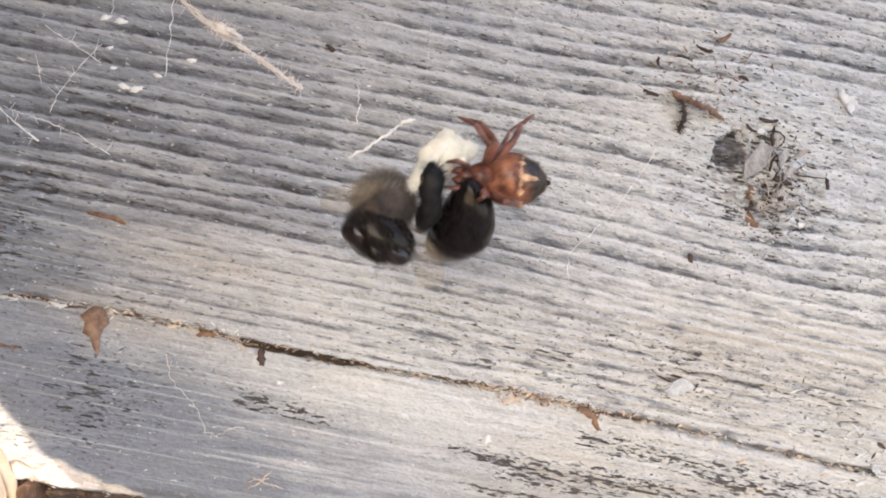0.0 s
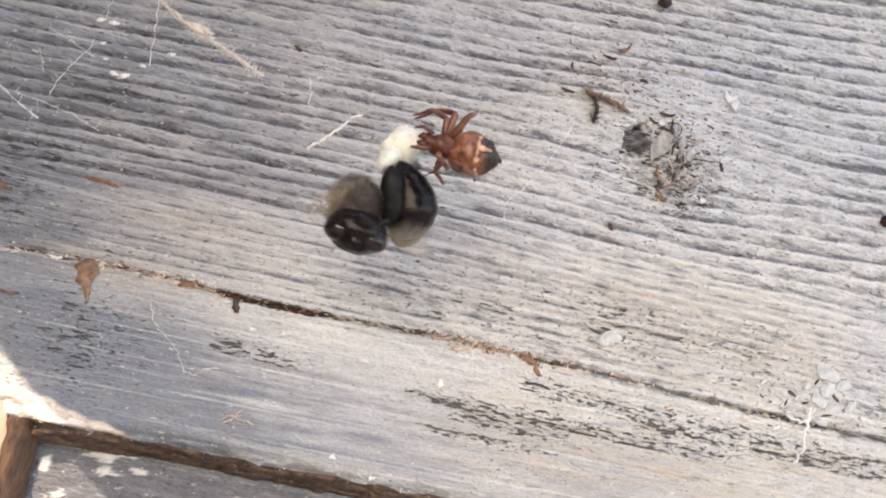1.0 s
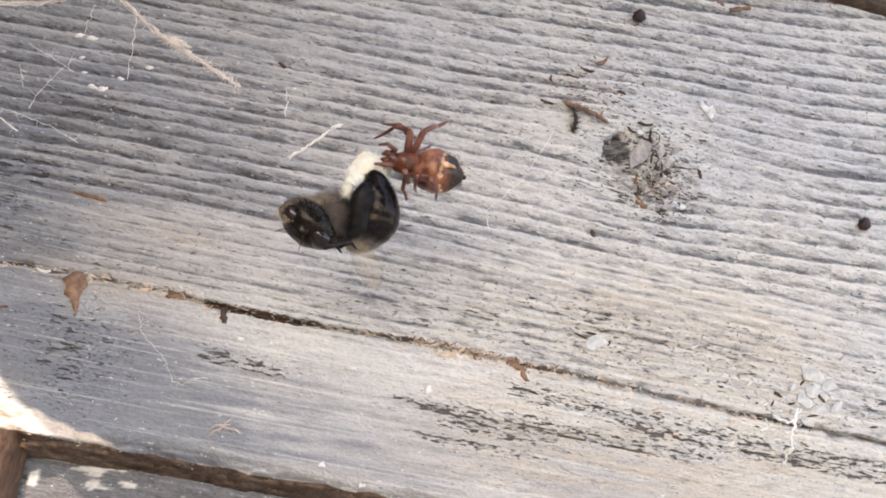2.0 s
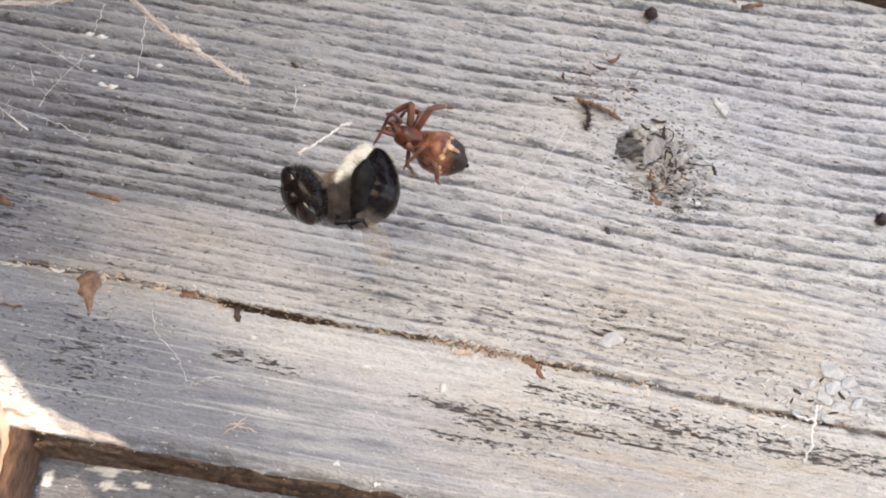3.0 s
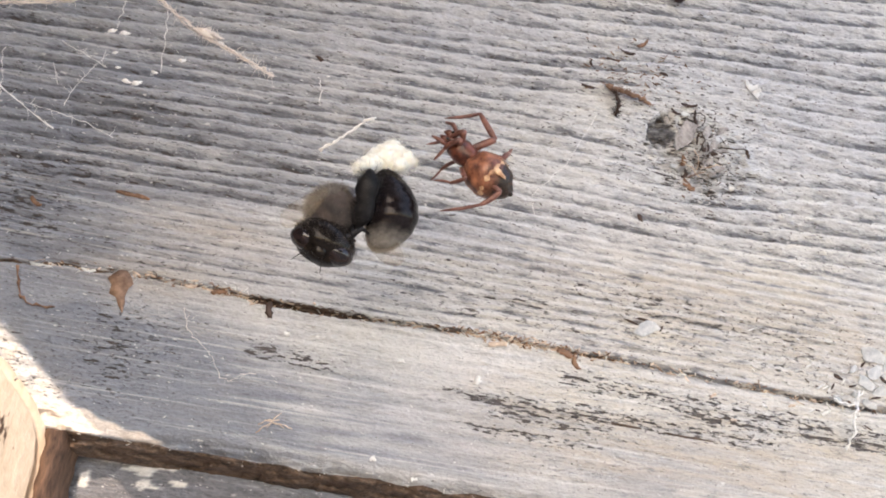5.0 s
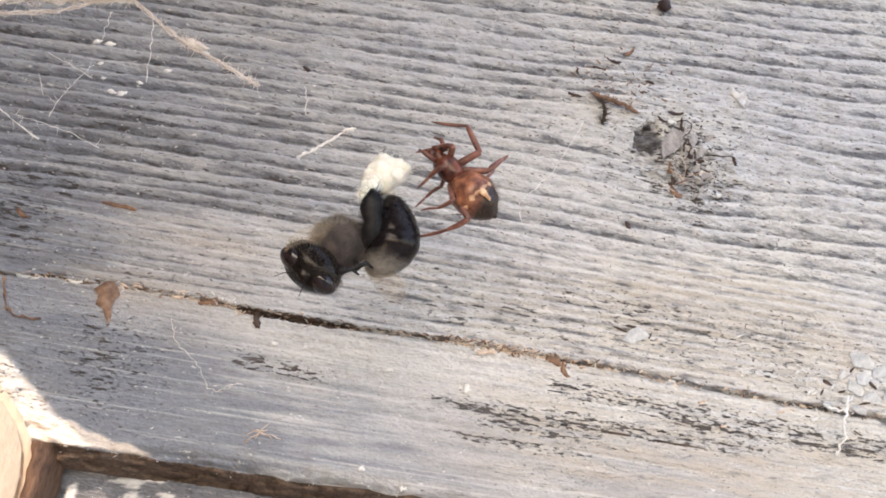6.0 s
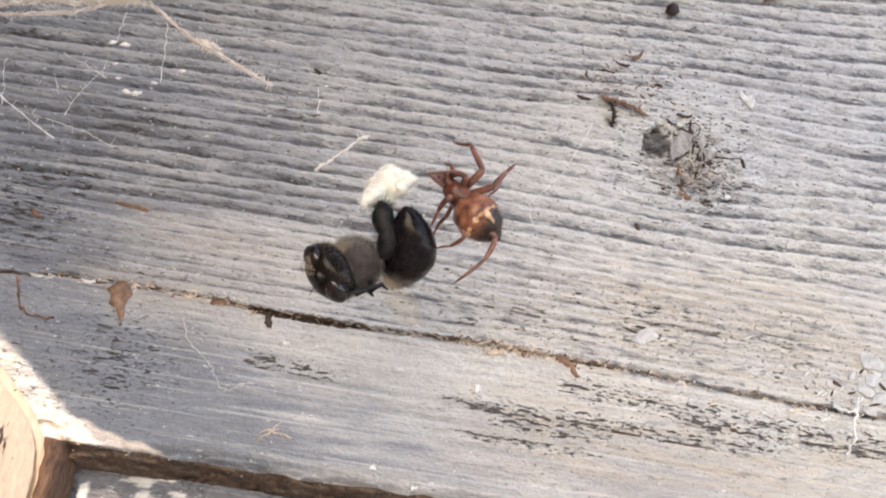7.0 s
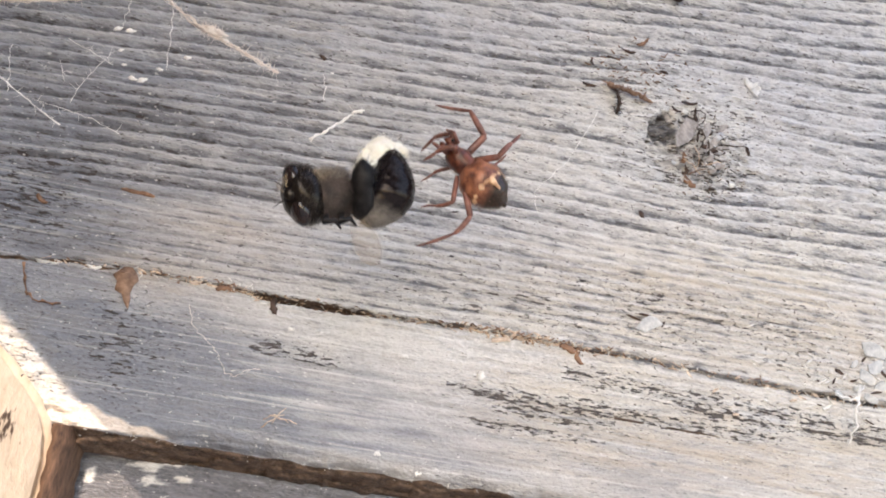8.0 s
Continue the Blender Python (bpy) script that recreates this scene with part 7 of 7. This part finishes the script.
for k, (x0, z0, x1, z1) in enumerate(((-30.2, 8.6, -29.9, 11.2), (-13.5, 8.0, -13.0, 5.5), (-26.0, 5.6, -26.6, 11.0), (-38, 5, -37.2, 1))):
    strand([(x0, -13, z0), ((x0 + x1) / 2 + 0.1, -13.2, (z0 + z1) / 2), (x1, -13, z1)], 0.028, SILK, "hair-thin white silk thread", seed=20 + k)
# suspension threads of the catch
for k, (a, b) in enumerate((((-6.0, -13.5, 3.0), (-14, -6, 62)), ((-1.0, -13.5, 3.0), (9, -6, 62)), ((-6.0, -13.4, -2.0), (-52, -10, 22)))):
    strand([a, tuple((Vector(a) + Vector(b)) / 2), b], 0.004, SILK, "hair-thin silk thread that carries the catch", seed=30 + k, amount=0.05)


def flake(x, z, length, width, turn, mat, label, category="flake", curl=0.35, lift=0.0, seed=0, name="flake", taper=0.0, lean=None, uneven=0.16):
    """A small curled chip that lies on the plank; length and width in millimetres, turn in degrees."""
    rng = random.Random(seed * 77 + int(x * 10))
    bm = bmesh.new()
    n, m = 7, 3
    top, low = [], []
    bow, blunt = rng.uniform(-0.5, 0.5) if lean is None else lean, rng.uniform(0.25, 0.75)
    for i in range(n):
        u = i / (n - 1) - 0.5
        half = width * 0.5 * (1 - taper * (u + 0.5)) * (1 - (2 * abs(u)) ** 3 * blunt) * rng.uniform(0.65, 1.15)
        mid = width * (0.13 * rng.uniform(-1, 1) + bow * (4 * u * u - 0.5))
        for j in range(m):
            v = mid + (j / (m - 1) - 0.5) * 2 * half
            y = -curl * length * (u * u) - rng.uniform(0, uneven) - curl * 0.3 * v * v
            p = Vector((u * length + rng.uniform(-0.1, 0.1) * length / 2, y, v))
            top.append(bm.verts.new(p / 1000))
            low.append(bm.verts.new((p + Vector((0, 0.09, 0))) / 1000))
    for i in range(n - 1):
        for j in range(m - 1):
            a, b, c, d = i * m + j, i * m + j + 1, (i + 1) * m + j + 1, (i + 1) * m + j
            bm.faces.new((top[a], top[b], top[c], top[d]))
            bm.faces.new((low[d], low[c], low[b], low[a]))
    rim = [j for j in range(m)] + [i * m + m - 1 for i in range(1, n)] + [(n - 1) * m + j for j in range(m - 2, -1, -1)] + [i * m for i in range(n - 2, 0, -1)]
    for a, b in zip(rim, rim[1:] + rim[:1]):
        bm.faces.new((top[b], top[a], low[a], low[b]))
    bmesh.ops.recalc_face_normals(bm, faces=bm.faces)
    ob = part(name, bm, mat)
    ob.matrix_basis = mm(x, -height(x, z) - 0.06 - lift, z, 0, -turn, 0)
    return tagged(ob, label, category)


def paint_scale(x, z, length, width, turn, mat, label, seed, lift=0.15, name="paint_scale", category="paint scale"):
    """A thin broken plate with an angular outline, one edge lifted off the plank."""
    rng = random.Random(seed)
    n = rng.randrange(7, 10)
    bm = bmesh.new()
    rings = []
    for scale_by, depth in ((1.0, 0.1), (1.0, 0.0), (0.86, -0.03)):
        rng_edge = random.Random(seed + 1)
        ring = []
        for k in range(n):
            a = 2 * math.pi * (k + rng_edge.uniform(-0.3, 0.3)) / n
            r = rng_edge.uniform(0.62, 1.15) * scale_by
            u, v = 0.5 * length * r * math.cos(a), 0.5 * width * r * math.sin(a)
            ring.append(bm.verts.new(Vector((u, depth - lift * (v / width + 0.5), v)) / 1000))
        rings.append(ring)
    for low, top in zip(rings, rings[1:]):
        for k in range(n):
            bm.faces.new((low[k], low[(k + 1) % n], top[(k + 1) % n], top[k]))
    bm.faces.new(rings[-1])
    bm.faces.new(rings[0][::-1])
    bmesh.ops.recalc_face_normals(bm, faces=bm.faces)
    ob = part(name, bm, mat, smooth=False)
    ob.matrix_basis = mm(x, -height(x, z) - 0.08, z, 0, -turn, 0)
    return tagged(ob, label, category)


for k, (x, z, l, w, a) in enumerate(((44.3, -3.2, 3.0, 1.5, -10), (44.4, -4.9, 2.3, 1.9, 35), (43.4, -6.0, 1.9, 1.3, -35), (46.3, -4.0, 2.2, 1.4, 15), (45.2, -6.6, 2.2, 1.1, 8), (42.3, -4.9, 1.3, 0.8, 50), (44.0, -8.0, 1.9, 0.8, -15), (42.6, -7.3, 1.2, 0.7, 10), (47.2, -6.0, 1.8, 1.2, 30))):
    paint_scale(x, z, l, w, a, SCALE, "lifting scale of bluish-white paint by the crack", 300 + k, 0.3)
paint_scale(20.9, -4.6, 2.7, 1.7, 12, SCALE, "flat scale of blue-grey paint on the plank", 318, 0.2)
# dark strips laid in for the gaps and cracks of the lifting paint
for k, (x, z, l, w, a) in enumerate(((19.4, -4.2, 1.6, 0.28, -10), (20.6, -3.8, 1.7, 0.22, -4), (22.4, -4.4, 0.9, 0.25, 70), (45.4, -5.4, 1.6, 0.3, -40), (43.3, -4.2, 1.3, 0.25, 60), (40.6, -5.9, 1.3, 0.5, -20), (44.6, -7.3, 1.5, 0.25, 15))):
    paint_scale(x, z, l, w, a, DARK, "dark strip laid in for a gap by lifting paint", 340 + k, 0.05, "dark_gap", "sliver")
paint_scale(22.8, 15.9, 3.9, 2.2, 62, KNOTWOOD, "pale grey wood slab lifting from the knot", 331, 0.45, "wood_slab", "slab")
for k, (x, z, l, w, a) in enumerate(((25.4, 16.9, 2.2, 1.1, 75), (26.3, 15.6, 1.8, 1.0, 50), (24.0, 14.0, 1.6, 0.9, 110), (25.8, 13.6, 1.5, 0.8, 30), (24.4, 12.2, 1.3, 0.7, 80), (27.2, 17.6, 1.6, 0.7, 35), (21.4, 17.8, 1.7, 0.8, 60))):
    paint_scale(x, z, l, w, a, KNOTWOOD, "broken grey wood plate in the knot", 360 + k, 0.4, "wood_plate", "slab")
flake(KNOT[0] + 1.6, KNOT[1] - 2.6, 2.0, 0.9, 40, KNOTWOOD, "pale grey wood slab lifting from the knot", "slab", curl=0.02, seed=332, name="wood_slab")
strand([(KNOT[0] - 0.9 + 0.95 * math.cos(a), -0.5 - 0.25 * math.sin(a * 2), KNOT[1] + 2.5 + 0.75 * math.sin(a)) for a in (k * 0.62 for k in range(11))], 0.05, DARK, "dark curled fibre on the knot", "curled_fibre", seed=51, steps=2, amount=0.05)
for k, (x, z, turn, mat) in enumerate(((24.2, 13.4, 100, STRAW), (24.8, 12.6, 60, KNOTWOOD), (23.8, 12.2, 140, STRAW), (25.0, 14.2, 80, KNOTWOOD), (24.4, 11.8, 30, BARK), (23.4, 13.6, 170, KNOTWOOD), (24.6, 15.6, 95, DARK), (26.0, 13.0, 20, STRAW), (24.0, 17.4, 88, KNOTWOOD))):
    a = radians(turn)
    strand([(x - 1.1 * math.cos(a), -0.9, z - 1.1 * math.sin(a)), (x + 0.2 * math.sin(a), -1.3, z), (x + 1.1 * math.cos(a), -0.8, z + 1.1 * math.sin(a))], 0.06, mat, "dry fibre standing out of the knot", "dry_fibre", seed=60 + k, steps=4, amount=0.1)
for k, (x, z, turn) in enumerate(((-12.4, -19.1, 20), (-11.9, -19.2, -15), (-12.0, -18.9, 55), (-11.2, -19.3, -5), (-12.6, -19.6, 40))):
    a = radians(turn)
    strand([(x - 0.9 * math.cos(a), -0.5, z - 0.9 * math.sin(a)), (x, -0.8, z + 0.1), (x + 0.9 * math.cos(a), -0.5, z + 0.9 * math.sin(a))], 0.05, STRAW, "wisp of pale chaff on the plank", "chaff", seed=75 + k, steps=3, amount=0.08)


def forked_splinter():
    """A torn splinter with a second prong that hangs down."""
    ob = thing("forked_splinter", "rust-brown forked wood splinter beside the knot", "splinter")
    y = -height(16.5, 19.2) - 0.35
    rng = random.Random(17)
    for name, path, thick, mat, label in (("prong", [(14.3, y, 19.8), (15.4, y - 0.1, 19.5), (16.6, y - 0.2, 19.3), (18.0, y - 0.1, 19.1), (19.3, y, 18.7)], 0.3, BARK, ""),
                                          ("prong", [(15.3, y, 19.4), (15.7, y - 0.1, 18.4), (15.8, y, 17.5), (15.6, y + 0.2, 16.7)], 0.24, DARK, "darker hanging prong")):
        way = wobbly(path, 4, 0.1, rng)
        prong = part(name, tube(way, [0.06] + [thick * rng.uniform(0.45, 1.15) for _ in way[2:]] + [0.05], 7), mat, ob, label, smooth=False)
        raw("fibre", *hairs(60, lambda r: (way[r.randrange(len(way))], Vector((r.gauss(0, 1), -0.3, r.gauss(0, 0.5))).normalized()), 0.8, 0.05, rng, 0.5), mat, prong)
    return ob


forked_splinter()
TAN, RED, PALE, BLACK = "straw-coloured flake caught in the crack", "rust-brown flake on the plank", "white flake on the plank", "dark splinter or crack mark on the plank"
for k, (x, z, l, w, a) in enumerate(((-21.6, -8.4, 1.6, 0.6, 10), (-20.1, -8.4, 1.3, 0.7, -20), (-1.5, -8.1, 1.2, 0.4, 0), (4.5, -8.1, 1.8, 0.6, -8), (6.7, -8.7, 2.3, 0.9, 15), (8.5, -8.1, 1.5, 0.7, -30),
                                     (11.6, -8.3, 1.2, 0.6, 0), (13.0, -8.2, 1.0, 0.5, 30), (18.8, -8.2, 1.3, 0.5, 50), (33.6, -8.4, 1.5, 0.5, 70), (38.5, -8.6, 1.4, 0.5, -25), (28.0, -9.9, 0.9, 0.5, 40), (30.2, -11.8, 0.8, 0.5, 0), (36.0, -9.5, 1.0, 0.4, 20))):
    flake(x, z, l * 0.75, w * 0.6, a, STRAW, TAN, seed=k)
for k, (x, z, l, w, a) in enumerate(((14.4, -8.9, 1.6, 0.6, -75), (13.2, -8.4, 1.6, 0.7, -20), (9.6, -8.2, 1.2, 0.6, 25), (24.0, 10.9, 1.6, 0.8, -40),
                                     (-28.4, -1.1, 3.0, 0.35, -4), (-36.4, -3.4, 1.2, 0.5, -35), (32.8, 36.2, 2.6, 0.6, 25), (17.8, 25.4, 1.4, 0.4, 40), (30.5, 36.4, 1.0, 0.45, -20), (-19.0, -8.5, 1.4, 0.5, 12), (23.0, 13.0, 1.2, 0.6, 80))):
    flake(x, z, l, w, a, RUST, RED, seed=40 + k)
flake(-27.3, -10.0, 3.8, 2.6, -72, BARK, "orange-brown bark scrap hanging from the crack", "bark", curl=0.03, seed=204, name="bark_scrap", taper=0.9, lean=0.05)
for k, (x, z, l, w, a) in enumerate(((29.9, 23.3, 1.45, 0.9, -15), (30.7, 22.6, 1.3, 0.8, 75), (23.0, 18.4, 1.0, 0.5, 5), (22.6, 12.6, 1.6, 0.6, 15), (-34.6, -8.9, 2.0, 0.45, -4), (-30.5, -8.6, 1.2, 0.4, 0),
                                     (41.0, -8.2, 1.8, 0.5, -20), (-12.4, -11.1, 0.6, 0.4, 0), (-1.9, -11.8, 0.8, 0.4, 10), (5.3, -12.3, 0.9, 0.7, 80), (25.0, -8.3, 0.7, 0.4, 0), (-2.9, -20.8, 0.6, 0.4, 0), (1.0, -21.9, 0.6, 0.4, 30), (34.0, 9.5, 0.7, 0.5, 0), (28.5, 11.5, 0.6, 0.5, 0), (39.5, -9.6, 1.1, 0.4, 30))):
    flake(x, z, l, w, a, SCALE if l > 1.5 else WHITE, PALE, seed=80 + k)
# those at x 28.2 and 30.0 stand for a thin crack
for k, (x, z, l, w, a) in enumerate(((-14.9, -8.4, 4.2, 0.55, -3), (-14.3, -9.3, 1.5, 0.7, -80), (-9.5, -8.6, 4.5, 0.4, -2), (19.3, 6.4, 0.9, 0.5, -60), (-14.5, 16.2, 0.9, 0.4, -20), (20.4, 22.6, 1.0, 0.3, -10), (23.4, 19.6, 1.7, 0.35, 8), (24.2, 18.4, 1.7, 0.35, -80), (22.0, 18.5, 1.2, 0.3, -20),
                                     (26.0, 14.5, 1.2, 0.5, 30), (25.2, 13.2, 1.1, 0.5, -40), (23.5, 12.0, 1.0, 0.5, 70), (24.5, 16.0, 1.4, 0.3, 85), (14.8, 23.0, 1.3, 0.26, -8), (12.6, 22.0, 0.8, 0.25, -70), (28.2, 15.7, 2.4, 0.14, 8), (30.0, 15.5, 1.0, 0.35, -70), (12.5, 19.3, 1.4, 0.3, -5), (16.3, 24.1, 1.7, 0.26, -8), (25.6, 16.6, 2.2, 0.4, 12), (25.2, 14.9, 1.0, 0.7, 40))):
    flake(x, z, l, w, a, DARK, BLACK, "splinter", seed=120 + k, name="splinter")


def litter(name, mat, label, n, where, size, seed):
    """Countless crumbs in one mesh, lying on the plank."""
    rng = random.Random(seed)
    spots = [where(rng) for _ in range(n)]
    xs, zs = np.array([[p[0] for p in spots]]), np.array([[p[1] for p in spots]])
    hs = relief(xs, zs)[0][0]
    verts, faces = [], []
    for (x, z), h in zip(spots, hs):
        l, w = size * rng.uniform(0.3, 1.5) ** 1.4, size * rng.uniform(0.08, 0.42)
        a = rng.gauss(0, 0.7)
        c, q = math.cos(a), math.sin(a)
        b = len(verts)
        for u, v, y in ((-1, -0.4, 0), (-0.3, -1, 0.1), (0.8, -0.6, 0), (1, 0.5, 0.15), (0.1, 1, 0), (-0.8, 0.6, 0.1)):
            u, v = u * l * rng.uniform(0.6, 1.2) / 2, v * w * rng.uniform(0.6, 1.2) / 2
            verts.append(((x + u * c - v * q) / 1000, (-h - 0.03 - y * l) / 1000, (z + u * q + v * c) / 1000))
        verts.append((x / 1000, (-h - 0.1 - 0.35 * w) / 1000, z / 1000))
        verts.append((x / 1000, (-h + 0.1) / 1000, z / 1000))
        for k in range(6):
            j = (k + 1) % 6
            faces += [(b + k, b + j, b + 6), (b + j, b + k, b + 7)]
    return tagged(raw(name, verts, faces, mat, smooth=False), label, "litter", kind="stuff")


def in_crack(r):
    x = r.choice((r.gauss(8, 3.5), r.gauss(7, 3), r.gauss(12, 2.5), r.uniform(15, 47), r.uniform(-36, 47), r.gauss(-18, 2.6), r.uniform(-34, -4)))
    return x, float(crack_line(np.array([x]))[0]) + r.gauss(0.05, 0.22)


def at_knot(r):
    return KNOT[0] + 0.4 + r.gauss(0, 1.8), KNOT[1] - 1.5 + r.gauss(0, 2.4)


def above_knot(r):
    return r.choice((r.gauss(15, 2.2), r.gauss(20, 2.5))), r.gauss(22.2, 1.6)


def anywhere(r):
    return r.uniform(-45, 50), r.uniform(-21, 39)


def mostly_right(r):
    return r.choice((r.uniform(-45, 50), r.uniform(2, 50), r.gauss(26, 12))), r.uniform(-9, 36)


def along_edge(r):
    return r.uniform(-30, 14), -22.4 + r.gauss(0, 0.35)


def at_patch(r):
    return r.gauss(41, 4), r.gauss(-6.5, 2.2)


litter("straw_litter", STRAW, "straw-coloured crumbs along the crack", 330, in_crack, 0.62, 1)
litter("rust_litter", RUST, "rust-brown crumbs along the crack", 260, in_crack, 0.5, 2)
litter("white_litter", WHITE, "white paint crumbs along the crack", 230, in_crack, 0.5, 3)
litter("knot_litter", DARK, "dark dirt and splinters round the knot", 110, at_knot, 0.4, 4)
litter("splinter_litter", BARK, "torn brown wood crumbs above the knot", 90, above_knot, 0.5, 11)
litter("knot_chaff", WHITE, "pale chaff round the knot", 130, at_knot, 0.42, 5)
litter("knot_rust", RUST, "brown chaff round the knot", 80, at_knot, 0.34, 6)
litter("dust", WHITE, "white dust specks on the planks", 420, anywhere, 0.24, 7)
litter("soot", DARK, "dark dirt specks on the planks", 900, mostly_right, 0.26, 8)
litter("edge_litter", WHITE, "white paint crumbs along the broken lower edge", 60, along_edge, 0.32, 12)
litter("patch_litter", WHITE, "white paint scales by the crack", 45, at_patch, 0.9, 9)
litter("patch_dirt", DARK, "dark dirt by the flaking paint", 14, at_patch, 0.7, 10)
for k, (x, z, s) in enumerate(((-30.4, 8.3, 0.5), (-29.4, 8.3, 0.55), (-28.3, 4.2, 0.5), (-27.5, 4.2, 0.55), (-29.2, 5.2, 0.28), (-26.4, 5.4, 0.35), (-29.7, 6.4, 0.3), (-24.5, 6.9, 0.4), (-22.0, 9.1, 0.5), (-23.7, 14.4, 0.25), (-12.8, 8.2, 0.2))):
    ob = part("web_crumb", ball(s * 0.62, s * 0.35, s * 0.36, 12, 8, 0.9, 0, (0, 0, 0.01 * k)), SILK)
    ob.matrix_basis = mm(x, -13, z, 10 * k, 17 * k % 50 - 25, 0)
    web.append(tagged(ob, "white crumb held by the web", "crumb", "crumbs in the web"))
clump = part("silk_clump", ball(1.0, 0.32, 0.3, 20, 14, 0.8, 0, (0, 0, 0)), TANSILK)
raw("loose_fibre", *hairs(160, shell(1.0, 0.3, 0.3), 0.6, 0.018, random.Random(77), 0.8), TANSILK, clump)
clump.matrix_basis = mm(-22.9, -14.0, 9.3, 0, 8, 0)
web.append(tagged(clump, "tan clump of silk on the strand", "silk", "old web silk"))
for x, z, s in ((21.2, 31.8, 0.85), (49.2, 14.3, 0.8)):
    ob = part("bud", ball(s * 0.8, s * 0.7, s * 0.9, 14, 10, 0.35), BUD)
    ob.matrix_basis = mm(x, -height(x, z) - 0.5 * s, z)
    tagged(ob, "dark red-brown round seed stuck to the plank", "seed", "seeds on the plank")


def web_nest():
    """Rolled dead leaf and silk under the overhanging plank."""
    nest = thing("debris_nest", "clump of dry leaf, silk and shed skins under the plank", "debris", (35.5, 1.2, 38.3))
    rng = random.Random(9)
    for k in range(4):
        part("curl", tube(wobbly([(k * 1.1 - 2, -2, 0.4), (k * 1.1 - 1.6, -2.3, 1.0), (k * 1.1 - 1.0, -2.1, 0.5)], 4, 0.2, rng), [0.1, 0.28, 0.32, 0.22, 0.1], 8), STRAW if k > 1 else BARK, nest)
    part("shell", ball(0.5, 0.4, 0.35, 16, 12, 0.4, 0, (3.6, -3.2, 2.4)), WHITE, nest, "pale empty shell")
    raw("fibre", *hairs(150, shell(6.5, 0.6, 0.7, None, (0.5, -1.9, 1.5)), 1.1, 0.022, rng, 0.9), TANSILK, nest)
    raw("rootlet", *hairs(160, shell(7.5, 0.5, 0.8, None, (1.0, -1.4, 1.9)), 1.3, 0.035, rng, 0.9), BARK, nest)
    return nest


web_nest()


def motions():
    walk(bee, BEE_ROWS)
    walk(bee_head, HEAD_ROWS)
    walk(bee_abdomen, ABDOMEN_ROWS)
    walk(bee_leg, HINDLEG_ROWS)
    walk(bee_pollen, POLLEN_ROWS)
    walk(web_strand, STRAND_ROWS)
    for ob in web:
        rest = ob.matrix_basis.copy()
        walk(ob, [(t, mm(dx, 0, dz) @ rest) for t, dx, dz in SWAY])
    walk(spider, SPIDER_ROWS)
    walk(spider_abdomen, OPIS_ROWS)
    for key, *joints in (("a", LEG_a_ROWS, SHIN_a_ROWS, FOOT_a_ROWS), ("b", LEG_b_ROWS, SHIN_b_ROWS, FOOT_b_ROWS), ("c", LEG_c_ROWS, SHIN_c_ROWS, FOOT_c_ROWS), ("d", LEG_d_ROWS, SHIN_d_ROWS, FOOT_d_ROWS), ("e", LEG_e_ROWS, SHIN_e_ROWS, FOOT_e_ROWS), ("f", LEG_f_ROWS, SHIN_f_ROWS, FOOT_f_ROWS), ("g", LEG_g_ROWS, SHIN_g_ROWS, FOOT_g_ROWS), ("h", LEG_h_ROWS, SHIN_h_ROWS, FOOT_h_ROWS)):
        for ob, rows in zip(spider_legs[key], joints):
            walk(ob, rows)


motions()
